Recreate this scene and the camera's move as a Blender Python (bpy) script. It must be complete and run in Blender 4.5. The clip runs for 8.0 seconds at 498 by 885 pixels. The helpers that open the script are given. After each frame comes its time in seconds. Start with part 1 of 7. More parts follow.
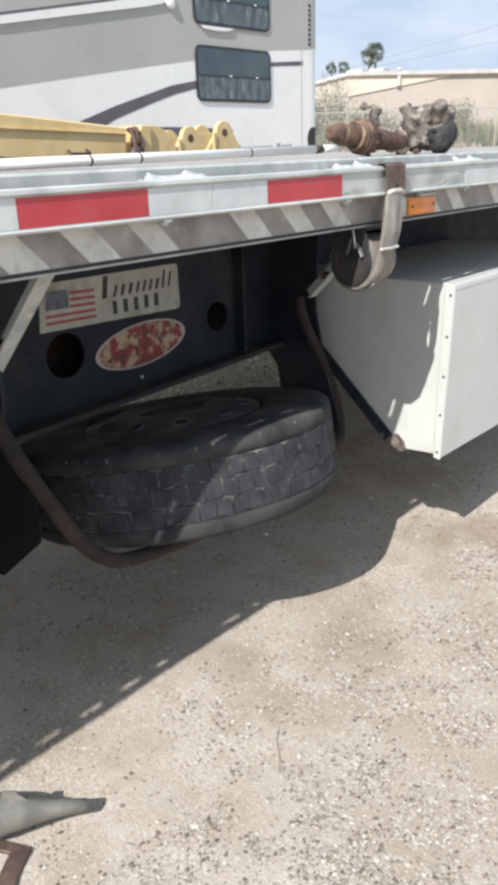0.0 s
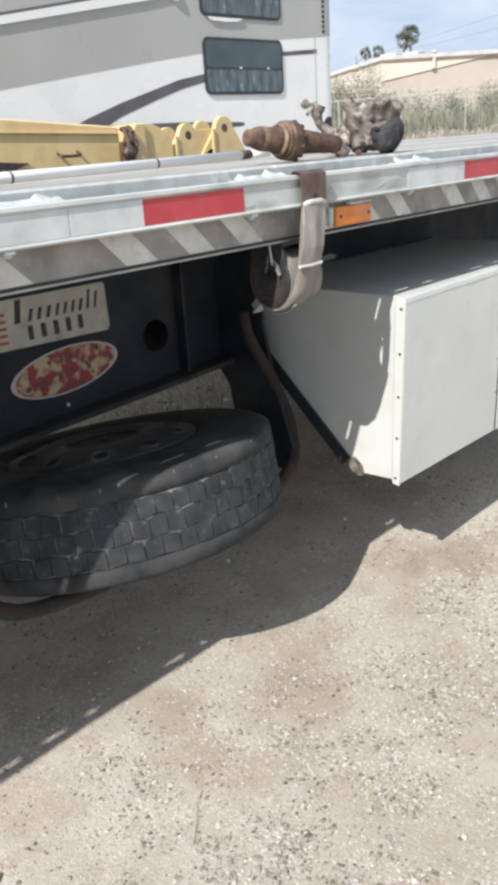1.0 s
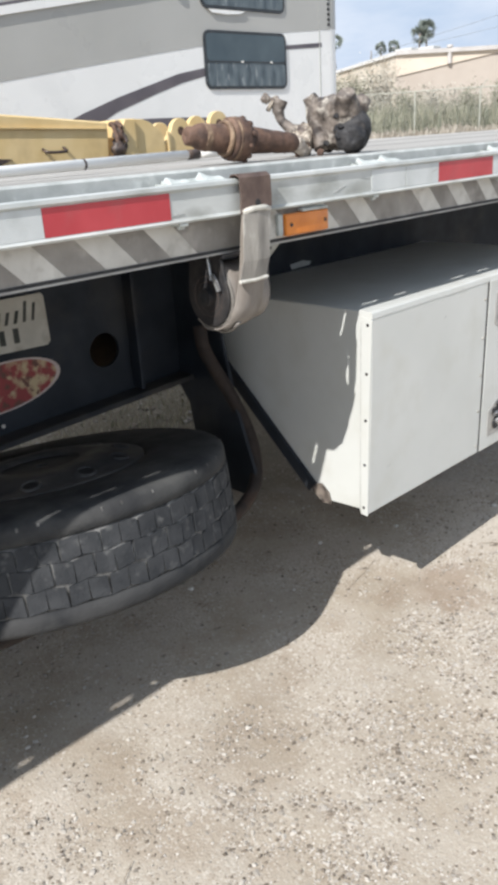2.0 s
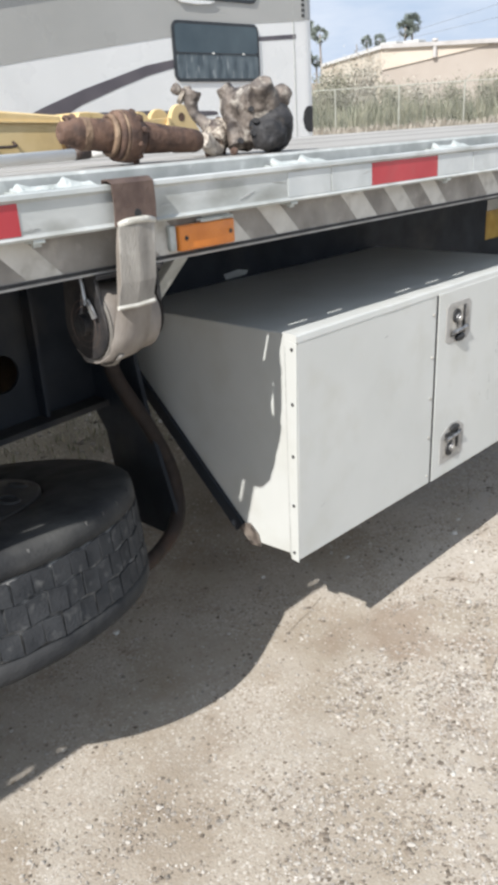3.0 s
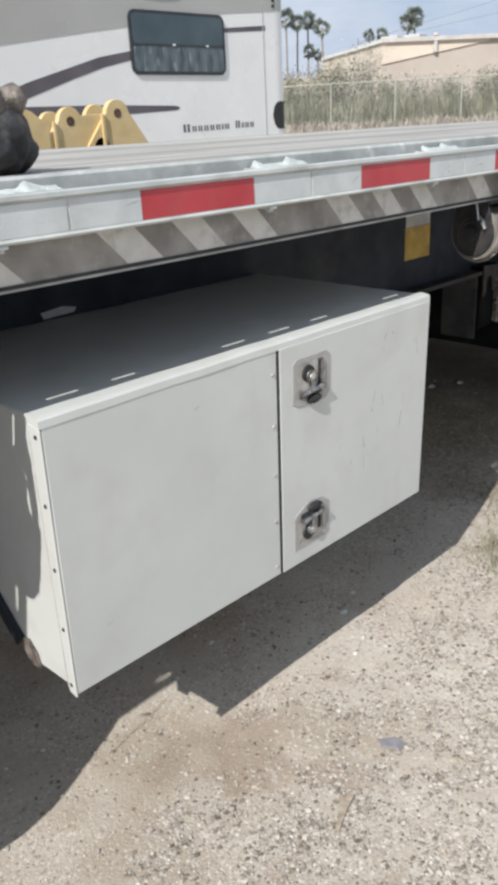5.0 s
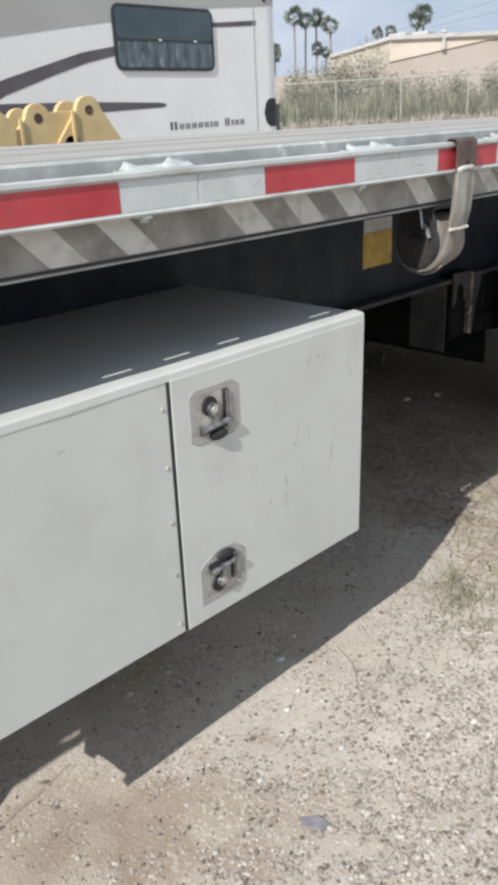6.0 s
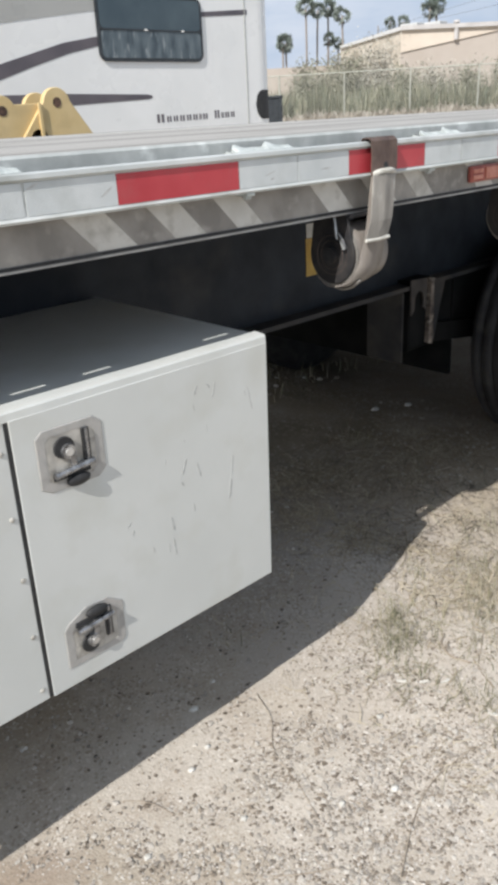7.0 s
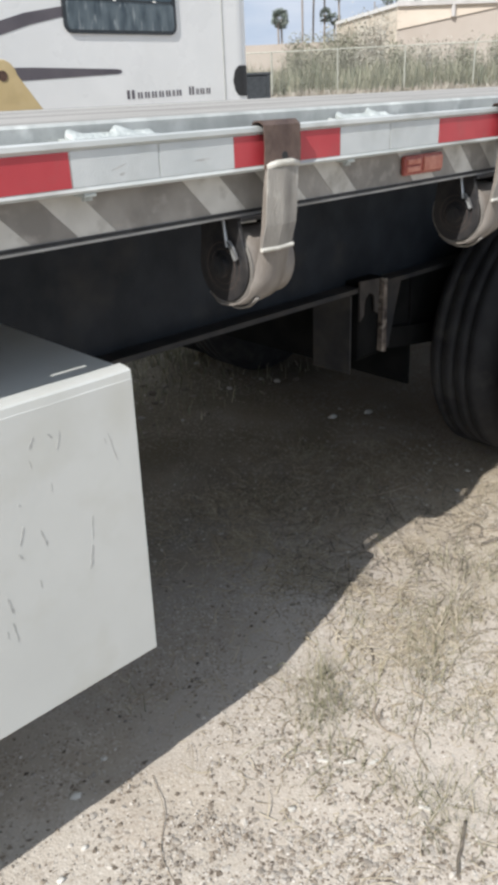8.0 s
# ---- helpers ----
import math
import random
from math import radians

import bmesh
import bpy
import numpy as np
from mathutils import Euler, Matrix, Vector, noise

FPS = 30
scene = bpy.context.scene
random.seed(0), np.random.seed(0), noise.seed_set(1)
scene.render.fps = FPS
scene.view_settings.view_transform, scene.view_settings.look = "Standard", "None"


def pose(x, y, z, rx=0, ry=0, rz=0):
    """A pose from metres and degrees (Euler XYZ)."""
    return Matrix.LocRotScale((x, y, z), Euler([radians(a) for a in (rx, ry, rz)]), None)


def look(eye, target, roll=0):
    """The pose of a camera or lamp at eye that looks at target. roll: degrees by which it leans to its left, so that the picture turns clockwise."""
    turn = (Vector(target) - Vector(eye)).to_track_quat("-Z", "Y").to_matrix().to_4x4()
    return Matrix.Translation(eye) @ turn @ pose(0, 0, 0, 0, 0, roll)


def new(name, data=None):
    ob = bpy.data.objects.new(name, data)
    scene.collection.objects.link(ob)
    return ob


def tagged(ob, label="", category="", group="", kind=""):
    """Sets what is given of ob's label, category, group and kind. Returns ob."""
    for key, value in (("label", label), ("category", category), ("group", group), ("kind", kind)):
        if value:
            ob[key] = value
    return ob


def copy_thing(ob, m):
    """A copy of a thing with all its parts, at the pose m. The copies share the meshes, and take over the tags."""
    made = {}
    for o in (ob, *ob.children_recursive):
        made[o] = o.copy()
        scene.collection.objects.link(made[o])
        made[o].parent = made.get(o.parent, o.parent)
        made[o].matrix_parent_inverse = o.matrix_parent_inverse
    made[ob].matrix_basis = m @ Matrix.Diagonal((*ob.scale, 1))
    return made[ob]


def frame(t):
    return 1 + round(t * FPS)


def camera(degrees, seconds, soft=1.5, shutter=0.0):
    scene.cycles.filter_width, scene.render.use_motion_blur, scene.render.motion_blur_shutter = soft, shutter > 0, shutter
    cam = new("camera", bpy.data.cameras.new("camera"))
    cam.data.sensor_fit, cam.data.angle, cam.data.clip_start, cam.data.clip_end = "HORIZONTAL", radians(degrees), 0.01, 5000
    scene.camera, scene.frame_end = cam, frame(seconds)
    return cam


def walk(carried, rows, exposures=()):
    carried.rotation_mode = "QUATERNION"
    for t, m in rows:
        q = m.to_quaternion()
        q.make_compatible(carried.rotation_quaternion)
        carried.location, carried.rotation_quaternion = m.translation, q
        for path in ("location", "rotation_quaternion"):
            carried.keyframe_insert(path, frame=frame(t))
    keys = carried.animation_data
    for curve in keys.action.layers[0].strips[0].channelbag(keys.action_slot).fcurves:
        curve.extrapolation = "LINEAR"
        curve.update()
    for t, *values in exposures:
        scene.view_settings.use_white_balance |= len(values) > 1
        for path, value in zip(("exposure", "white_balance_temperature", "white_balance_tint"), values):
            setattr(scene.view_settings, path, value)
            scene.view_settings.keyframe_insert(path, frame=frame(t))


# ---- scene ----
cam = camera(35.5, 8.0, soft=4.4)
PATH = [
    (0, (1.193, 0.03, 1.513), (-0.085, 1.4, 0.814), -1.9),
    (0.5, (1.229, 0.238, 1.514), (-0.069, 1.581, 0.799), -3.3),
    (1, (1.279, 0.417, 1.543), (-0.07, 1.708, 0.827), -3.9),
    (1.2, (1.287, 0.472, 1.544), (-0.076, 1.747, 0.827), -4.3),
    (2.3, (1.196, 0.804, 1.54), (-0.167, 2.073, 0.811), -3.4),
    (2.5, (1.17, 0.883, 1.544), (-0.183, 2.159, 0.809), -3.3),
    (3, (1.165, 1.036, 1.536), (-0.179, 2.32, 0.797), -3.6),
    (3.5, (1.199, 1.237, 1.541), (-0.148, 2.516, 0.8), -3.9),
    (4, (1.242, 1.397, 1.548), (-0.103, 2.674, 0.802), -3.9),
    (4.2, (1.239, 1.453, 1.554), (-0.105, 2.728, 0.801), -4.0),
    (5.3, (1.121, 1.844, 1.546), (-0.221, 3.122, 0.794), -2.7),
    (5.5, (1.116, 1.909, 1.544), (-0.231, 3.183, 0.793), -2.8),
    (6, (1.132, 2.094, 1.532), (-0.222, 3.357, 0.776), -3.0),
    (6.5, (1.167, 2.296, 1.544), (-0.195, 3.546, 0.78), -2.9),
    (7, (1.152, 2.456, 1.531), (-0.216, 3.693, 0.759), -3.0),
    (7.5, (1.074, 2.673, 1.524), (-0.29, 3.904, 0.735), -2.8),
    (8, (1.046, 2.877, 1.52), (-0.299, 4.11, 0.702), -2.5),
]
EXPOSURE = [(0.0, 0.42, 6120, 10), (2.5, 0.38, 6120, 10), (4.0, 0.33, 6120, 10), (5.5, 0.1, 6120, 10), (8.0, 0.2, 6120, 10)]
walk(cam, [(t, look(eye, target, roll)) for t, eye, target, roll in PATH], EXPOSURE)

# ---- world, sun and exposure ----
TO_SUN = Vector((0.29, -1.08, 1.0)).normalized()
sky_world = bpy.data.worlds.new("sky")
scene.world = sky_world
sky_world.use_nodes = True
wn, wl = sky_world.node_tree.nodes, sky_world.node_tree.links
wn.clear()
w_out, w_bg = wn.new("ShaderNodeOutputWorld"), wn.new("ShaderNodeBackground")
w_sky = wn.new("ShaderNodeTexSky")
w_sky.sky_type, w_sky.sun_disc = "NISHITA", False
w_sky.sun_elevation = math.asin(TO_SUN.z)
w_sky.sun_rotation = math.atan2(TO_SUN.x, TO_SUN.y)
w_sky.air_density, w_sky.dust_density, w_sky.ozone_density = 1.0, 0.3, 1.5
w_tc, w_map = wn.new("ShaderNodeTexCoord"), wn.new("ShaderNodeMapping")
w_map.inputs["Scale"].default_value = (1.0, 1.0, 3.5)
w_noise, w_ramp, w_mix = wn.new("ShaderNodeTexNoise"), wn.new("ShaderNodeValToRGB"), wn.new("ShaderNodeMixRGB")
w_noise.inputs["Scale"].default_value, w_noise.inputs["Detail"].default_value, w_noise.inputs["Roughness"].default_value = 2.6, 8.0, 0.55
w_ramp.color_ramp.elements[0].position, w_ramp.color_ramp.elements[1].position = 0.1, 0.34
# thin cloud: brighter and greyer by turns
w_patch, w_cloud = wn.new("ShaderNodeTexNoise"), wn.new("ShaderNodeValToRGB")
w_patch.inputs["Scale"].default_value, w_patch.inputs["Detail"].default_value, w_patch.inputs["Roughness"].default_value = 5.0, 7.0, 0.6
w_cloud.color_ramp.elements[0].position, w_cloud.color_ramp.elements[1].position = 0.36, 0.66
w_cloud.color_ramp.elements[0].color, w_cloud.color_ramp.elements[1].color = (6.2, 7.3, 8.8, 1), (8.7, 9.2, 10.0, 1)
wl.new(w_map.outputs["Vector"], w_patch.inputs["Vector"])
wl.new(w_patch.outputs["Fac"], w_cloud.inputs["Fac"])
wl.new(w_cloud.outputs["Color"], w_mix.inputs["Color2"])
w_bg.inputs["Strength"].default_value = 0.072
wl.new(w_tc.outputs["Generated"], w_map.inputs["Vector"])
wl.new(w_map.outputs["Vector"], w_noise.inputs["Vector"])
wl.new(w_noise.outputs["Fac"], w_ramp.inputs["Fac"])
wl.new(w_ramp.outputs["Color"], w_mix.inputs["Fac"])
wl.new(w_sky.outputs["Color"], w_mix.inputs["Color1"])
wl.new(w_mix.outputs["Color"], w_bg.inputs["Color"])
wl.new(w_bg.outputs["Background"], w_out.inputs["Surface"])

sun = new("sun", bpy.data.lights.new("sun", "SUN"))
sun.data.energy, sun.data.angle, sun.data.color = 4.8, radians(0.53), (1.0, 0.938, 0.855)
sun.rotation_euler = (-TO_SUN).to_track_quat("-Z", "Y").to_euler()


# ---- materials ----
def mat(name, c1, c2, scale=8.0, rough=0.6, metal=0.0, bump=0.15, bscale=120.0, dirt=None, dscale=3.0, dlow=0.5, dhigh=0.7,
        stretch=(1, 1, 1), rvary=0.15, per=None, spec=0.5, coat=0.0, blend=(0.35, 0.65)):
    """Two tones mixed by a soft noise, an optional third tone in patches (stains, wear), fine relief, varied gloss.
    per: "object" or "island" gives each piece its own tone."""
    m = bpy.data.materials.new(name)
    m.use_nodes = True
    n, l = m.node_tree.nodes, m.node_tree.links
    bs = n["Principled BSDF"]
    tc, mp = n.new("ShaderNodeTexCoord"), n.new("ShaderNodeMapping")
    mp.inputs["Scale"].default_value = stretch
    l.new(tc.outputs["Object"], mp.inputs["Vector"])

    def noise_of(s, detail=6.0):
        t = n.new("ShaderNodeTexNoise")
        t.inputs["Scale"].default_value, t.inputs["Detail"].default_value = s, detail
        l.new(mp.outputs["Vector"], t.inputs["Vector"])
        return t.outputs["Fac"]

    def ramp(fac, a, b):
        r = n.new("ShaderNodeMapRange")
        r.inputs["From Min"].default_value, r.inputs["From Max"].default_value = a, b
        l.new(fac, r.inputs["Value"])
        return r.outputs["Result"]

    def mix(fac, a, b, mode="MIX"):
        x = n.new("ShaderNodeMixRGB")
        x.blend_type = mode
        for socket, v in ((x.inputs["Fac"], fac), (x.inputs["Color1"], a), (x.inputs["Color2"], b)):
            if isinstance(v, tuple):
                socket.default_value = (*v, 1)
            elif isinstance(v, float):
                socket.default_value = v
            else:
                l.new(v, socket)
        return x.outputs["Color"]

    if per:
        src = n.new("ShaderNodeObjectInfo").outputs["Random"] if per == "object" else n.new("ShaderNodeNewGeometry").outputs["Random Per Island"]
        fine = noise_of(scale)
        add = n.new("ShaderNodeMath")
        add.operation = "MULTIPLY_ADD"
        add.inputs[1].default_value, add.inputs[2].default_value = 0.35, -0.17
        l.new(fine, add.inputs[0])
        both = n.new("ShaderNodeMath")
        l.new(src, both.inputs[0])
        l.new(add.outputs[0], both.inputs[1])
        col = mix(both.outputs[0], c1, c2)
    else:
        col = mix(ramp(noise_of(scale), *blend), c1, c2)
    if dirt:
        col = mix(ramp(noise_of(dscale, 9.0), dlow, dhigh), col, dirt)
    l.new(col, bs.inputs["Base Color"])
    bs.inputs["Metallic"].default_value = metal
    bs.inputs["Specular IOR Level"].default_value = spec
    bs.inputs["Coat Weight"].default_value = coat
    rr = n.new("ShaderNodeMapRange")
    rr.inputs["To Min"].default_value, rr.inputs["To Max"].default_value = max(0.02, rough - rvary), min(1.0, rough + rvary)
    l.new(noise_of(scale * 2.3), rr.inputs["Value"])
    l.new(rr.outputs["Result"], bs.inputs["Roughness"])
    if bump:
        b = n.new("ShaderNodeBump")
        b.inputs["Strength"].default_value, b.inputs["Distance"].default_value = bump, 0.004
        l.new(noise_of(bscale, 4.0), b.inputs["Height"])
        l.new(b.outputs["Normal"], bs.inputs["Normal"])
    return m


M_ALU = mat("weathered_aluminium", (0.3, 0.29, 0.275), (0.42, 0.41, 0.385), 14, 0.5, 0.15, 0.12, 160, dirt=(0.2, 0.19, 0.175), dscale=9, dlow=0.48, dhigh=0.75)
M_RAIL = mat("oxidised_rail_aluminium", (0.42, 0.44, 0.425), (0.56, 0.57, 0.55), 9, 0.5, 0.05, 0.15, 140, dirt=(0.25, 0.255, 0.23), dscale=13, dlow=0.5, dhigh=0.76, stretch=(1, 0.5, 1))
M_SIDE = mat("grey_green_side_rail", (0.36, 0.375, 0.36), (0.5, 0.515, 0.495), 16, 0.7, 0.0, 0.15, 150, dirt=(0.68, 0.7, 0.67), dscale=18, dlow=0.6, dhigh=0.75)
M_DECK = mat("worn_deck_aluminium", (0.33, 0.315, 0.292), (0.51, 0.49, 0.458), 5, 0.7, 0.0, 0.2, 90, dirt=(0.25, 0.232, 0.208), dscale=6, dlow=0.5, dhigh=0.85, stretch=(1, 0.25, 1), per="object", spec=0.25)
M_POCKET = mat("chipped_white_pocket_paint", (0.38, 0.405, 0.385), (0.52, 0.545, 0.52), 40, 0.6, 0, 0.6, 60, dirt=(0.32, 0.34, 0.315), dscale=32, dlow=0.52, dhigh=0.7)
M_TRACK = mat("faded_dark_track_paint", (0.2, 0.185, 0.165), (0.31, 0.29, 0.26), 12, 0.6, 0.1, 0.2, 130, dirt=(0.4, 0.37, 0.33), dscale=26, dlow=0.56, dhigh=0.8)
M_STRIPE = mat("worn_cream_stripe_paint", (0.47, 0.45, 0.405), (0.6, 0.58, 0.53), 14, 0.6, 0, 0.15, 130, dirt=(0.31, 0.285, 0.245), dscale=24, dlow=0.54, dhigh=0.78)
M_RED = mat("red_reflective_tape", (0.4, 0.035, 0.045), (0.47, 0.055, 0.065), 9, 0.4, 0, 0.05, 400, dirt=(0.36, 0.08, 0.08), dscale=14, dlow=0.55, dhigh=0.85)
M_WTAPE = mat("white_reflective_tape", (0.5, 0.525, 0.52), (0.59, 0.608, 0.598), 9, 0.4, 0, 0.3, 420, dirt=(0.44, 0.46, 0.445), dscale=12, dlow=0.5, dhigh=0.75)
M_BLACK = mat("black_frame_paint", (0.009, 0.0125, 0.018), (0.02, 0.025, 0.033), 7, 0.65, 0, 0.2, 90, dirt=(0.042, 0.04, 0.038), dscale=5, dlow=0.58, dhigh=0.85, spec=0.35)
M_FLANGE = mat("dusty_black_flange", (0.02, 0.021, 0.024), (0.042, 0.04, 0.038), 9, 0.75, 0, 0.2, 90, dirt=(0.08, 0.068, 0.056), dscale=6, dlow=0.52, dhigh=0.8)
M_RUST = mat("brown_rust", (0.055, 0.033, 0.025), (0.15, 0.088, 0.06), 30, 0.75, 0.1, 0.7, 110, dirt=(0.26, 0.18, 0.13), dscale=18, dlow=0.58, dhigh=0.78)
M_RUSTBAR = mat("rusty_carrier_bar", (0.014, 0.0105, 0.009), (0.032, 0.0215, 0.0165), 18, 0.85, 0, 0.5, 90, dirt=(0.075, 0.04, 0.024), dscale=7, dlow=0.55, dhigh=0.8)
M_HOOK = mat("brown_steel_hook", (0.09, 0.06, 0.05), (0.15, 0.105, 0.085), 30, 0.6, 0.3, 0.4, 120, dirt=(0.2, 0.15, 0.12), dscale=25, dlow=0.58, dhigh=0.8)
M_STRAP = mat("grey_cream_webbing", (0.19, 0.168, 0.148), (0.3, 0.272, 0.24), 18, 0.9, 0, 0.3, 420, dirt=(0.15, 0.125, 0.1), dscale=13, dlow=0.48, dhigh=0.75, stretch=(1, 1, 0.4))
M_STRAPEND = mat("pale_stitched_webbing_end", (0.5, 0.48, 0.42), (0.64, 0.62, 0.56), 40, 0.9, 0, 0.9, 300)
M_GROOVE = mat("pale_groove_dust", (0.03, 0.03, 0.03), (0.2, 0.196, 0.186), 34, 0.95, 0, 0.5, 160)
M_WINCH = mat("dark_winch_steel", (0.02, 0.02, 0.022), (0.05, 0.045, 0.042), 20, 0.6, 0.2, 0.4, 110, dirt=(0.1, 0.075, 0.06), dscale=14, dlow=0.57, dhigh=0.8)
M_BRIGHT = mat("bright_worn_steel", (0.5, 0.5, 0.49), (0.68, 0.68, 0.67), 30, 0.35, 0.8, 0.2, 150, dirt=(0.25, 0.22, 0.19), dscale=30, dlow=0.6, dhigh=0.8)
M_AMBER = mat("amber_lens", (0.56, 0.165, 0.018), (0.68, 0.22, 0.028), 20, 0.35, 0, 0.15, 300, dirt=(0.42, 0.16, 0.04), dscale=26, dlow=0.55, dhigh=0.8, coat=0.2)
M_REDLENS = mat("faded_red_lens", (0.24, 0.04, 0.032), (0.38, 0.11, 0.08), 30, 0.45, 0, 0.2, 200)
M_BOX = mat("white_toolbox_paint", (0.545, 0.553, 0.525), (0.588, 0.595, 0.567), 3.5, 0.42, 0, 0.06, 60, dirt=(0.505, 0.505, 0.46), dscale=9, dlow=0.5, dhigh=0.85)
M_SCUFFGAP = mat("grey_scuffs_and_gap_shade", (0.35, 0.35, 0.335), (0.5, 0.5, 0.48), 70, 0.7, 0, 0.2, 200)
# also plugs holes and slots, standing in for the shade inside them
M_SEAM = mat("black_rubber_and_hole_shade", (0.015, 0.015, 0.016), (0.03, 0.03, 0.03), 30, 0.7, 0, 0.2, 100)
M_RUBBER = mat("dusty_tyre_rubber", (0.026, 0.027, 0.029), (0.054, 0.054, 0.053), 9, 0.85, 0, 0.5, 130, dirt=(0.09, 0.087, 0.08), dscale=12, dlow=0.52, dhigh=0.85, spec=0.25)
M_SIDEWALL = mat("dust_covered_sidewall_rubber", (0.024, 0.025, 0.027), (0.05, 0.05, 0.05), 9, 0.9, 0, 0.5, 130, dirt=(0.095, 0.094, 0.088), dscale=7, dlow=0.48, dhigh=0.8, spec=0.25)
M_TREAD = mat("grey_worn_tread_rubber", (0.024, 0.026, 0.029), (0.05, 0.052, 0.055), 14, 0.9, 0, 0.6, 160, dirt=(0.14, 0.14, 0.135), dscale=35, dlow=0.58, dhigh=0.82, spec=0.35)
M_RIM = mat("dusty_black_wheel_disc", (0.032, 0.032, 0.033), (0.068, 0.066, 0.063), 12, 0.7, 0.0, 0.3, 90, dirt=(0.15, 0.14, 0.122), dscale=9, dlow=0.52, dhigh=0.78)
M_SIGN = mat("dirty_cream_sign", (0.39, 0.37, 0.315), (0.5, 0.48, 0.415), 12, 0.6, 0, 0.05, 120, dirt=(0.26, 0.225, 0.175), dscale=16, dlow=0.54, dhigh=0.8)
M_INK = mat("dark_green_ink", (0.02, 0.025, 0.02), (0.05, 0.05, 0.045), 30, 0.6, 0, 0, 100)
M_INKRED = mat("faded_red_ink", (0.3, 0.065, 0.058), (0.38, 0.11, 0.09), 30, 0.6, 0, 0, 100)
M_INKBLUE = mat("faded_blue_ink", (0.09, 0.1, 0.12), (0.17, 0.18, 0.2), 40, 0.6, 0, 0, 100)
M_OVAL = mat("worn_red_yellow_decal", (0.25, 0.038, 0.038), (0.46, 0.36, 0.21), 22, 0.55, 0, 0.1, 160, dirt=(0.12, 0.05, 0.035), dscale=30, dlow=0.54, dhigh=0.62, blend=(0.48, 0.58))
M_OVALRIM = mat("pale_decal_rim", (0.42, 0.34, 0.31), (0.54, 0.46, 0.41), 30, 0.55, 0, 0, 100)
M_YELLOW = mat("faded_machine_yellow", (0.63, 0.46, 0.21), (0.7, 0.535, 0.275), 4, 0.5, 0, 0.06, 60, dirt=(0.52, 0.38, 0.19), dscale=5, dlow=0.54, dhigh=0.82)
M_GREASE = mat("greasy_hose_rubber", (0.025, 0.02, 0.02), (0.09, 0.06, 0.045), 30, 0.5, 0, 0.4, 100)
M_RVWHITE = mat("white_gelcoat", (0.755, 0.752, 0.73), (0.795, 0.792, 0.77), 1.2, 0.3, 0, 0.02, 20, dirt=(0.7, 0.7, 0.68), dscale=1.5, dlow=0.5, dhigh=0.8)
M_RVGREY = mat("taupe_grey_band_paint", (0.37, 0.365, 0.34), (0.41, 0.405, 0.38), 1.0, 0.32, 0, 0.02, 20)
M_RVDARK = mat("dark_plum_grey_stripe", (0.085, 0.075, 0.085), (0.12, 0.105, 0.115), 3, 0.35, 0, 0.02, 20)
M_RVFRAME = mat("black_window_frame", (0.02, 0.024, 0.028), (0.035, 0.04, 0.045), 12, 0.45, 0, 0.05, 60)
M_RVGLASS = mat("tinted_window_glass", (0.03, 0.05, 0.06), (0.055, 0.08, 0.09), 2, 0.08, 0, 0, 20, rvary=0.03, spec=0.8)
M_CURTAIN = mat("grey_blue_curtain", (0.05, 0.07, 0.085), (0.13, 0.16, 0.175), 7, 0.5, 0, 0.2, 40, stretch=(1, 1.6, 0.5), dirt=(0.24, 0.27, 0.28), dscale=9, dlow=0.58, dhigh=0.68)
M_CAST = mat("rusty_grey_casting", (0.04, 0.031, 0.026), (0.22, 0.185, 0.155), 30, 0.6, 0.1, 1.0, 90, dirt=(0.46, 0.42, 0.36), dscale=34, dlow=0.55, dhigh=0.7)
M_GREASY = mat("pale_greasy_clods", (0.1, 0.07, 0.05), (0.5, 0.44, 0.36), 55, 0.45, 0.1, 0.9, 120, dirt=(0.05, 0.035, 0.03), dscale=45, dlow=0.52, dhigh=0.62)
M_GREASE_PALE = mat("pale_caked_grease", (0.3, 0.25, 0.2), (0.66, 0.6, 0.52), 40, 0.5, 0, 0.8, 120, dirt=(0.1, 0.07, 0.05), dscale=60, dlow=0.58, dhigh=0.68)
M_CABLE = mat("grey_cable", (0.16, 0.17, 0.18), (0.22, 0.23, 0.24), 5, 0.6, 0, 0, 10)
# dark grey casting colour, deepened with the shade on the drum
M_CASTDARK = mat("dark_grey_casting", (0.014, 0.0145, 0.017), (0.04, 0.038, 0.038), 22, 0.7, 0.0, 0.6, 90, dirt=(0.1, 0.085, 0.07), dscale=26, dlow=0.57, dhigh=0.78)
M_WHITEPOLE = mat("scratched_white_pole_paint", (0.82, 0.8, 0.75), (0.87, 0.855, 0.81), 12, 0.6, 0, 0.1, 80, dirt=(0.3, 0.27, 0.24), dscale=22, dlow=0.72, dhigh=0.76)
M_NOZZLE = mat("dull_grey_steel_tube", (0.15, 0.145, 0.125), (0.25, 0.24, 0.21), 14, 0.6, 0.15, 0.4, 80, dirt=(0.33, 0.3, 0.26), dscale=16, dlow=0.58, dhigh=0.8)
M_STONE = mat("limestone_gravel", (0.23, 0.202, 0.168), (0.53, 0.49, 0.435), 60, 0.9, 0, 0.4, 300, per="island")
M_STONEDARK = mat("dark_gravel", (0.115, 0.092, 0.07), (0.28, 0.235, 0.185), 60, 0.9, 0, 0.4, 300, per="island")
M_PALE = mat("white_limestone_pebble", (0.5, 0.48, 0.43), (0.64, 0.62, 0.57), 40, 0.85, 0, 0.4, 200)
M_TWIG = mat("dry_brown_twig", (0.24, 0.195, 0.15), (0.4, 0.34, 0.265), 60, 0.85, 0, 0.4, 200)
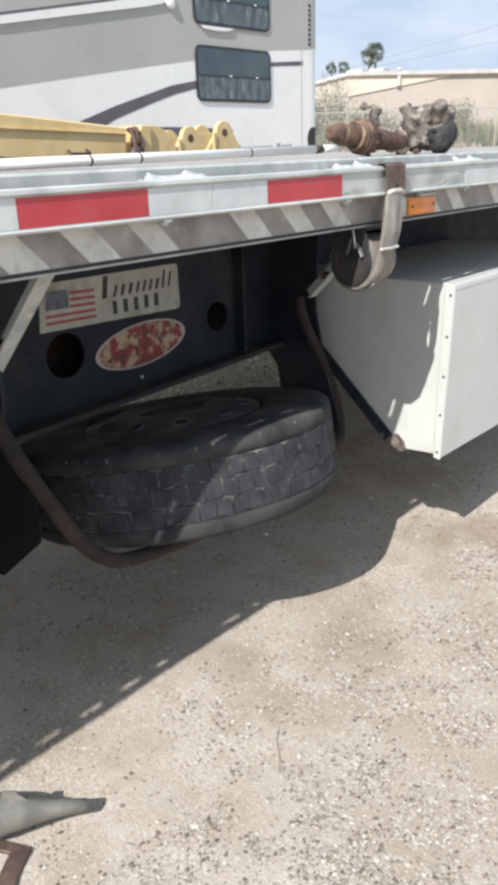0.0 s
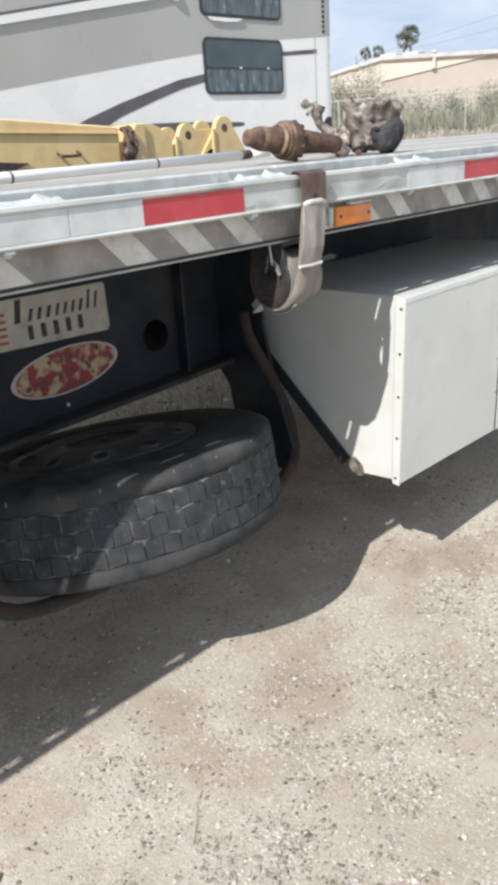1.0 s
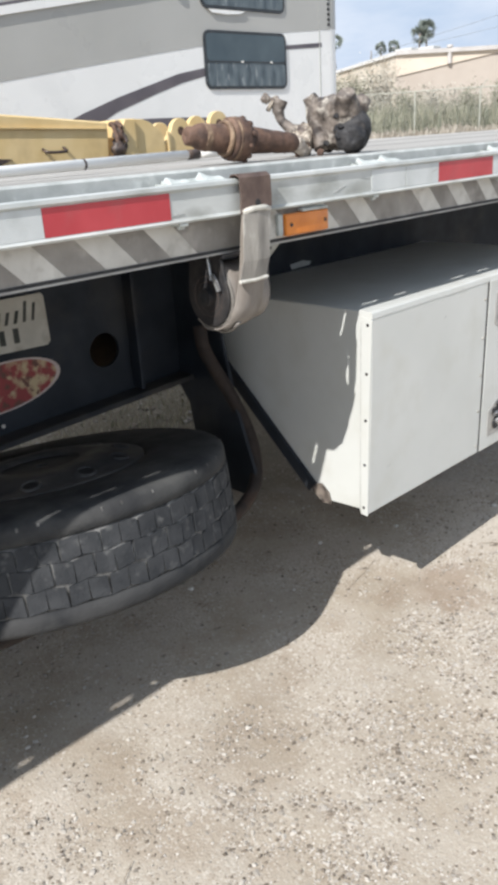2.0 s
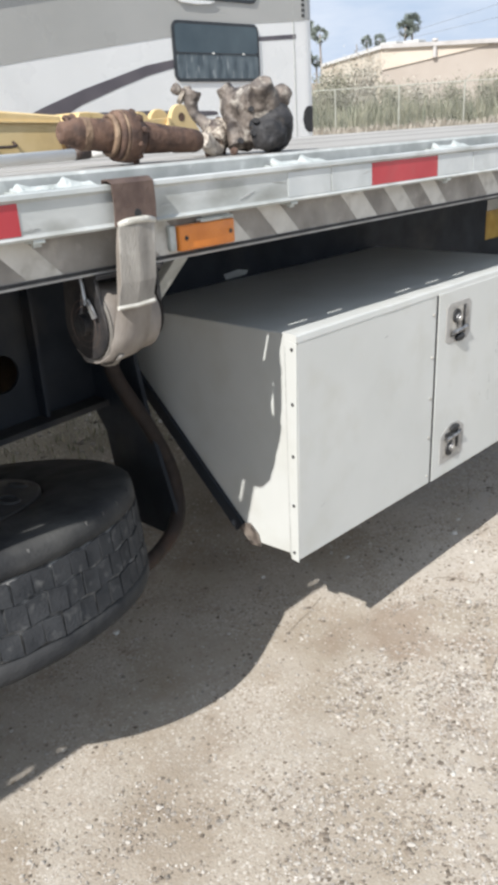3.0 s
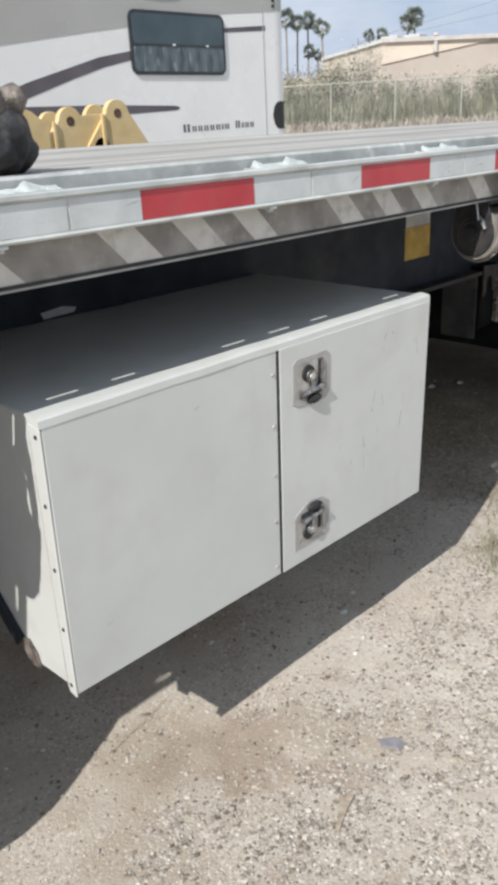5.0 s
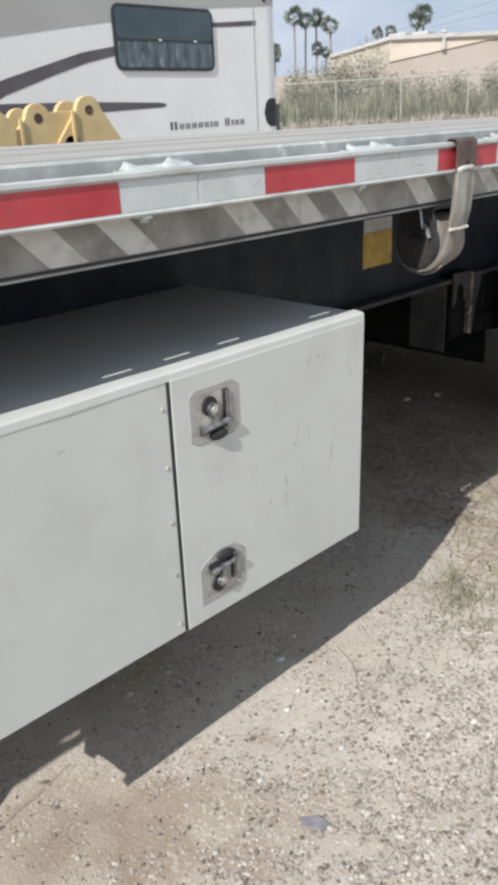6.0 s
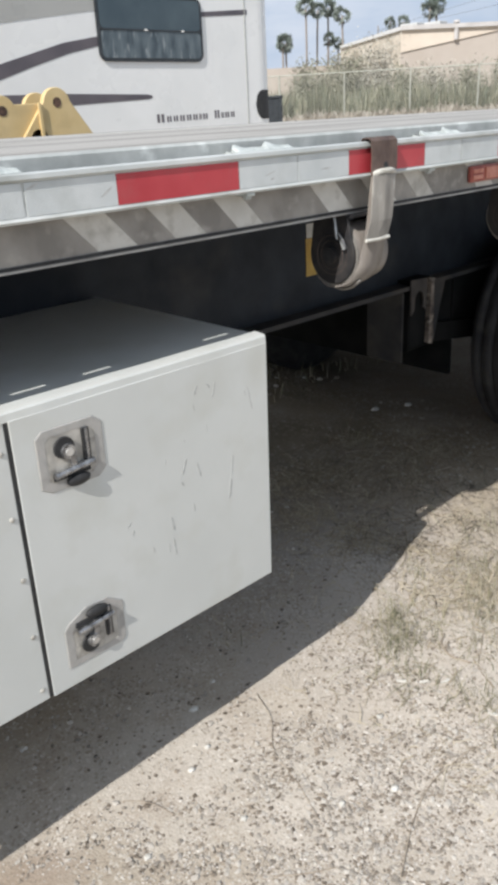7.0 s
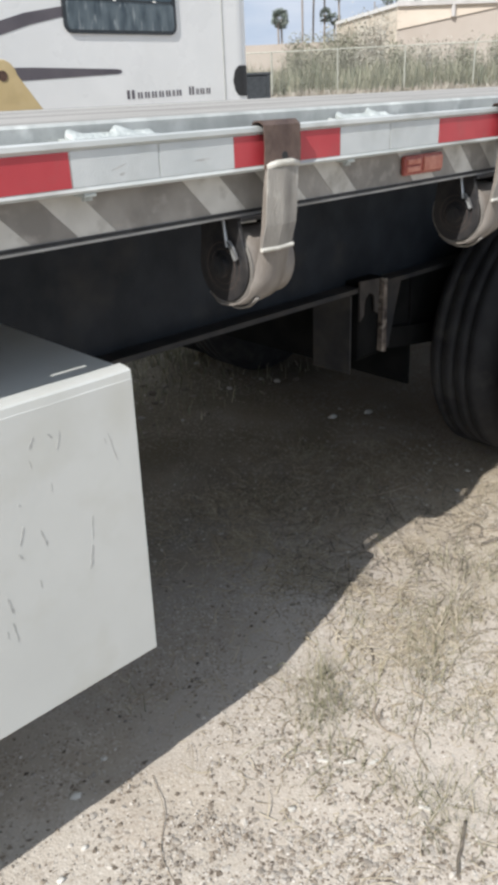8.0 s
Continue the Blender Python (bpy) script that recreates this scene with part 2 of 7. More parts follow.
M_STRAW = mat("dry_straw", (0.29, 0.235, 0.16), (0.55, 0.485, 0.37), 40, 0.8, 0, 0, 100, per="island")
M_GRASS = mat("sparse_green_grass", (0.15, 0.155, 0.085), (0.42, 0.375, 0.26), 30, 0.75, 0, 0, 100, per="island")
M_RUSTDUST = mat("dusty_tan_rust", (0.1, 0.062, 0.043), (0.25, 0.17, 0.11), 34, 0.75, 0.1, 0.8, 110, dirt=(0.4, 0.3, 0.2), dscale=26, dlow=0.55, dhigh=0.75)
M_ROADTYRE = mat("black_road_tyre_rubber", (0.013, 0.013, 0.015), (0.03, 0.03, 0.031), 9, 0.85, 0, 0.5, 130, dirt=(0.06, 0.057, 0.052), dscale=12, dlow=0.55, dhigh=0.8)
# leaf colour paled to carry the haze of distance
M_LEAF = mat("hazed_pale_leaf", (0.19, 0.19, 0.13), (0.36, 0.345, 0.265), 20, 0.8, 0, 0, 100, per="island")
M_STRAPPALE = mat("pale_worn_webbing", (0.2, 0.185, 0.165), (0.34, 0.32, 0.285), 30, 0.9, 0, 0.6, 420, dirt=(0.52, 0.49, 0.44), dscale=45, dlow=0.6, dhigh=0.74, stretch=(1, 1, 0.25))
M_REDFADE = mat("sun_faded_red_lens", (0.42, 0.13, 0.085), (0.55, 0.24, 0.17), 40, 0.5, 0, 0.2, 200)
M_REED = mat("dry_olive_reeds", (0.12, 0.135, 0.09), (0.3, 0.285, 0.2), 20, 0.8, 0, 0, 100, per="island")
M_HAY = mat("pale_cut_grass", (0.29, 0.258, 0.21), (0.43, 0.39, 0.33), 20, 0.85, 0, 0, 100, per="island")
# palm leaves and trunks lightened with far haze in the colour
M_PALM = mat("hazed_palm_leaf", (0.12, 0.145, 0.125), (0.23, 0.26, 0.225), 10, 0.6, 0, 0, 100, per="island")
M_TRUNK = mat("grey_palm_trunk", (0.22, 0.19, 0.165), (0.32, 0.28, 0.245), 10, 0.9, 0, 0.3, 30)
M_GALV = mat("galvanised_pipe", (0.34, 0.34, 0.29), (0.43, 0.43, 0.37), 8, 0.5, 0.2, 0.05, 60)
# tan dulled to include haze over the far wall
M_TANWALL = mat("tan_painted_metal_wall", (0.37, 0.322, 0.275), (0.41, 0.362, 0.315), 0.4, 0.7, 0, 0.05, 8)
M_CREAMWALL = mat("stained_cream_block_wall", (0.46, 0.4, 0.32), (0.55, 0.5, 0.42), 0.5, 0.8, 0, 0.1, 6, dirt=(0.3, 0.26, 0.2), dscale=0.6, dlow=0.48, dhigh=0.66)
M_CREAMBAND = mat("pale_cream_wall_band", (0.52, 0.45, 0.37), (0.58, 0.51, 0.425), 0.5, 0.75, 0, 0.05, 8)
M_FASCIA = mat("grey_roof_fascia", (0.4, 0.38, 0.36), (0.5, 0.48, 0.46), 1, 0.6, 0.1, 0.05, 10)
M_WHITEROOF = mat("white_roof_sheet", (0.52, 0.52, 0.5), (0.6, 0.59, 0.57), 0.6, 0.6, 0, 0.05, 10)
M_LABELY = mat("yellow_warning_label", (0.4, 0.25, 0.04), (0.5, 0.34, 0.08), 20, 0.6, 0, 0, 100, dirt=(0.26, 0.17, 0.06), dscale=14, dlow=0.5, dhigh=0.75)
M_LABELG = mat("grey_label_paper", (0.36, 0.36, 0.34), (0.46, 0.46, 0.43), 20, 0.6, 0, 0, 100)
M_BACKDRUM = mat("rusty_brown_drum_paint", (0.03, 0.018, 0.011), (0.085, 0.05, 0.024), 9, 0.8, 0, 0.3, 60, dirt=(0.2, 0.15, 0.08), dscale=6, dlow=0.5, dhigh=0.8)
M_DEADLEAF = mat("bleached_dead_leaf", (0.3, 0.28, 0.225), (0.5, 0.47, 0.4), 20, 0.85, 0, 0, 100, per="island")
# near-black that holds the deep shade under the frame in its colour
M_DEEP = mat("deep_shade_black", (0.006, 0.007, 0.007), (0.013, 0.013, 0.013), 9, 0.95, 0, 0.2, 60, spec=0.1)
M_HANGER = mat("dusty_brown_black_steel", (0.05, 0.046, 0.044), (0.085, 0.076, 0.068), 14, 0.85, 0, 0.4, 90, dirt=(0.13, 0.11, 0.09), dscale=16, dlow=0.55, dhigh=0.8, spec=0.2)
M_TUFT = mat("olive_grass_tuft", (0.1, 0.105, 0.055), (0.33, 0.3, 0.19), 30, 0.75, 0, 0, 100, per="island")
M_CLOD = mat("dark_damp_clod", (0.09, 0.078, 0.066), (0.19, 0.165, 0.14), 60, 0.9, 0, 0.5, 200, per="island")
M_STICK = mat("dark_weathered_stick", (0.1, 0.085, 0.068), (0.2, 0.17, 0.135), 60, 0.85, 0, 0.4, 200)
M_FINE = mat("fine_crushed_stone", (0.17, 0.14, 0.11), (0.66, 0.62, 0.57), 90, 0.92, 0, 0, 300, per="island")
M_SCRAP = mat("purple_grey_scrap", (0.19, 0.183, 0.197), (0.26, 0.25, 0.262), 40, 0.6, 0, 0.2, 100)


def ground_material():
    """Pale crushed-limestone yard: sand and pebble mix with brown patches, specks and fine relief."""
    m = bpy.data.materials.new("crushed_limestone_yard")
    m.use_nodes = True
    n, l = m.node_tree.nodes, m.node_tree.links
    bs = n["Principled BSDF"]
    tc = n.new("ShaderNodeTexCoord")

    def tex(kind, s, detail=8.0):
        t = n.new(kind)
        t.inputs["Scale"].default_value = s
        if kind == "ShaderNodeTexNoise":
            t.inputs["Detail"].default_value = detail
        l.new(tc.outputs["Object"], t.inputs["Vector"])
        return t

    def rng(sock, a, b, c=0.0, d=1.0):
        r = n.new("ShaderNodeMapRange")
        for key, v in (("From Min", a), ("From Max", b), ("To Min", c), ("To Max", d)):
            r.inputs[key].default_value = v
        l.new(sock, r.inputs["Value"])
        return r.outputs["Result"]

    def mix(fac, a, b):
        x = n.new("ShaderNodeMixRGB")
        l.new(fac, x.inputs["Fac"])
        for s, v in ((x.inputs["Color1"], a), (x.inputs["Color2"], b)):
            if isinstance(v, tuple):
                s.default_value = (*v, 1)
            else:
                l.new(v, s)
        return x.outputs["Color"]

    col = mix(rng(tex("ShaderNodeTexNoise", 2.6, 5).outputs["Fac"], 0.44, 0.62), (0.45, 0.403, 0.342), (0.365, 0.315, 0.25))
    col = mix(rng(tex("ShaderNodeTexNoise", 1.1, 5).outputs["Fac"], 0.5, 0.66), col, (0.49, 0.45, 0.39))
    col = mix(rng(tex("ShaderNodeTexNoise", 9, 6).outputs["Fac"], 0.53, 0.68, 0, 0.42), col, (0.34, 0.275, 0.21))
    col = mix(rng(tex("ShaderNodeTexNoise", 60, 12).outputs["Fac"], 0.56, 0.72, 0, 0.35), col, (0.29, 0.24, 0.19))
    col = mix(rng(tex("ShaderNodeTexNoise", 95, 6).outputs["Fac"], 0.6, 0.72, 0, 0.25), col, (0.56, 0.52, 0.46))
    # brown mulch of old grass near the rear wheels, the grassy yard beyond the trailer, and painted shade under it
    # (-0.7, 4.3) and (-1.95, 3.3) paint under-trailer shade into the soil; (-0.6, 5.1) partly
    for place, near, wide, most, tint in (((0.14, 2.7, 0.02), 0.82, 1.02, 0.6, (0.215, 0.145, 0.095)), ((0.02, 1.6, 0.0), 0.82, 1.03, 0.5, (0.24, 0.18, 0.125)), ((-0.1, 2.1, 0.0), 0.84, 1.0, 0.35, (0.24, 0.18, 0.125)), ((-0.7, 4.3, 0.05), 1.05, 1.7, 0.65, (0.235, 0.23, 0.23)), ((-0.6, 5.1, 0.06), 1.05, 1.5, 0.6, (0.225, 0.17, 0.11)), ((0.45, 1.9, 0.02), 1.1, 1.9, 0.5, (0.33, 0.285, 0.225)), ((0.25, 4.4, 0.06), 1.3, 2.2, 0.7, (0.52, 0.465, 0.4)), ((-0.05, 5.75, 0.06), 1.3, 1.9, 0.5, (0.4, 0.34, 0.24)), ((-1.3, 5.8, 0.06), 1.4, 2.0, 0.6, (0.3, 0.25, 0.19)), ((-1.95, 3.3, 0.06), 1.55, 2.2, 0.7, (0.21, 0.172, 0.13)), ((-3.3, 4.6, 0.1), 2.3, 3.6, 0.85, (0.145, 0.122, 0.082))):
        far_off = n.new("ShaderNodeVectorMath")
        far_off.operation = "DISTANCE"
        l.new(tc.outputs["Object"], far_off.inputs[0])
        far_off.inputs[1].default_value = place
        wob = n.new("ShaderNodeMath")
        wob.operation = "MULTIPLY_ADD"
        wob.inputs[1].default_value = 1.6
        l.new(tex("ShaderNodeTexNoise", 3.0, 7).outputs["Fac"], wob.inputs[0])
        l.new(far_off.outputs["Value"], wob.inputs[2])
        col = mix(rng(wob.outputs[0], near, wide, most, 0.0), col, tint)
    v1 = tex("ShaderNodeTexVoronoi", 150)
    sep = n.new("ShaderNodeSeparateColor")
    l.new(v1.outputs["Color"], sep.inputs["Color"])
    patch = rng(tex("ShaderNodeTexNoise", 3.1).outputs["Fac"], 0.4, 0.6, 0.25, 1.0)
    bright, dark = n.new("ShaderNodeMath"), n.new("ShaderNodeMath")
    bright.operation = dark.operation = "MULTIPLY"
    l.new(rng(sep.outputs["Red"], 0.82, 0.88, 0, 0.4), bright.inputs[0])
    l.new(rng(sep.outputs["Green"], 0.88, 0.92, 0, 0.75), dark.inputs[0])
    l.new(patch, bright.inputs[1]), l.new(patch, dark.inputs[1])
    col = mix(bright.outputs[0], col, (0.7, 0.66, 0.6))
    col = mix(dark.outputs[0], col, (0.27, 0.225, 0.175))
    l.new(col, bs.inputs["Base Color"])
    bs.inputs["Roughness"].default_value = 0.95
    bs.inputs["Specular IOR Level"].default_value = 0.2
    add = n.new("ShaderNodeMath")
    l.new(rng(v1.outputs["Distance"], 0.0, 0.7, 0.6, 0.0), add.inputs[0])
    l.new(tex("ShaderNodeTexNoise", 75, 9).outputs["Fac"], add.inputs[1])
    b = n.new("ShaderNodeBump")
    b.inputs["Strength"].default_value, b.inputs["Distance"].default_value = 0.4, 0.005
    l.new(add.outputs[0], b.inputs["Height"])
    l.new(b.outputs["Normal"], bs.inputs["Normal"])
    return m


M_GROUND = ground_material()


# ---- building blocks ----
def thing(name, at, label, category, group="", kind=""):
    ob = new(name)
    ob.location = at
    ob.empty_display_size = 0.1
    return tagged(ob, label, category, group, kind)


def part(name, bm, material, parent=None, label="", smooth=False):
    """Links a bmesh (in world space, or in the thing's own space where the thing is at the origin) as one mesh object."""
    me = bpy.data.meshes.new(name)
    bmesh.ops.recalc_face_normals(bm, faces=bm.faces)
    bm.to_mesh(me)
    bm.free()
    me.materials.append(material)
    if smooth:
        for p in me.polygons:
            p.use_smooth = True
    ob = new(name, me)
    if parent is not None:
        ob.parent = parent
        if parent.type == "EMPTY":
            ob.matrix_parent_inverse = parent.matrix_basis.inverted()
    return tagged(ob, label)


def raw(name, verts, faces, material, parent=None, label="", smooth=False):
    me = bpy.data.meshes.new(name)
    me.from_pydata(verts, [], faces)
    me.update()
    me.materials.append(material)
    if smooth:
        for p in me.polygons:
            p.use_smooth = True
    ob = new(name, me)
    if parent is not None:
        ob.parent = parent
        if parent.type == "EMPTY":
            ob.matrix_parent_inverse = parent.matrix_basis.inverted()
    return tagged(ob, label)


def bevel(bm, w, seg=2, geom=None):
    if w:
        bmesh.ops.bevel(bm, geom=geom or list(bm.edges), offset=w, segments=seg, affect="EDGES", profile=0.5, clamp_overlap=True)
    return bm


def box(x0, x1, y0, y1, z0, z1, w=0.0, bm=None, seg=2):
    """A box, or one more box in bm."""
    b = bmesh.new()
    bmesh.ops.create_cube(b, size=1, matrix=Matrix.Translation(((x0 + x1) / 2, (y0 + y1) / 2, (z0 + z1) / 2)) @ Matrix.Diagonal((x1 - x0, y1 - y0, z1 - z0, 1)))
    bevel(b, w, seg)
    return join(bm, b)


def join(bm, other):
    """Adds other to bm and returns bm."""
    if bm is None:
        return other
    me = bpy.data.meshes.new("tmp")
    other.to_mesh(me)
    other.free()
    bm.from_mesh(me)
    bpy.data.meshes.remove(me)
    return bm


def prism(profile, axis, a, b, w=0.0, bm=None):
    """A flat outline drawn out along an axis from a to b. The outline's two numbers are the other two axes in order."""
    p = bmesh.new()

    def at(u, v, d):
        return {"x": (d, u, v), "y": (u, d, v), "z": (u, v, d)}[axis]

    low = [p.verts.new(at(u, v, a)) for u, v in profile]
    high = [p.verts.new(at(u, v, b)) for u, v in profile]
    p.faces.new(low)
    p.faces.new(high[::-1])
    for i in range(len(profile)):
        j = (i + 1) % len(profile)
        p.faces.new((low[i], high[i], high[j], low[j]))
    bmesh.ops.recalc_face_normals(p, faces=p.faces)
    bevel(p, w, 1)
    return join(bm, p)


def rod(p0, p1, r0, r1=None, seg=12, bm=None, caps=True):
    """A round bar or cone between two points."""
    p0, p1 = Vector(p0), Vector(p1)
    b = bmesh.new()
    m = Matrix.Translation((p0 + p1) / 2) @ (p1 - p0).to_track_quat("Z", "Y").to_matrix().to_4x4()
    bmesh.ops.create_cone(b, cap_ends=caps, segments=seg, radius1=r0, radius2=r0 if r1 is None else r1, depth=(p1 - p0).length, matrix=m)
    return join(bm, b)


def sweep(points, section, bm=None, closed=False, up=Vector((0, 0, 1))):
    """A section (pairs across, up) carried along a line of points."""
    b = bmesh.new()
    pts = [Vector(p) for p in points]
    rings = []
    for i, p in enumerate(pts):
        t = (pts[min(i + 1, len(pts) - 1)] - pts[max(i - 1, 0)]).normalized()
        side = t.cross(up)
        side = side.normalized() if side.length > 1e-4 else Vector((1, 0, 0))
        top = side.cross(t)
        rings.append([b.verts.new(p + u * side + v * top) for u, v in section])
    k = len(section)
    for r, s in zip(rings, rings[1:]):
        for i in range(k):
            b.faces.new((r[i], r[(i + 1) % k], s[(i + 1) % k], s[i]))
    b.faces.new(rings[0][::-1])
    b.faces.new(rings[-1])
    return join(bm, b)


def circle(r, n=10):
    return [(r * math.cos(2 * math.pi * i / n), r * math.sin(2 * math.pi * i / n)) for i in range(n)]


def smooth_line(points, n=6):
    """A soft curve through the points."""
    p = [Vector(q) for q in points]
    p = [2 * p[0] - p[1], *p, 2 * p[-1] - p[-2]]
    out = []
    for a, b, c, d in zip(p, p[1:], p[2:], p[3:]):
        for k in range(n):
            t = k / n
            out.append(0.5 * (2 * b + (c - a) * t + (2 * a - 5 * b + 4 * c - d) * t * t + (3 * b - a - 3 * c + d) * t ** 3))
    return [*out, p[-2]]


def lathe(profile, m=Matrix(), seg=48, bm=None, closed=True):
    """Pairs (radius, height) turned about the z axis of m."""
    b = bmesh.new()
    rings = [[b.verts.new(m @ Vector((r * math.cos(2 * math.pi * i / seg), r * math.sin(2 * math.pi * i / seg), z))) for i in range(seg)] for r, z in profile]
    pairs = list(zip(rings, rings[1:] + (rings[:1] if closed else [])))
    for r, s in pairs[: None if closed else len(rings) - 1]:
        for i in range(seg):
            b.faces.new((r[i], r[(i + 1) % seg], s[(i + 1) % seg], s[i]))
    bmesh.ops.recalc_face_normals(b, faces=b.faces)
    return join(bm, b)


def lump(center, radii, rough=0.15, freq=6.0, sub=3, bm=None, turn=Matrix()):
    """A rough rounded casting or stone."""
    b = bmesh.new()
    bmesh.ops.create_icosphere(b, subdivisions=sub, radius=1)
    for v in b.verts:
        k = 1 + rough * noise.noise(v.co * freq * 0.35 + Vector(center) * 7)
        v.co = Vector(center) + turn @ Vector((v.co.x * radii[0] * k, v.co.y * radii[1] * k, v.co.z * radii[2] * k))
    return join(bm, b)


# ---- ground ----
def rise(x, y):
    """Height of the yard: nearly level round the trailer, climbing gently to the far fence."""
    d = np.clip((-0.70 * x + 0.714 * (y - 3.0)) - 3.0, 0, 75)
    near = 0.02 + 0.02 * (np.clip(y, 0.5, 6.0) - 2.9)
    bumps = 0.006 * np.sin(2.1 * x + 1.3 * y) + 0.004 * np.sin(5.3 * x - 3.1 * y + 1) + 0.0025 * np.sin(11 * x + 9 * y)
    return near + 0.03 * d + bumps


def build_ground():
    fine_x, fine_y = np.arange(-1.6, 1.8, 0.04), np.arange(-0.4, 6.4, 0.04)
    out = np.geomspace(0.08, 420, 44)
    xs = np.r_[fine_x[0] - out[::-1], fine_x, fine_x[-1] + out]
    ys = np.r_[fine_y[0] - out[::-1], fine_y, fine_y[-1] + out]
    gx, gy = np.meshgrid(xs, ys)
    gz = rise(gx, gy)
    jitter = np.random.default_rng(3).normal(0, 0.0018, gz.shape)
    gz = gz + jitter * (np.abs(gx) < 1.8) * (np.abs(gy - 3) < 3.4)
    nx, ny = len(xs), len(ys)
    verts = np.stack([gx, gy, gz], -1).reshape(-1, 3).tolist()
    i = np.arange(nx * ny).reshape(ny, nx)
    faces = np.stack([i[:-1, :-1], i[:-1, 1:], i[1:, 1:], i[1:, :-1]], -1).reshape(-1, 4).tolist()
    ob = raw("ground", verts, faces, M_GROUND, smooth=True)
    return tagged(ob, "pale crushed limestone yard with sandy brown patches", "ground", kind="structure")


build_ground()


# ---- flatbed trailer ----
DECK, Y0, Y1, FAR = 1.49, -5.2, 10.6, -2.56
trailer = thing("flatbed_trailer", (-1.28, 2.7, 0.0), "weathered aluminium flatbed trailer with black steel frame and striped side rail", "trailer")

# deck planks: ribbed extrusions that run lengthwise
plank_w = (-0.075 - (FAR + 0.075)) / 12
for k in range(12):
    x1 = -0.075 - k * plank_w
    x0 = x1 - plank_w + 0.014
    prof = [(x0, DECK - 0.028), (x0 - 0.013, DECK - 0.028), (x0 - 0.013, DECK - 0.035), (x1, DECK - 0.035), (x1, DECK - 0.009), (x1 - 0.006, DECK), (x1 - 0.03, DECK), (x1 - 0.034, DECK - 0.009)]
    for c in (0.33, 0.66):
        xc = x1 + (x0 - x1) * c
        prof += [(xc + 0.012, DECK - 0.009), (xc + 0.009, DECK), (xc - 0.009, DECK), (xc - 0.012, DECK - 0.009)]
    prof += [(x0 + 0.034, DECK - 0.009), (x0 + 0.03, DECK), (x0 + 0.006, DECK), (x0, DECK - 0.009)]
    part("deck_plank", prism(prof, "y", Y0, Y1), M_DECK, trailer)

for near in (True, False):
    s = (lambda x: x) if near else (lambda x: FAR - x)
    # side rail beside the planks, with a ragged upper edge on the near side
    prof = [(s(-0.072), 1.40), (s(-0.062), 1.40), (s(-0.062), 1.486), (s(-0.066), 1.491), (s(-0.072), 1.491)]
    part("side_rail", prism(prof, "y", Y0, Y1), M_SIDE, trailer, "grey-green oxidised aluminium side rail")
    # rub rail with rolled lips above and below its flat face
    prof = [(s(-0.012), 1.396), (s(0.001), 1.394), (s(0.004), 1.398), (s(0.0), 1.402), (s(-0.001), 1.404), (s(-0.001), 1.453), (s(0.0), 1.455),
            (s(0.005), 1.459), (s(0.004), 1.466), (s(-0.003), 1.4685), (s(-0.014), 1.466), (s(-0.014), 1.40)]
    part("rub_rail", prism(prof, "y", Y0, Y1), M_RAIL, trailer, "pale oxidised aluminium rub rail")
    # winch track: thin striped face plate with a folded lower lip
    prof = [(s(-0.034), 1.392), (s(-0.030), 1.392), (s(-0.030), 1.328), (s(-0.029), 1.326), (s(-0.029), 1.318), (s(-0.045), 1.318), (s(-0.045), 1.322), (s(-0.034), 1.324)]
    part("winch_track", prism(prof, "y", Y0, Y1), M_TRACK, trailer, "dark faded winch track under the rub rail")

part("track_lip", prism([(-0.0285, 1.3165), (-0.026, 1.3165), (-0.026, 1.3205), (-0.0285, 1.3205)], "y", Y0, Y1), M_ALU, trailer, "bare metal lower edge of the track")

part("drip_line", box(-0.0288, -0.0278, Y0, Y1, 1.3215, 1.327), M_SEAM, trailer, "dark line along the fold")

# slotted web between winch track and side rail: the sun slips through the slots
part("track_web", box(-0.0625, -0.0455, Y0, Y1, 1.386, 1.391), M_TRACK, trailer)
for k in range(-22, 30):
    y = 2.256 + 0.152 * k + 0.075
    part("web_bridge", box(-0.0455, -0.0335, y, y + (0.077 if y < 3.3 else 0.152), 1.3865, 1.3905), M_TRACK, trailer)
part("inner_rail", box(-0.092, -0.0765, Y0, Y1, 1.32, 1.45), M_BLACK, trailer)

# stake pockets between rub rail and side rail: torn white steel lips with two teeth
rnd = random.Random(5)


def tooth(u, at, rise_w, fall_w):
    return max(0.0, 1 - (at - u) / rise_w) ** 0.8 if u < at else max(0.0, 1 - (u - at) / fall_w) ** 1.4


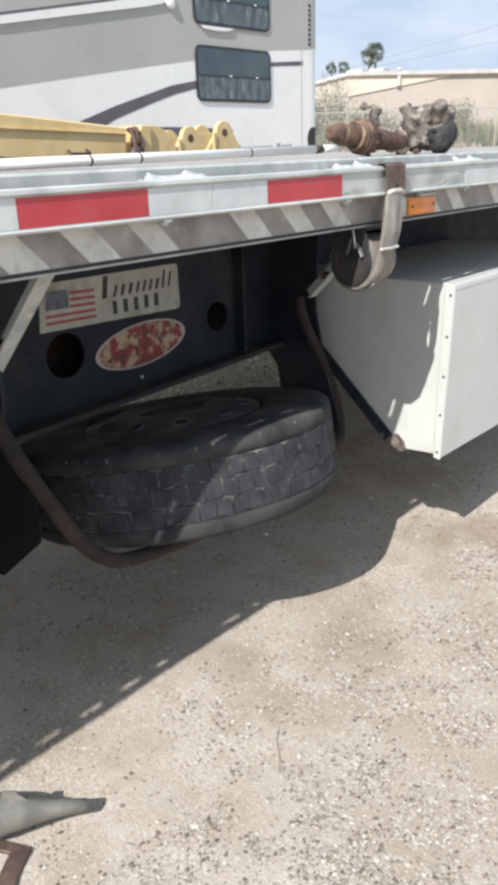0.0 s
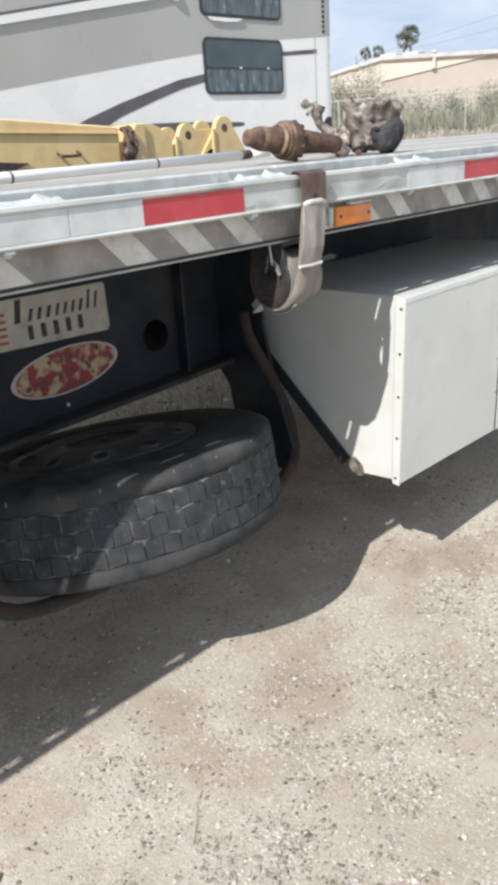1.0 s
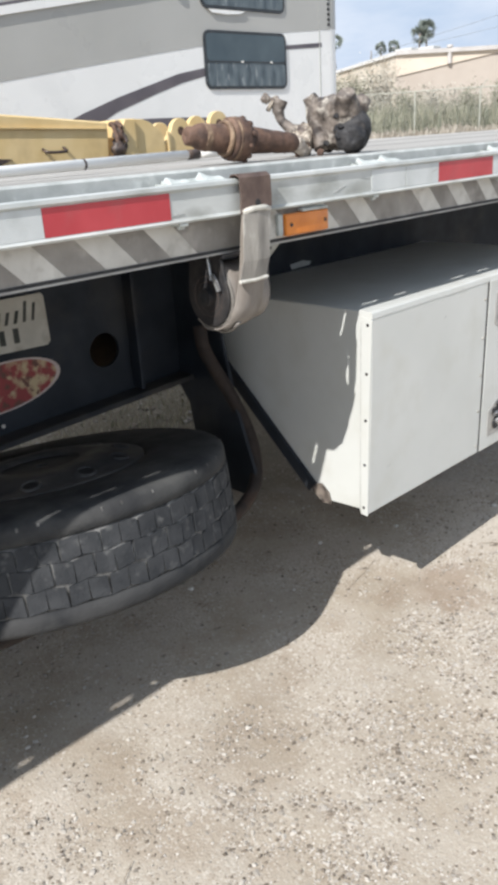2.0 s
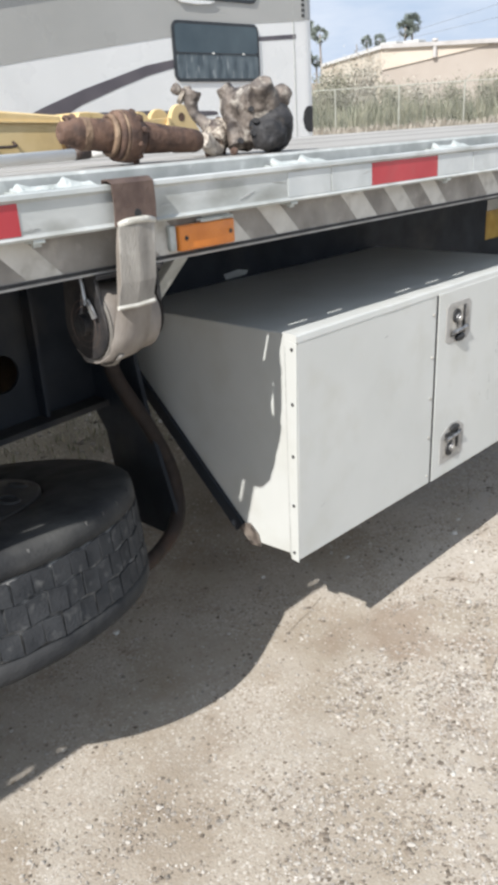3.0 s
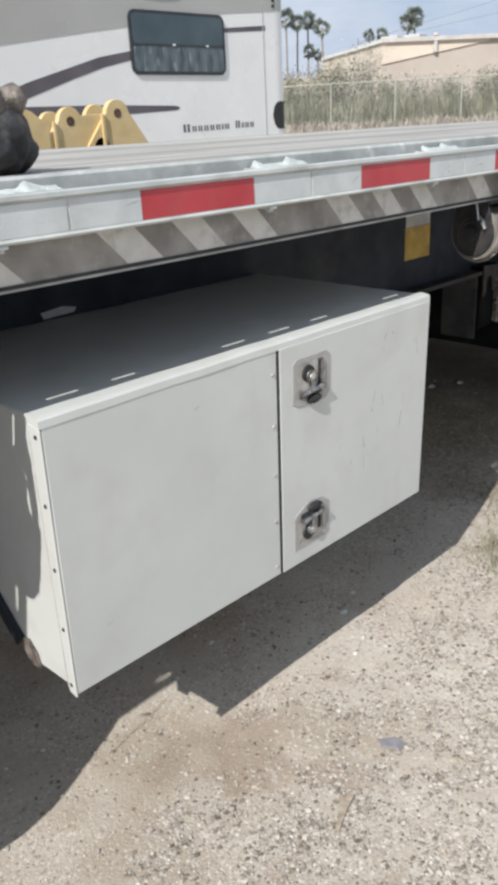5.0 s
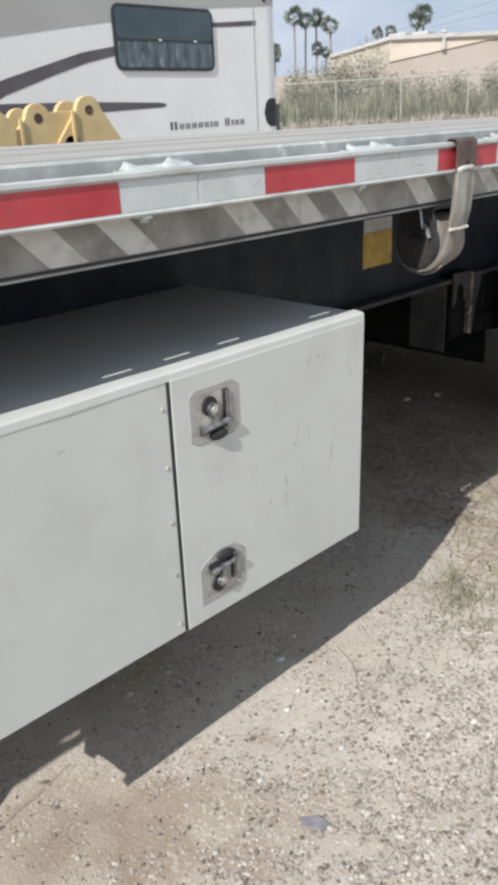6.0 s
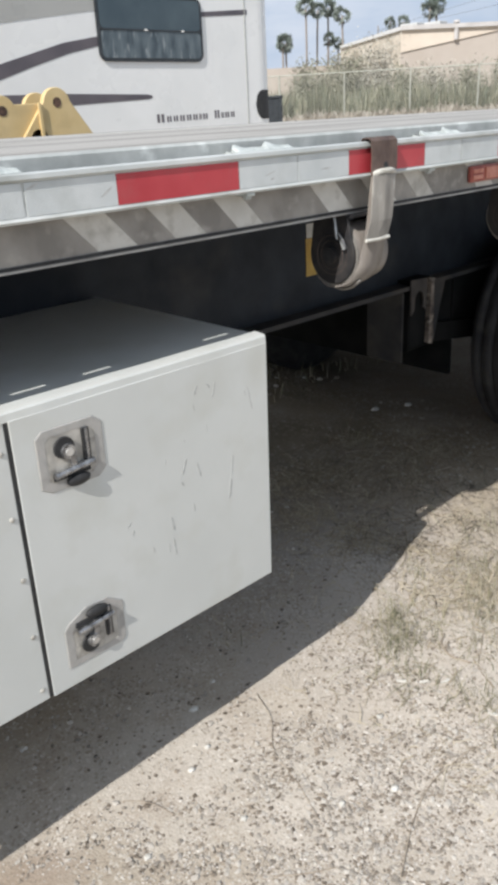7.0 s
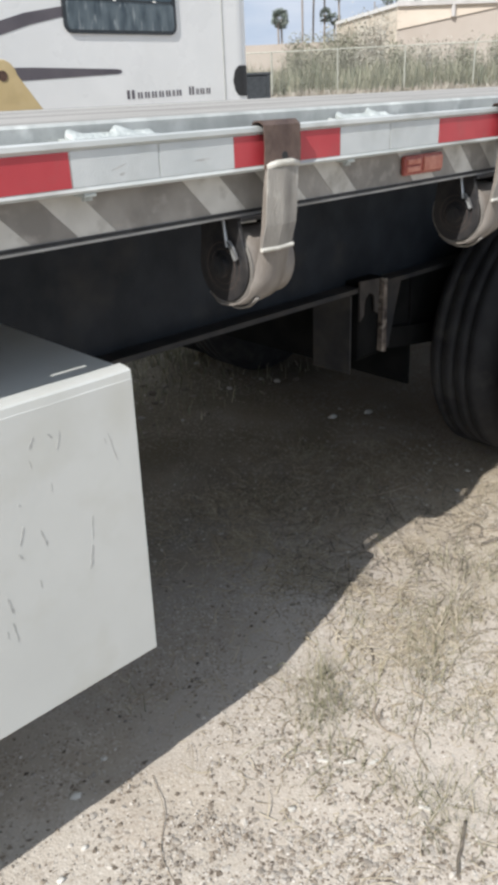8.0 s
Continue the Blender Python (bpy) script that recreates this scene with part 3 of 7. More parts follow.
for k in range(14):
    y = -0.07 + 0.613 * k
    bm = None
    for e in (-0.078, 0.07):
        bm = prism([(-0.061, 1.40), (-0.015, 1.40), (-0.015, 1.463), (-0.061, 1.469)], "y", y + e, y + e + 0.008, bm=bm)
    n_u, n_v = 31, 5
    b = bmesh.new()
    top, low = [], []
    a1, a2 = -0.068 + rnd.uniform(-0.004, 0.006), 0.024 + rnd.uniform(-0.012, 0.012)
    h1, h2 = rnd.uniform(0.6, 0.9), rnd.uniform(0.65, 0.95)
    for i in range(n_u):
        u = -0.078 + 0.156 * i / (n_u - 1)
        h = max(h1 * tooth(u, a1, 0.012, 0.05), h2 * tooth(u, a2, 0.022, 0.055), 0.34) + rnd.uniform(-0.025, 0.025)
        for j in range(n_v):
            f = j / (n_v - 1)
            x = -0.0135 - (0.022 + 0.012 * h) * f
            z = 1.4685 + 0.019 * h * f ** 1.3 - 0.002 * math.sin(f * 3) + rnd.uniform(-0.0008, 0.0008) * (0 < j < n_v - 1)
            top.append(b.verts.new((x, y + u, z)))
            low.append(b.verts.new((x - 0.003, y + u, z - 0.005)))
    for i in range(n_u - 1):
        for j in range(n_v - 1):
            q = i * n_v + j
            for lay in (top, low):
                b.faces.new((lay[q], lay[q + 1], lay[q + n_v + 1], lay[q + n_v]))
    edge = [j for j in range(n_v)] + [i * n_v + n_v - 1 for i in range(1, n_u)] + [(n_u - 1) * n_v + j for j in range(n_v - 2, -1, -1)] + [i * n_v for i in range(n_u - 2, 0, -1)]
    for p, q in zip(edge, edge[1:] + edge[:1]):
        b.faces.new((top[p], top[q], low[q], low[p]))
    part("stake_pocket", join(bm, b), M_POCKET, trailer, "torn white stake pocket lip")

# conspicuity tape on the rub rail
for a, b in ((-1.13, -0.85), (-0.5, -0.22), (0.13, 0.41), (0.763, 1.048), (1.397, 1.676), (2.603, 2.883), (3.23, 3.507), (3.831, 4.108), (4.441, 4.72), (5.06, 5.34), (5.68, 5.96)):
    part("red_tape", box(-0.0012, 0.0004, a, b, 1.4035, 1.4535), M_RED, trailer, "red reflective tape strip")
for a, b in ((0.41, 0.585), (0.59, 0.762), (1.05, 1.222), (1.226, 1.396), (2.31, 2.45), (2.455, 2.602), (2.885, 3.055), (3.06, 3.229), (3.51, 3.668), (3.672, 3.83), (4.11, 4.264), (4.268, 4.44), (4.723, 4.89), (4.895, 5.058)):
    part("white_tape", box(-0.0012, 0.0002, a, b, 1.4035, 1.4535), M_WTAPE, trailer, "white reflective tape strip")

# slanted pale stripes painted on the winch track
for g in (0.69, 1.30, 1.914, 2.52, 3.136, 3.736, 4.332, 4.93, 5.53):
    for o, wd in ((0.0, 0.082), (0.17, 0.074), (0.327, 0.07)):
        a = g + o
        pr = [(a, 1.391), (a + wd, 1.391), (a + wd + 0.062, 1.328), (a + 0.062, 1.328)]
        part("paint_stripe", prism(pr, "x", -0.0302, -0.0293), M_STRIPE, trailer)

# rubbed marks on the flat face of the rub rail
rr = random.Random(44)
for k in range(20):
    y, z, ln = rr.uniform(0.6, 5.4), rr.uniform(1.41, 1.447), rr.uniform(0.006, 0.05)
    up = rr.uniform(-0.006, 0.006) if k % 3 else rr.uniform(0.006, 0.018)
    wd = rr.uniform(0.0008, 0.0024)
    mark = prism([(y, z), (y + ln * 0.5, z + up * 0.4 - wd), (y + ln, z + up), (y + ln * 0.55, z + up * 0.6 + wd)], "x", -0.0012, 0.0003)
    part("rubbed_mark", mark, M_SCUFFGAP, trailer, "rubbed grey mark on the rail")

# small bent clips under the rub rail
for y in (1.085, 1.695, 2.315, 2.925, 3.525, 4.13, 4.74):
    bm = box(-0.030, 0.002, y, y + 0.022, 1.388, 1.394, 0.0015)
    part("rail_clip", box(-0.014, -0.006, y + 0.004, y + 0.018, 1.382, 1.389, bm=bm), M_POCKET, trailer, "small white bent metal clip")

# amber side marker on the track, and an old red one
amber = part("amber_marker_light", box(-0.0293, -0.011, 2.012, 2.158, 1.331, 1.379, 0.004), M_AMBER, trailer, "amber plastic side marker light", True)
for y in (2.028, 2.145):
    part("screw", rod((-0.012, y, 1.355), (-0.0095, y, 1.355), 0.0045), M_GREASE, amber)
part("light_mount", box(-0.0293, -0.018, 1.994, 2.010, 1.333, 1.38, 0.003), M_POCKET, trailer, "white metal lamp bracket")
part("light_mount", box(-0.0293, -0.012, 2.07, 2.158, 1.3795, 1.386, 0.002), M_POCKET, trailer)
redl = part("red_marker_light", box(-0.0293, -0.017, 4.345, 4.487, 1.342, 1.383, 0.004), M_REDLENS, trailer, "faded red two-part marker light", True)
for z in (1.349, 1.3645):
    part("lens_bar", box(-0.018, -0.0135, 4.352, 4.4, z, z + 0.011, 0.002), M_REDFADE, redl)
part("lens", box(-0.018, -0.012, 4.412, 4.482, 1.347, 1.378, 0.004), M_REDFADE, redl, "orange-red faded lens")

HOLES = ((1.315, 0.965, 0.068), (1.955, 0.975, 0.052), (0.3, 0.97, 0.066))
# main beams: deep webs, taller towards the front, with dusty lower flanges
for side in (-0.735, -1.84):
    low = [(Y0 + 1, 0.765), (1.0, 0.778), (2.3, 0.836), (3.6, 0.872), (Y1 - 0.3, 0.885)]
    outline = low + [(Y1 - 0.3, 1.33), (Y0 + 1, 1.33)]
    # webs have round lightening holes cut through
    web_bm = bmesh.new()
    loops = [outline] + [[(c + q * math.cos(a), z + q * math.sin(a)) for a in np.linspace(0, 2 * math.pi, 29)[:-1]] for c, z, q in HOLES]
    edges = []
    for lp in loops:
        vs = [web_bm.verts.new((side, a, z)) for a, z in lp]
        edges += [web_bm.edges.new((vs[i], vs[(i + 1) % len(vs)])) for i in range(len(vs))]
    bmesh.ops.triangle_fill(web_bm, use_beauty=True, use_dissolve=False, edges=edges)
    back = bmesh.ops.extrude_face_region(web_bm, geom=list(web_bm.faces))
    bmesh.ops.translate(web_bm, verts=[e for e in back["geom"] if isinstance(e, bmesh.types.BMVert)], vec=(-0.012, 0, 0))
    beam = part("main_beam", web_bm, M_BLACK, trailer, "black painted steel main beam")
    secs = [(-0.075, -0.008), (0.075, -0.008), (0.075, 0.008), (-0.075, 0.008)]
    part("flange", sweep([(side - 0.006, yy, zz) for yy, zz in low], secs), M_FLANGE, beam)
    part("flange", box(side - 0.08, side + 0.07, Y0 + 1, Y1 - 0.3, 1.333, 1.345), M_FLANGE, beam)
# added drum: blocks the bright yard from showing through the web holes
part("air_tank", rod((-1.06, -0.4, 0.885), (-1.06, 3.0, 0.885), 0.14, seg=24), M_BACKDRUM, trailer, "brown drum added behind the beam to darken its holes", True)
part("web_stiffener", box(-0.7345, -0.69, 2.045, 2.057, 0.836, 1.328, 0.002), M_BLACK, trailer, "black upright stiffener on the beam")

# cross members
for k in range(26):
    y = Y0 + 0.3 + 0.6 * k
    bm = box(FAR + 0.09, -0.093, y, y + 0.006, 1.346, 1.453)
    bm = box(FAR + 0.09, -0.093, y - 0.03, y + 0.036, 1.346, 1.352, bm=bm)
    part("cross_member", bm, M_BLACK, trailer)

# diagonal braces from the side rail in to the beam
for y in (0.955, 2.2):
    sec = [(-0.02, -0.003), (0.02, -0.003), (0.02, 0.003), (0.003, 0.003), (0.003, 0.03), (-0.003, 0.03), (-0.003, 0.003), (-0.02, 0.003)]
    bm = sweep([(-0.17, y, 1.346), (-0.35, y, 1.176), (-0.505, y, 1.03)], sec)
    br = part("diagonal_brace", bm, M_SIDE, trailer, "dull grey diagonal angle brace")
    part("bolt", rod((-0.44, y - 0.024, 1.11), (-0.44, y - 0.002, 1.11), 0.014, seg=6), M_RUST, br, "rusty bolt head")

PLATE = [(-0.73, 1.30), (-0.50, 1.30), (-0.52, 0.98), (-0.475, 0.77), (-0.425, 0.62), (-0.395, 0.53), (-0.43, 0.475), (-0.6, 0.47), (-0.67, 0.56), (-0.70, 0.74), (-0.78, 0.84)]
# spare wheel carrier: bent bar under the wheel and the hanger plates
line = smooth_line([(-0.54, 0.93, 1.03), (-0.48, 0.93, 0.90), (-0.385, 0.985, 0.705), (-0.335, 1.075, 0.54), (-0.335, 1.25, 0.47), (-0.345, 1.66, 0.448), (-0.355, 1.99, 0.456), (-0.395, 2.21, 0.51), (-0.455, 2.28, 0.625), (-0.49, 2.245, 0.78), (-0.52, 2.17, 0.95), (-0.54, 2.17, 1.03)], 7)
part("carrier_bar", sweep(line, circle(0.021, 10), up=Vector((0.9, 0.05, 0.4))), M_RUSTBAR, trailer, "rusty brown bent spare wheel carrier bar", True)
line2 = smooth_line([(-0.95, 0.98, 0.9), (-0.95, 1.06, 0.56), (-0.95, 1.3, 0.46), (-0.95, 1.9, 0.46), (-0.95, 2.08, 0.475)], 6)
part("carrier_bar", sweep(line2, circle(0.021, 10), up=Vector((1, 0, 0.1))), M_RUSTBAR, trailer, "", True)
part("hanger_plate", prism(PLATE, "y", 2.235, 2.247), M_BLACK, trailer, "black carrier hanger plate")
part("hanger_plate", prism([(-0.73, 1.30), (-0.52, 1.30), (-0.49, 0.98), (-0.52, 0.86), (-0.70, 0.84)], "y", 0.955, 0.967), M_BLACK, trailer)
# end plate lowered to keep light off the ground; its near-black carries shade
part("carrier_pan", prism([(-1.25, 0.9), (-0.49, 0.9), (-0.405, 0.75), (-0.375, 0.67), (-0.39, 0.61), (-0.6, 0.44), (-1.25, 0.4)], "y", 0.942, 0.95), M_DEEP, trailer, "dark end plate of the wheel carrier, enlarged to deepen the shade")

# maker's plate with a flag and word bars, and the oval sticker
sign = part("maker_plate", prism([(1.235, 1.046), (1.768, 1.034), (1.778, 1.044), (1.776, 1.173), (1.768, 1.181), (1.25, 1.183)], "x", -0.7345, -0.731), M_SIGN, trailer, "dirty cream maker's plate with a small flag")
for k in range(5):
    z = 1.064 + 0.0195 * k
    a = 1.258 if k < 2 else 1.345
    part("flag_bar", prism([(a, z), (1.435, z - 0.004), (1.437, z + 0.005), (a, z + 0.009)], "x", -0.7311, -0.7302), M_INKRED, sign)
part("flag_field", prism([(1.262, 1.106), (1.342, 1.104), (1.342, 1.158), (1.268, 1.16)], "x", -0.7311, -0.7302), M_INKBLUE, sign)
xx = 1.462
for wd, h in ((0.034, 0.066), (0.02, 0.034), (0.022, 0.034), (0.022, 0.034), (0.018, 0.034), (0.018, 0.034), (0.018, 0.034), (0.02, 0.034), (0.018, 0.056), (0.016, 0.048)):
    part("word_bar", prism([(xx, 1.111), (xx + wd * 0.55, 1.111), (xx + wd * 0.55 + 0.011, 1.111 + h), (xx + 0.011, 1.111 + h)], "x", -0.7311, -0.7302), M_INK, sign)
    xx += wd + 0.0085
for k in range(5):
    a = 1.50 + 0.042 * k
    part("word_bar", prism([(a, 1.058), (a + 0.017, 1.0575), (a + 0.017, 1.0985), (a, 1.099)], "x", -0.7311, -0.7303), M_INK, sign)
oval = lambda s: [(1.607 + s * 0.188 * math.cos(t), 0.944 + 0.012 * math.cos(t) + s * 0.07 * math.sin(t)) for t in np.linspace(0, 2 * math.pi, 40)[:-1]]
rim = part("oval_sticker", prism(oval(1.0), "x", -0.7345, -0.7325), M_OVALRIM, trailer, "worn red and yellow oval sticker")
part("print", prism(oval(0.93), "x", -0.7326, -0.7316), M_OVAL, rim)
part("rivet", lump((-0.73, 1.592, 0.838), (0.004, 0.006, 0.006), 0.05, 4, 2), M_PALE, trailer, "bright round rivet", True)

# labels on the frame behind the box
lab = part("warning_label", box(-0.7345, -0.733, 4.475, 4.655, 1.0, 1.13), M_LABELY, trailer, "dirty yellow warning label")
part("label_head", box(-0.7331, -0.7322, 4.478, 4.652, 1.132, 1.18), M_LABELG, lab)
for k in range(3):
    part("word_bar", box(-0.7331, -0.7323, 4.50, 4.63, 1.145 + 0.01 * k, 1.149 + 0.01 * k), M_INKBLUE, lab)

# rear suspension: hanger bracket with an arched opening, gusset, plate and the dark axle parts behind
susp = part("suspension_hanger", prism([(-0.80, 0.90), (-0.672, 0.90), (-0.672, 0.62), (-0.70, 0.60), (-0.79, 0.60)], "y", 5.01, 5.15, 0.006), M_DEEP, trailer, "suspension hanger bracket blackened for the shade under the frame")
arch = [(5.018, 0.785), (5.018, 0.825), (5.026, 0.845), (5.042, 0.857), (5.058, 0.857), (5.072, 0.845), (5.078, 0.825), (5.076, 0.79)]
outer = [(4.996, 0.765), (4.994, 0.83), (4.993, 0.87), (4.993, 0.908), (5.10, 0.902), (5.10, 0.87), (5.1, 0.83), (5.098, 0.775)]
bm = bmesh.new()
loops = [[bm.verts.new((x, u, v)) for u, v in ring] for x, ring in ((-0.662, arch), (-0.655, arch), (-0.655, outer), (-0.662, outer))]
for one, two in zip(loops, loops[1:] + loops[:1]):
    for i in range(7):
        bm.faces.new((one[i], one[i + 1], two[i + 1], two[i]))
for i in (0, 7):
    bm.faces.new([ring[i] for ring in loops])
part("face_plate", bm, M_HANGER, susp, "dusty brown hanger face with an arched opening")
part("gusset", prism([(5.113, 0.63), (5.118, 0.9), (5.137, 0.897), (5.14, 0.622)], "x", -0.67, -0.645, 0.002), M_CAST, susp, "pale gusset edge")
part("side_cheek", prism([(5.145, 0.62), (5.145, 0.89), (5.27, 0.875), (5.235, 0.76), (5.2, 0.62)], "x", -0.69, -0.68, 0.002), M_FLANGE, susp)
part("mud_plate", box(-0.85, -0.672, 4.962, 4.97, 0.572, 0.86, 0.003), M_FLANGE, trailer, "square dusty plate below the beam")
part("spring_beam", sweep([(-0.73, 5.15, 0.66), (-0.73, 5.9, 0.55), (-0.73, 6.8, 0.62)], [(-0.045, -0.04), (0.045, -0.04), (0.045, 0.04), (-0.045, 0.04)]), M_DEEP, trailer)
# block and sheet added to close bright gaps with the darkness before the axle
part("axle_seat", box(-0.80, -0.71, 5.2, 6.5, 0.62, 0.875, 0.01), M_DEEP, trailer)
part("mud_flap", box(-2.0, -0.70, 5.36, 5.372, 0.42, 0.87, 0.002), M_DEEP, trailer, "black sheet added to stand for deep shade before the axle")
GY = lambda x, yy: float(rise(np.float64(x), np.float64(yy)))


def road_wheel(x, yy):
    """A dual road wheel at the trailer's flank."""
    r = 0.50
    m = Matrix.Translation((x, yy, GY(x, yy) + r - 0.004)) @ Euler((0, math.pi / 2, 0)).to_matrix().to_4x4()
    w = 0.13
    tyre = part("wheel", lathe([(0.285, -w + 0.02), (0.34, -w), (0.43, -w - 0.012), (0.475, -w + 0.012), (r - 0.008, -w + 0.032), (r, -0.09), (r, -0.062), (r - 0.014, -0.059), (r - 0.014, -0.051), (r, -0.048),
                (r, -0.005), (r - 0.014, -0.002), (r - 0.014, 0.006), (r, 0.009), (r, 0.048), (r - 0.014, 0.051), (r - 0.014, 0.059), (r, 0.062), (r, 0.09), (r - 0.008, w - 0.032), (0.475, w - 0.012), (0.43, w + 0.012), (0.34, w), (0.285, w - 0.02)], m, 64), M_ROADTYRE, trailer, "dark ribbed trailer tyre", True)
    part("rim", lathe([(0.286, -0.11), (0.286, 0.11), (0.27, 0.11), (0.25, 0.04), (0.14, 0.06), (0.02, 0.06), (0.02, 0.03), (0.24, 0.0), (0.26, -0.11)], m, 40), M_RIM, tyre, "", True)


for yy in (5.85, 7.1):
    for x in (-0.165, -0.49, -2.07, -2.395):
        road_wheel(x, yy)
    part("axle", rod((-2.4, yy, GY(-1.3, yy) + 0.49), (-0.16, yy, GY(-1.3, yy) + 0.49), 0.062, seg=16), M_BLACK, trailer)
# parking legs far forward
for x in (-0.73, -1.84):
    bm = box(x - 0.06, x + 0.06, -2.1, -1.98, 0.35, 1.3, 0.006)
    part("parking_leg", box(x - 0.13, x + 0.13, -2.17, -1.91, GY(x, -2.0) - 0.005, 0.36, 0.01, bm=bm), M_BLACK, trailer)


# ---- strap winches under the side rail ----
def strap_winch():
    """Winch with its end disc, spooled webbing and the flat hook that grips the rub rail; its middle is the origin."""
    w = thing("strap_winch", (0, 0, 0), "dark steel strap winch with dirty cream webbing hooked on the rail", "winch", "winches along the side rail")
    cx, cz = -0.078, 1.222 - 1.3
    # frame: side cheeks and a top plate that hangs from the track
    for y in (-0.075, 0.065):
        q = 0.0675 if y < 0 else 0.05
        pr = [(cx + q * math.cos(a), cz + q * math.sin(a)) for a in np.linspace(math.pi * 0.93, math.pi * 2.07, 18)]
        pr += [(cx + 0.045, 0.015), (cx - 0.055, 0.015)]
        cheek = part("cheek_plate", prism(pr, "y", y, y + 0.008, 0.0015), M_WINCH, w, "dark rusty winch cheek plate")
        part("hub", rod((cx, y - 0.014, cz), (cx, y + 0.02, cz), 0.02, seg=16), M_WINCH, cheek)
        part("hub_ring", lathe([(0.044, -0.003), (0.05, -0.0045), (0.056, -0.003), (0.05, 0.0)], Matrix.Translation((cx, y - 0.0005, cz)) @ Euler((-math.pi / 2, 0, 0)).to_matrix().to_4x4() @ Matrix.Scale(-1, 4, (0, 0, 1)), 30), M_WINCH, cheek)
        for q, thick in ((0.033, 0.0022), (0.045, 0.002)):
            part("wear_ring", lathe([(q - thick, -0.002), (q, -0.0034), (q + thick, -0.002), (q, 0.0)], Matrix.Translation((cx, y - 0.0005, cz)) @ Euler((-math.pi / 2, 0, 0)).to_matrix().to_4x4() @ Matrix.Scale(-1, 4, (0, 0, 1)), 30), M_HOOK, cheek)
        # solid black disc in place of a shaded bore
        part("hub_hole", rod((cx, y - 0.0155, cz), (cx, y - 0.013, cz), 0.011, seg=12), M_SEAM, cheek)
    part("top_plate", box(cx - 0.058, cx + 0.058, -0.075, 0.073, 0.008, 0.0155, 0.001), M_WINCH, w)
    part("drum", rod((cx, -0.066, cz), (cx, 0.064, cz), 0.026, seg=20), M_WINCH, w)
    roll = lathe([(0.0275, -0.05), (0.066, -0.05), (0.069, -0.046), (0.0715, 0.03), (0.0735, 0.064), (0.071, 0.0675), (0.0275, 0.0675)], Matrix.Translation((cx, 0.003, cz)) @ Euler((math.pi / 2, 0, 0)).to_matrix().to_4x4(), 36)
    part("webbing_roll", roll, M_STRAP, w, "rolled dirty cream webbing", True)
    # pale rings put the sunlit coil edges into the colour
    for q, yy in ((0.0722, -0.0665), (0.0692, -0.0685)):
        part("coil_edge", lathe([(q - 0.0012, -0.0016), (q + 0.0011, -0.0016), (q + 0.0011, 0.0016), (q - 0.0012, 0.0016)], Matrix.Translation((cx + (0.0722 - q) * 0.4, yy, cz)) @ Euler((math.pi / 2, 0, 0)).to_matrix().to_4x4(), 40), M_STRAPPALE, w, "edge of a webbing turn, paled for the sun on it", True)
    # ratchet pawl and bright keeper by the cheek
    part("ratchet_pawl", sweep([(cx + 0.026, -0.083, cz + 0.05), (cx + 0.04, -0.085, cz + 0.036), (cx + 0.046, -0.083, cz + 0.018)], [(-0.003, -0.004), (0.003, -0.004), (0.003, 0.004), (-0.003, 0.004)]), M_BRIGHT, w, "bright worn ratchet pawl")
    part("keeper", rod((cx + 0.012, -0.08, cz + 0.09), (cx + 0.024, -0.084, cz + 0.04), 0.0036), M_BRIGHT, w)
    # webbing from the roll, round its front, up to the hook
    path = [(cx + 0.0765 * math.cos(a), cz + 0.0765 * math.sin(a)) for a in np.linspace(-2.3, -0.25, 12)]
    path += [(0.006, 1.262 - 1.3), (0.011, 1.30 - 1.3), (0.013, 1.36 - 1.3), (0.0125, 1.40 - 1.3)]

    def band(line, y0, y1, t, shear=0.0):
        b = bmesh.new()
        rows = []
        for i, (x, z) in enumerate(line):
            a, c = line[max(i - 1, 0)], line[min(i + 1, len(line) - 1)]
            n2 = Vector((c[1] - a[1], 0, -(c[0] - a[0]))).normalized()
            p = Vector((x, 0, z))
            off = shear * (z - 0.1)
            wob = 0.0025 * math.sin(i * 1.7)
            rows.append([b.verts.new(p + n2 * d + Vector((0, yy + off + wob, 0))) for d, yy in ((0, y0), (t * 1.3, (y0 + y1) / 2), (0, y1), (-t, y1), (-t, y0))])
        for r, s2 in zip(rows, rows[1:]):
            for i in range(5):
                b.faces.new((r[i], r[(i + 1) % 5], s2[(i + 1) % 5], s2[i]))
        b.faces.new(rows[0]), b.faces.new(rows[-1])
        return b

    web_part = part("webbing", band(path, -0.041, 0.039, 0.0035, 0.12), M_STRAP, w, "dirty cream webbing with worn faded print", True)
    fold = [(0.0095, 1.259 - 1.3), (0.0165, 1.30 - 1.3), (0.0185, 1.35 - 1.3), (0.018, 1.398 - 1.3), (0.013, 1.407 - 1.3)]
    part("sewn_overlap", band(fold, -0.040, 0.038, 0.003, 0.12), M_STRAPPALE, web_part, "pale sewn strap overlap")
    part("stitched_edge", sweep([(0.0115, -0.042 - 0.017, 1.2585 - 1.3), (0.0135, -0.001 - 0.017, 1.2575 - 1.3), (0.0115, 0.04 - 0.017, 1.259 - 1.3)], circle(0.0042, 6)), M_STRAPEND, web_part, "pale frayed stitched edge")
    part("strap_fold", sweep([(0.012, -0.041, 1.4 - 1.3), (0.018, -0.02, 1.405 - 1.3), (0.019, 0.015, 1.4055 - 1.3), (0.012, 0.039, 1.401 - 1.3)], circle(0.0062, 8)), M_STRAPEND, web_part, "", True)
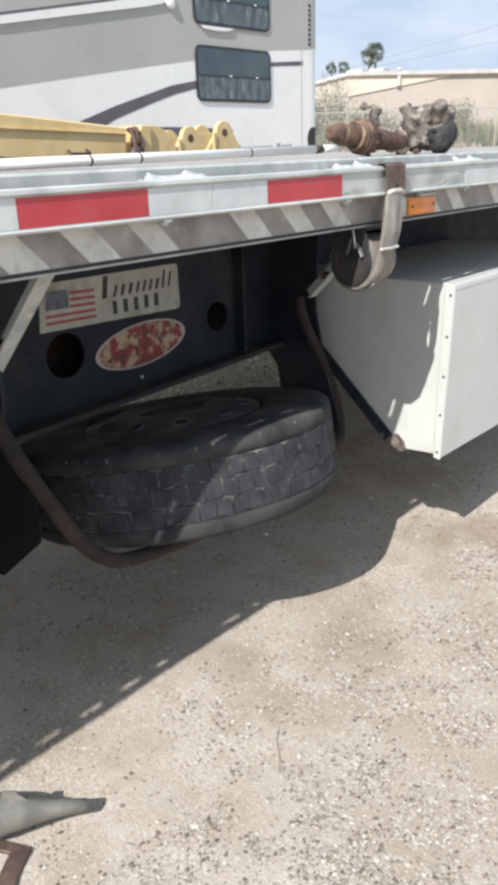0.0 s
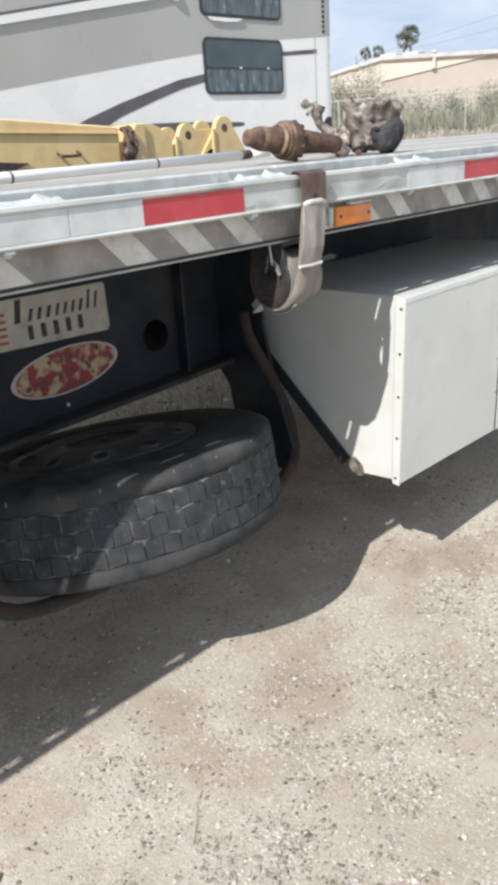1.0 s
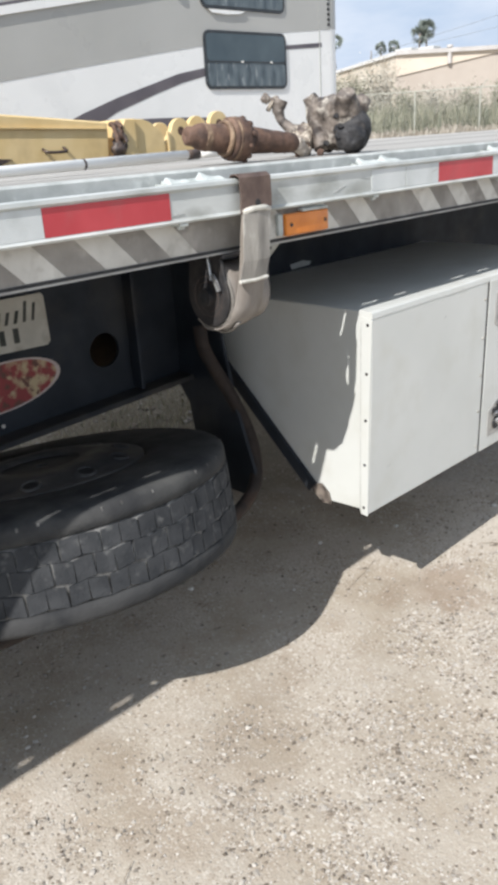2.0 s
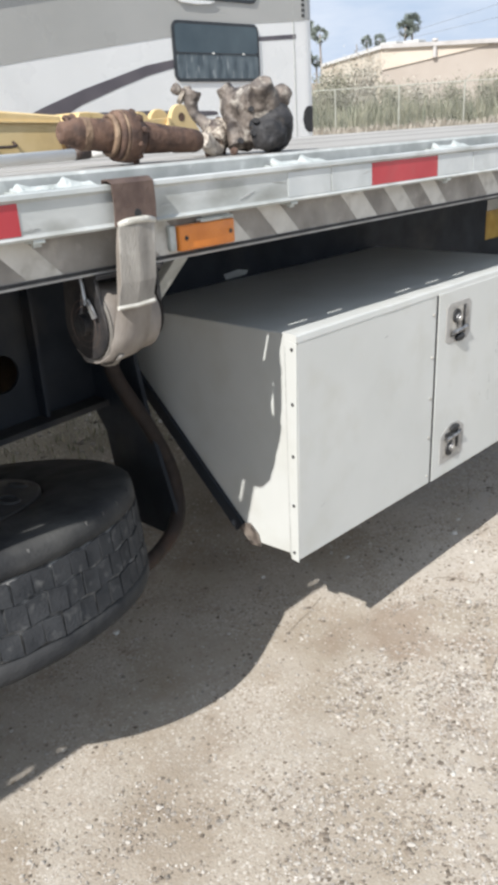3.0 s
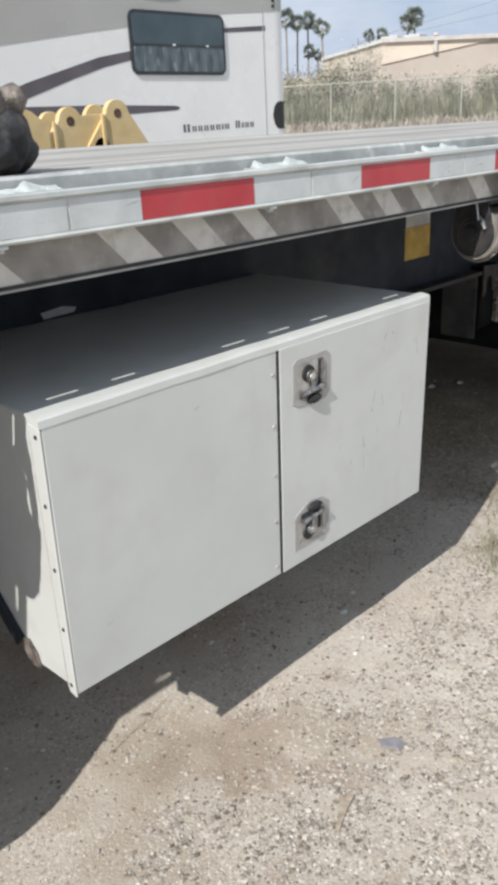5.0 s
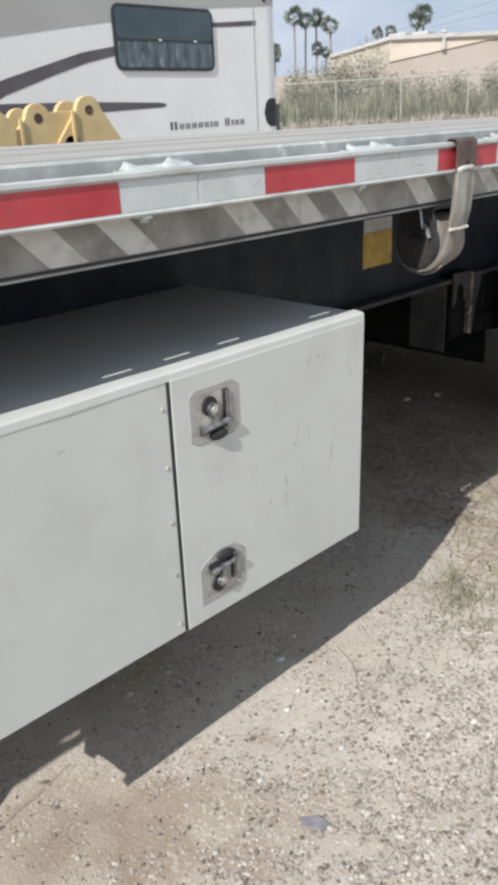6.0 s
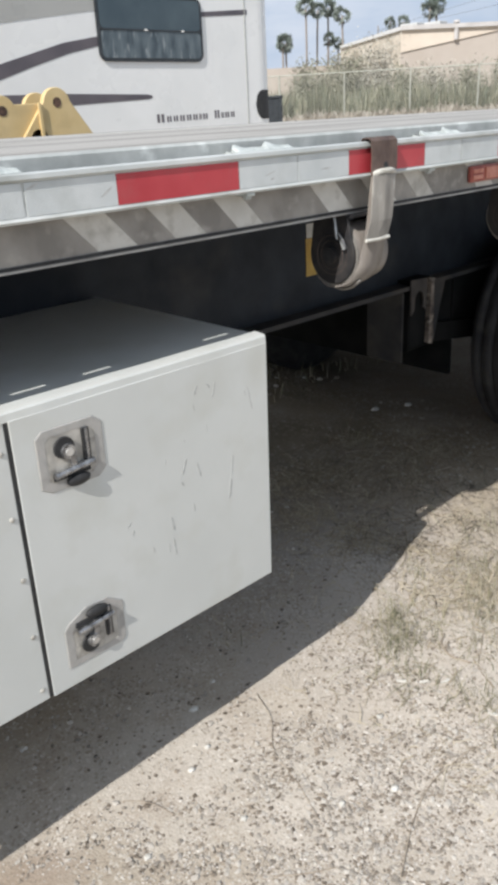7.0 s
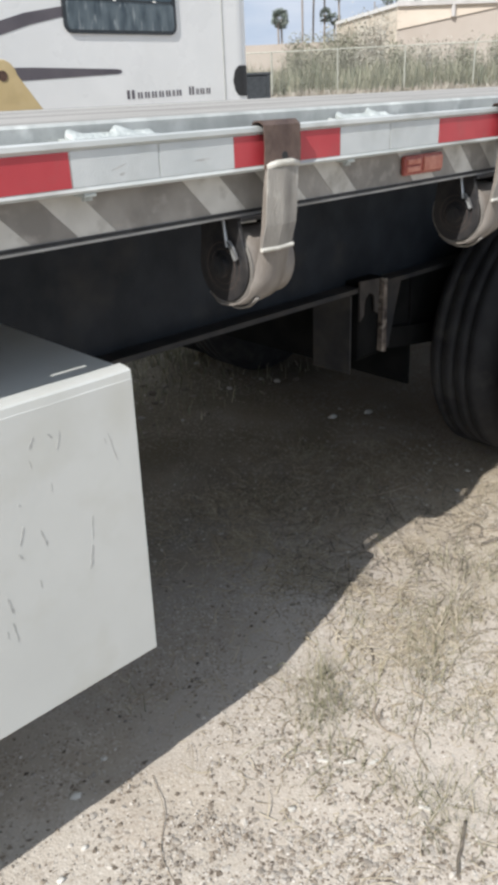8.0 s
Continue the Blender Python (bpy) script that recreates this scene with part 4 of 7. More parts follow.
    # flat hook over the rail, with a slot hole
    line = [(-0.016, 1.45 - 1.3), (-0.017, 1.468 - 1.3), (-0.012, 1.473 - 1.3), (0.004, 1.474 - 1.3), (0.010, 1.468 - 1.3), (0.0105, 1.43 - 1.3), (0.012, 1.398 - 1.3)]
    hook = part("flat_hook", band(line, -0.045, 0.045, 0.003), M_HOOK, w, "brown steel flat hook over the rail")
    # no hole is cut: a black disc shows its shade
    part("hook_hole", rod((0.0118, 0.004, 1.4165 - 1.3), (0.0152, 0.004, 1.4165 - 1.3), 0.0075, seg=14), M_SEAM, hook, "black disc for the shade in the hook's round hole")
    # slack turns of webbing at the side of the roll
    for q, a0, a1, y0 in ((0.0845, -2.55, -0.75, -0.05), (0.0735, -2.9, -0.3, -0.0535), (0.0635, -2.7, 0.1, -0.052)):
        turn = [(cx + q * math.cos(a), cz + q * math.sin(a)) for a in np.linspace(a0, a1, 12)]
        part("slack_turn", band(turn, y0, y0 + 0.012, 0.0022), M_STRAPPALE, web_part, "frayed slack turn of webbing", True)
    return w


first = strap_winch()
first.location = (0.004, 1.893, 1.3)
for y in (3.932, 4.72):
    copy_thing(first, pose(0.004, y, 1.3))


# ---- underbody toolbox ----
def toolbox():
    b = thing("toolbox", (-0.34, 2.98, 0.47), "white painted steel underbody toolbox with two doors and paddle latches", "toolbox")
    ya, yb, xf, zt, zb = 2.362, 3.606, -0.056, 1.088, 0.474
    prof = [(xf - 0.012, zt), (xf - 0.012, zb + 0.012), (-0.24, zb), (-0.722, 0.908), (-0.722, zt)]
    part("body", prism(prof, "y", ya, yb, 0.003), M_BOX, b, "white sheet steel box body with bevelled back")
    # the doors are warped: their fronts lean out at the top, most at the hinge corner
    off_l = (0.018, 0.007, -0.002, -0.004)
    off_r = (0.008, 0.005, -0.004, -0.009)

    def lean(bm, span, off):
        for v in bm.verts:
            if v.co.x > xf - 0.006:
                u = min(1.0, max(0.0, (v.co.y - span[0]) / (span[1] - span[0])))
                f = min(1.0, max(0.0, (v.co.z - zb) / (zt - zb)))
                v.co.x += (off[0] * (1 - u) + off[1] * u) * f + (off[2] * (1 - u) + off[3] * u) * (1 - f)
        return bm

    span_l, span_r = (ya, 2.98), (2.988, yb)
    bm = bmesh.new()
    rows = []
    rr = random.Random(31)
    for k in range(17):
        y = ya - 0.004 + (yb - ya + 0.005) * k / 16
        d = (0.018 + (0.007 - 0.018) * (y - ya) / 0.62 if y < 2.98 else 0.0075 - 0.003 * (y - 2.98) / 0.62) + rr.uniform(-0.0007, 0.0007)
        w = rr.uniform(-0.0006, 0.0006)
        rows.append([bm.verts.new((x, y, z + w)) for x, z in ((-0.082, zt + 0.0035), (xf - 0.012 + d, zt + 0.0022), (xf - 0.0015 + d, zt + 0.0002), (xf + 0.0012 + d, zt - 0.003), (xf + 0.0022 + d, zt - 0.0175), (xf - 0.012, zt - 0.0175), (-0.082, zt + 0.0004))])
    for r, t in zip(rows, rows[1:]):
        for i in range(7):
            bm.faces.new((r[i], r[(i + 1) % 7], t[(i + 1) % 7], t[i]))
    bm.faces.new(rows[0]), bm.faces.new(rows[-1])
    part("top_flange", bm, M_BOX, b, "rolled white rim above the doors")
    left = part("door", lean(box(xf - 0.011, xf + 0.001, ya + 0.001, 2.9795, zb + 0.002, zt - 0.0162, 0.0018), span_l, off_l), M_BOX, b)
    right = part("door", lean(box(xf - 0.011, xf + 0.003, 2.9875, yb + 0.002, zb + 0.001, zt - 0.0162, 0.0018), span_r, off_r), M_BOX, b)
    part("seal", lean(box(xf - 0.0115, xf + 0.0018, 2.9797, 2.9873, zb + 0.004, zt - 0.018), (2.97, 2.99), (0.0075, 0.0075, -0.004, -0.004)), M_SEAM, b, "dark rubber door seal")
    strip = part("hinge_strip", prism([(-0.074, zt - 0.012), (xf + 0.0185, zt - 0.02), (xf + 0.008, zt - 0.3), (xf - 0.0005, zb - 0.004), (-0.083, zb - 0.001), (-0.0795, zb + 0.3)], "y", ya - 0.0045, ya - 0.0005, 0.0012), M_BOX, b, "white hinge strip with bolt heads")
    # thin grey strip paints the shadow of the gap behind the hinge strip
    part("dirty_joint", prism([(-0.0758, zt - 0.03), (-0.0738, zt - 0.03), (-0.0825, zb + 0.01), (-0.0845, zb + 0.01)], "y", ya - 0.0052, ya - 0.0002), M_SCUFFGAP, strip, "grey line painting the gap's shadow along the strip")
    for k in range(5):
        z = zb + 0.022 + k * 0.139
        xb = -0.071 + 0.02 * (z - zb) / (zt - zb)
        part("bolt", lump((xb, ya - 0.0045, z), (0.005, 0.003, 0.005), 0.05, 4, 2), M_WINCH, strip, "small dark bolt head", True)
        part("rivet", lean(lump((xf + 0.0015, 2.966, zb + 0.03 + k * 0.128), (0.0028, 0.0055, 0.0055), 0.05, 4, 2), span_l, off_l), M_LATCHDARK, left, "small dull rivet", True)
    part("paper_tag", prism([(2.79, 1.09), (2.885, 1.094), (2.895, 1.106), (2.85, 1.115), (2.782, 1.108)], "x", -0.7335, -0.732), M_LABELG, b, "pale torn paper tag")
    # black angle along the bevel and the rusty foot of the bracket
    diag = [(-0.722, ya - 0.008, 0.918), (-0.27, ya - 0.008, 0.508)]
    part("bracket_angle", sweep(diag, [(-0.0075, -0.02), (0.004, -0.02), (0.004, 0.02), (-0.0075, 0.02)]), M_BLACK, b, "black bracket angle along the bevel")
    part("bracket_foot", prism([(-0.29, 0.515), (-0.235, 0.465), (-0.195, 0.468), (-0.205, 0.505), (-0.235, 0.53)], "y", ya - 0.006, ya - 0.0005, 0.001), M_CAST, b, "worn grey rusty bracket foot")

    fit_door = lambda bm: lean(bm, span_r, off_r)

    def latch(z, flip):
        s = -1 if flip else 1
        c = 3.098
        yz = [(-0.058, -0.056), (-0.04, -0.070), (0.046, -0.070), (0.06, -0.052), (0.06, 0.056), (0.044, 0.072), (-0.046, 0.072), (-0.058, 0.058)]
        if flip:
            yz = [(-0.058, -0.068), (0.052, -0.068), (0.06, -0.058), (0.06, 0.045), (0.03, 0.073), (-0.012, 0.076), (-0.05, 0.05), (-0.058, 0.035)]
        yz = [(u * 1.19, v * 0.88) for u, v in yz]
        outer = [(c + u, z + v) for u, v in yz]
        inner = [(c + u * 0.74, z + v * 0.76) for u, v in yz]
        bm = bmesh.new()
        x0, x1, x2 = xf + 0.0031, xf + 0.0048, xf - 0.0005
        o0 = [bm.verts.new((x0, *p)) for p in outer]
        o1 = [bm.verts.new((x1, c + (p[0] - c) * 0.97, z + (p[1] - z) * 0.97)) for p in outer]
        i1 = [bm.verts.new((x1, *p)) for p in inner]
        i0 = [bm.verts.new((x2 + 0.004, *p)) for p in inner]
        for r, t in ((o0, o1), (o1, i1), (i1, i0)):
            for i in range(8):
                bm.faces.new((r[i], r[(i + 1) % 8], t[(i + 1) % 8], t[i]))
        lt = part("latch", fit_door(bm), M_LATCH, right, "stainless paddle latch with key cylinder")
        part("recess", fit_door(prism([(c + u * 0.75, z + v * 0.77) for u, v in yz], "x", xf + 0.0031, xf + 0.0042)), M_LATCHDARK, lt)
        part("handle", fit_door(rod((xf + 0.0115, c - 0.042, z - s * 0.024 - 0.004), (xf + 0.0115, c + 0.042, z - s * 0.024 + 0.003), 0.0066, seg=12)), M_CHROME, lt, "round chrome T-handle bar")
        part("cross_bar", fit_door(prism([(c - 0.009, z + s * 0.012), (c + 0.003, z + s * 0.012), (c + 0.009, z - s * 0.03), (c - 0.004, z - s * 0.03)][::s], "x", xf + 0.006, xf + 0.013, 0.0015)), M_CHROME, lt)
        part("key_collar", fit_door(rod((xf + 0.0035, c - 0.014, z + s * 0.02), (xf + 0.009, c - 0.014, z + s * 0.02), 0.0215, 0.0205, 20)), M_SEAM, lt)
        part("key_cylinder", fit_door(rod((xf + 0.004, c - 0.009, z + s * 0.013), (xf + 0.0165, c - 0.009, z + s * 0.013), 0.0155, 0.0135, 18)), M_CHROME, lt)
        part("key_face", fit_door(rod((xf + 0.0166, c - 0.009, z + s * 0.013), (xf + 0.0178, c - 0.009, z + s * 0.013), 0.0085, 0.008, 14)), M_BRIGHT, lt, "bright key face")
        # slots are raised black bars coloured as the shade within
        part("side_slot", fit_door(box(xf + 0.0045, xf + 0.0085, c + 0.024, c + 0.04, z - 0.024, z + 0.046, 0.001)), M_SEAM, lt, "black bar for the shade in a slot beside the lock")
        part("slot_bar", fit_door(box(xf + 0.0055, xf + 0.011, c + 0.03, c + 0.036, z - 0.024, z + 0.046, 0.0015)), M_CHROME, lt)
        part("lower_slot", fit_door(box(xf + 0.0043, xf + 0.0075, c - 0.043, c + 0.036, z - s * 0.034 - 0.006, z - s * 0.034 + 0.006, 0.001)), M_SEAM, lt)
        part("knob", fit_door(lump((xf + 0.0095, c + 0.006, z - s * 0.049), (0.009, 0.026, 0.0125), 0.08, 5, 2)), M_SEAM, lt, "black rubber knob", True)

    latch(0.972, False)
    latch(0.578, True)
    # scuffs on the doors
    r = random.Random(9)
    marks = [((3.452, 1.021), (3.444, 0.989), 0.004), ((3.545, 0.986), (3.559, 0.928), 0.003), ((3.494, 0.839), (3.489, 0.79), 0.0025), ((3.487, 0.78), (3.477, 0.735), 0.006), ((3.403, 1.025), (3.394, 1.006), 0.005), ((3.391, 0.854), (3.399, 0.82), 0.003), ((3.312, 0.753), (3.317, 0.72), 0.004), ((3.314, 0.70), (3.317, 0.658), 0.003), ((3.359, 0.918), (3.361, 0.912), 0.004), ((3.362, 0.872), (3.351, 0.841), 0.003), ((3.43, 1.022), (3.436, 1.012), 0.005), ((3.346, 0.825), (3.35, 0.815), 0.004)]
    for k in range(9):
        y, z = r.uniform(3.2, 3.58), r.uniform(0.6, 1.03)
        marks.append(((y, z), (y - r.uniform(-0.003, 0.008), z - r.uniform(0.006, 0.02)), r.uniform(0.001, 0.0022)))
    for (y0, z0), (y1, z1), wd in marks:
        one = [(y0 + (y1 - y0) * f + r.uniform(-0.0008, 0.0008), z0 + (z1 - z0) * f) for f in (0, 0.3, 0.55, 0.8, 1)]
        two = [(p + wd * g, q) for (p, q), g in zip(one[::-1], (0.3, 1.0, 0.5, 0.9, 0.4))]
        part("scuff", fit_door(prism(one + two, "x", xf + 0.0028, xf + 0.0034)), M_SCUFFGAP, right)
    for y, z in ((2.62, 0.56), (2.45, 0.60), (2.72, 1.0), (2.85, 0.64)):
        part("scuff", lean(prism([(y, z), (y + 0.016, z + 0.004), (y + 0.017, z + 0.007), (y + 0.002, z + 0.003)], "x", xf + 0.0008, xf + 0.0015), span_l, off_l), M_SCUFFGAP, left)


M_CHROME = mat("dark_worn_chrome", (0.2, 0.2, 0.205), (0.42, 0.42, 0.42), 60, 0.3, 0.8, 0.2, 150, dirt=(0.07, 0.065, 0.06), dscale=50, dlow=0.55, dhigh=0.72)
M_LATCH = mat("brushed_stainless_latch", (0.33, 0.32, 0.3), (0.43, 0.415, 0.39), 40, 0.55, 0.1, 0.1, 200, dirt=(0.33, 0.3, 0.275), dscale=40, dlow=0.55, dhigh=0.8)
M_LATCHDARK = mat("dusty_latch_pan", (0.3, 0.285, 0.255), (0.5, 0.475, 0.425), 30, 0.6, 0.1, 0.1, 200, dirt=(0.2, 0.185, 0.16), dscale=45, dlow=0.55, dhigh=0.75)
toolbox()


# ---- spare wheel ----
def spare_wheel():
    """Lies flat in the carrier; built about its own axis, then tipped into place."""
    s = thing("spare_wheel", (0, 0, 0), "spare truck wheel with worn block tread lying in its carrier", "wheel")
    h, R = 0.134, 0.518
    half = [(R - 0.014, 0.0), (R - 0.013, 0.081), (R - 0.001, 0.0835), (R - 0.001, 0.104), (R - 0.0025, 0.119), (R - 0.007, 0.1265), (R - 0.018, 0.134), (R - 0.045, 0.141), (0.44, h + 0.01), (0.40, h + 0.012), (0.34, h + 0.011), (0.3, h + 0.006), (0.288, h - 0.01)]
    prof = [(a, -z) for a, z in half[:0:-1]] + half
    tyre = part("tyre", lathe(prof, Matrix(), 96), M_SIDEWALL, s, "dusty black truck tyre", True)
    bm = bmesh.new()
    n = 68
    r = random.Random(2)
    step = 2 * math.pi / n
    rows_z = (-0.0805, -0.0275, 0.0275, 0.0805)

    for row in range(3):
        for k in range(n):
            u = k + 0.5 * (row % 2)
            a0, a1 = step * u + 0.0011 / R, step * (u + 1) - 0.0011 / R
            lean_a = (0.008 if (row + k) % 2 else -0.004) / R
            slope = 0.0034 if k % 2 else -0.0034
            q = []
            high = R + r.uniform(-0.0016, 0.001)
            for rad, inset in ((R - 0.016, 0.0), (high, 0.0009)):
                for a, z in ((a0 + inset / R, rows_z[row] - slope + 0.0016 + inset), (a1 - inset / R, rows_z[row] + slope + 0.0016 + inset), (a1 - inset / R + lean_a * 0.3, rows_z[row + 1] + slope - 0.0016 - inset), (a0 + inset / R + lean_a * 0.3, rows_z[row + 1] - slope - 0.0016 - inset)):
                    q.append(bm.verts.new((rad * math.cos(a), rad * math.sin(a), z)))
            bm.faces.new(q[4:8])
            for i in range(4):
                bm.faces.new((q[i], q[(i + 1) % 4], q[4 + (i + 1) % 4], q[4 + i]))
    # dusty nicks along the shoulder's edge
    nicks = None
    for k in range(0, n, 2):
        a = step * (k + r.uniform(0.2, 1.8))
        c = Vector(((R - 0.0045) * math.cos(a), (R - 0.0045) * math.sin(a), 0.1225))
        turn = Matrix.Rotation(a, 4, "Z")
        piece = box(-0.003, 0.0022, -r.uniform(0.001, 0.003), r.uniform(0.001, 0.004), -r.uniform(0.002, 0.009), 0.003)
        bmesh.ops.transform(piece, matrix=Matrix.Translation(c) @ turn, verts=piece.verts)
        nicks = join(nicks, piece)
    tagged(part("shoulder_nicks", nicks, M_GROOVE, tyre), "pale dusty nicks along the shoulder", kind="stuff")
    part("groove_floor", lathe([(R - 0.012, -0.0812), (R - 0.0045, -0.0812), (R - 0.0045, 0.0812), (R - 0.012, 0.0812)], Matrix(), 96), M_GROOVE, tyre, "dusty groove floor", True)
    part("tread", bm, M_TREAD, tyre, "worn grey zigzag tread blocks")
    disc = [(0.289, h - 0.035), (0.289, h + 0.005), (0.281, h + 0.008), (0.27, h + 0.007), (0.25, h + 0.012), (0.215, h + 0.022), (0.195, h + 0.027), (0.178, h + 0.029), (0.115, h + 0.029), (0.112, h + 0.02), (0.112, h - 0.02), (0.2, h - 0.015), (0.25, h - 0.04)]
    rim_p = part("rim", lathe(disc, Matrix(), 72), M_RIM, s, "dusty black steel wheel disc", True)
    for k in range(10):
        a = 2 * math.pi * (k + 0.03) / 10
        p = Vector((0.234 * math.cos(a), 0.234 * math.sin(a), h + 0.0165))
        n3 = Vector((0.27 * math.cos(a), 0.27 * math.sin(a), 0.96)).normalized()
        m = Matrix.Translation(p) @ n3.to_track_quat("Z", "Y").to_matrix().to_4x4()
        part("hand_hole", lathe([(0.031, -0.006), (0.027, 0.0045), (0.022, 0.006), (0.0205, 0.001)], m, 20), M_RIM, rim_p, "", True)
        # black disc and hub plate paint the dark inside the openings
        part("hole_depth", rod(p - n3 * 0.004, p + n3 * 0.0008, 0.0212, seg=18), M_SEAM, rim_p, "black disc for the shade inside a hand hole")
    part("hub_plate", lathe([(0.113, h + 0.02), (0.02, h + 0.02), (0.02, h + 0.008), (0.113, h + 0.008)], Matrix(), 32), M_SEAM, rim_p, "black plate for the shade in the hub opening")
    nrm = Vector((-0.19, 0.032, 1)).normalized()
    ax = (Vector((1, 0, 0)) - nrm * nrm.x).normalized()
    ay = nrm.cross(ax)
    s.matrix_basis = Matrix.Translation(Vector((-0.603, 1.638, 0.4375)) + nrm * h) @ Matrix((ax, ay, nrm)).transposed().to_4x4()


spare_wheel()


# ---- things on the deck ----
def axle_spindle():
    s = thing("axle_spindle", (-0.19, 2.07, DECK), "rusty brown axle spindle with a wide flange lying on the deck", "spindle")
    m = Matrix.Translation((-0.212, 1.905, 1.557)) @ Vector((0.048, 0.33, -0.033)).to_track_quat("Z", "X").to_matrix().to_4x4() @ Matrix.Scale(0.85, 4)
    body = [(0.001, 0.0), (0.018, 0.0), (0.024, 0.005), (0.026, 0.028), (0.031, 0.033), (0.034, 0.042), (0.036, 0.1), (0.038, 0.125), (0.039, 0.136), (0.04, 0.15)]
    part("shaft", lathe(body + [(0.03, 0.152), (0.001, 0.152)], m, 32), M_RUST, s, "rusty turned spindle shaft", True)
    flange = part("flange", lathe([(0.02, 0.1465), (0.05, 0.147), (0.056, 0.151), (0.0565, 0.158), (0.053, 0.161), (0.053, 0.165), (0.0575, 0.168), (0.0585, 0.173), (0.0585, 0.192), (0.056, 0.197), (0.05, 0.2), (0.047, 0.206), (0.043, 0.216), (0.02, 0.216)], m @ Matrix.Translation((0, 0, -0.014)), 40), M_RUST, s, "dusty rusty double flange", True)
    part("pale_ring", lathe([(0.05, 0.158), (0.0572, 0.159), (0.0577, 0.163), (0.0572, 0.167), (0.05, 0.168)], m @ Matrix.Translation((0, 0, -0.014)), 40), M_RUSTDUST, flange, "tan dusty ring", True)
    for k in range(11):
        a = 2 * math.pi * (k + 0.3) / 11
        c = m @ Vector((0.054 * math.cos(a), 0.054 * math.sin(a), 0.178 + 0.005 * (k % 3)))
        part("rust_flake", lump(c, (0.0075, 0.009, 0.0075), 0.6, 8, 1), M_RUST, flange, "flake of scaling rust")
    part("bearing_ring", lathe([(0.038, 0.118), (0.046, 0.119), (0.048, 0.125), (0.046, 0.1315), (0.039, 0.1325)], m, 40), M_RUSTDUST, s, "paler worn bearing ring", True)
    part("spline", lathe([(0.02, 0.2065)] + [(0.0365 - 0.0004 * k + 0.0013 * (k % 2), 0.2065 + 0.005 * k) for k in range(17)] + [(0.029, 0.292), (0.031, 0.30), (0.027, 0.362), (0.024, 0.37), (0.019, 0.376), (0.001, 0.376)], m, 32), M_RUST, s, "", True)
    part("thread_band", lathe([(0.0345, 0.05), (0.0362, 0.052), (0.0362, 0.066), (0.0345, 0.068)], m, 32), M_RUSTDUST, s)


axle_spindle()


def limb(points, radii, wide, bm=None):
    """A tapering cast arm with flat ends; wide stretches it along the rail."""
    line = [Vector(p) for p in points]
    b = bmesh.new()
    rings = []
    for i, (p, q) in enumerate(zip(line, radii)):
        t = (line[min(i + 1, len(line) - 1)] - line[max(i - 1, 0)]).normalized()
        side = t.cross(Vector((1, 0, 0)) if abs(t.x) < 0.8 else Vector((0, 0, 1))).normalized()
        top = side.cross(t)
        rings.append([b.verts.new(p + (side * math.cos(a) * wide + top * math.sin(a)) * q) for a in np.linspace(0, 2 * math.pi, 15)[:-1]])
    for r, s in zip(rings, rings[1:]):
        for i in range(14):
            b.faces.new((r[i], r[(i + 1) % 14], s[(i + 1) % 14], s[i]))
    b.faces.new(rings[0][::-1]), b.faces.new(rings[-1])
    bmesh.ops.recalc_face_normals(b, faces=b.faces)
    return join(bm, b)


def fused(ob, voxel, passes, crag):
    """Melts a part's overlapping lumps into one solid casting."""
    r = ob.modifiers.new("fuse", "REMESH")
    r.mode, r.voxel_size, r.use_smooth_shade = "VOXEL", voxel, True
    s = ob.modifiers.new("soften", "SMOOTH")
    s.factor, s.iterations = 0.5, passes
    d = ob.modifiers.new("crags", "DISPLACE")
    d.texture, d.strength, d.mid_level, d.texture_coords = CRAGS, crag, 0.5, "LOCAL"
    return ob


CRAGS = bpy.data.textures.new("crags", "CLOUDS")
CRAGS.noise_scale, CRAGS.noise_depth, CRAGS.contrast = 0.03, 2, 1.3


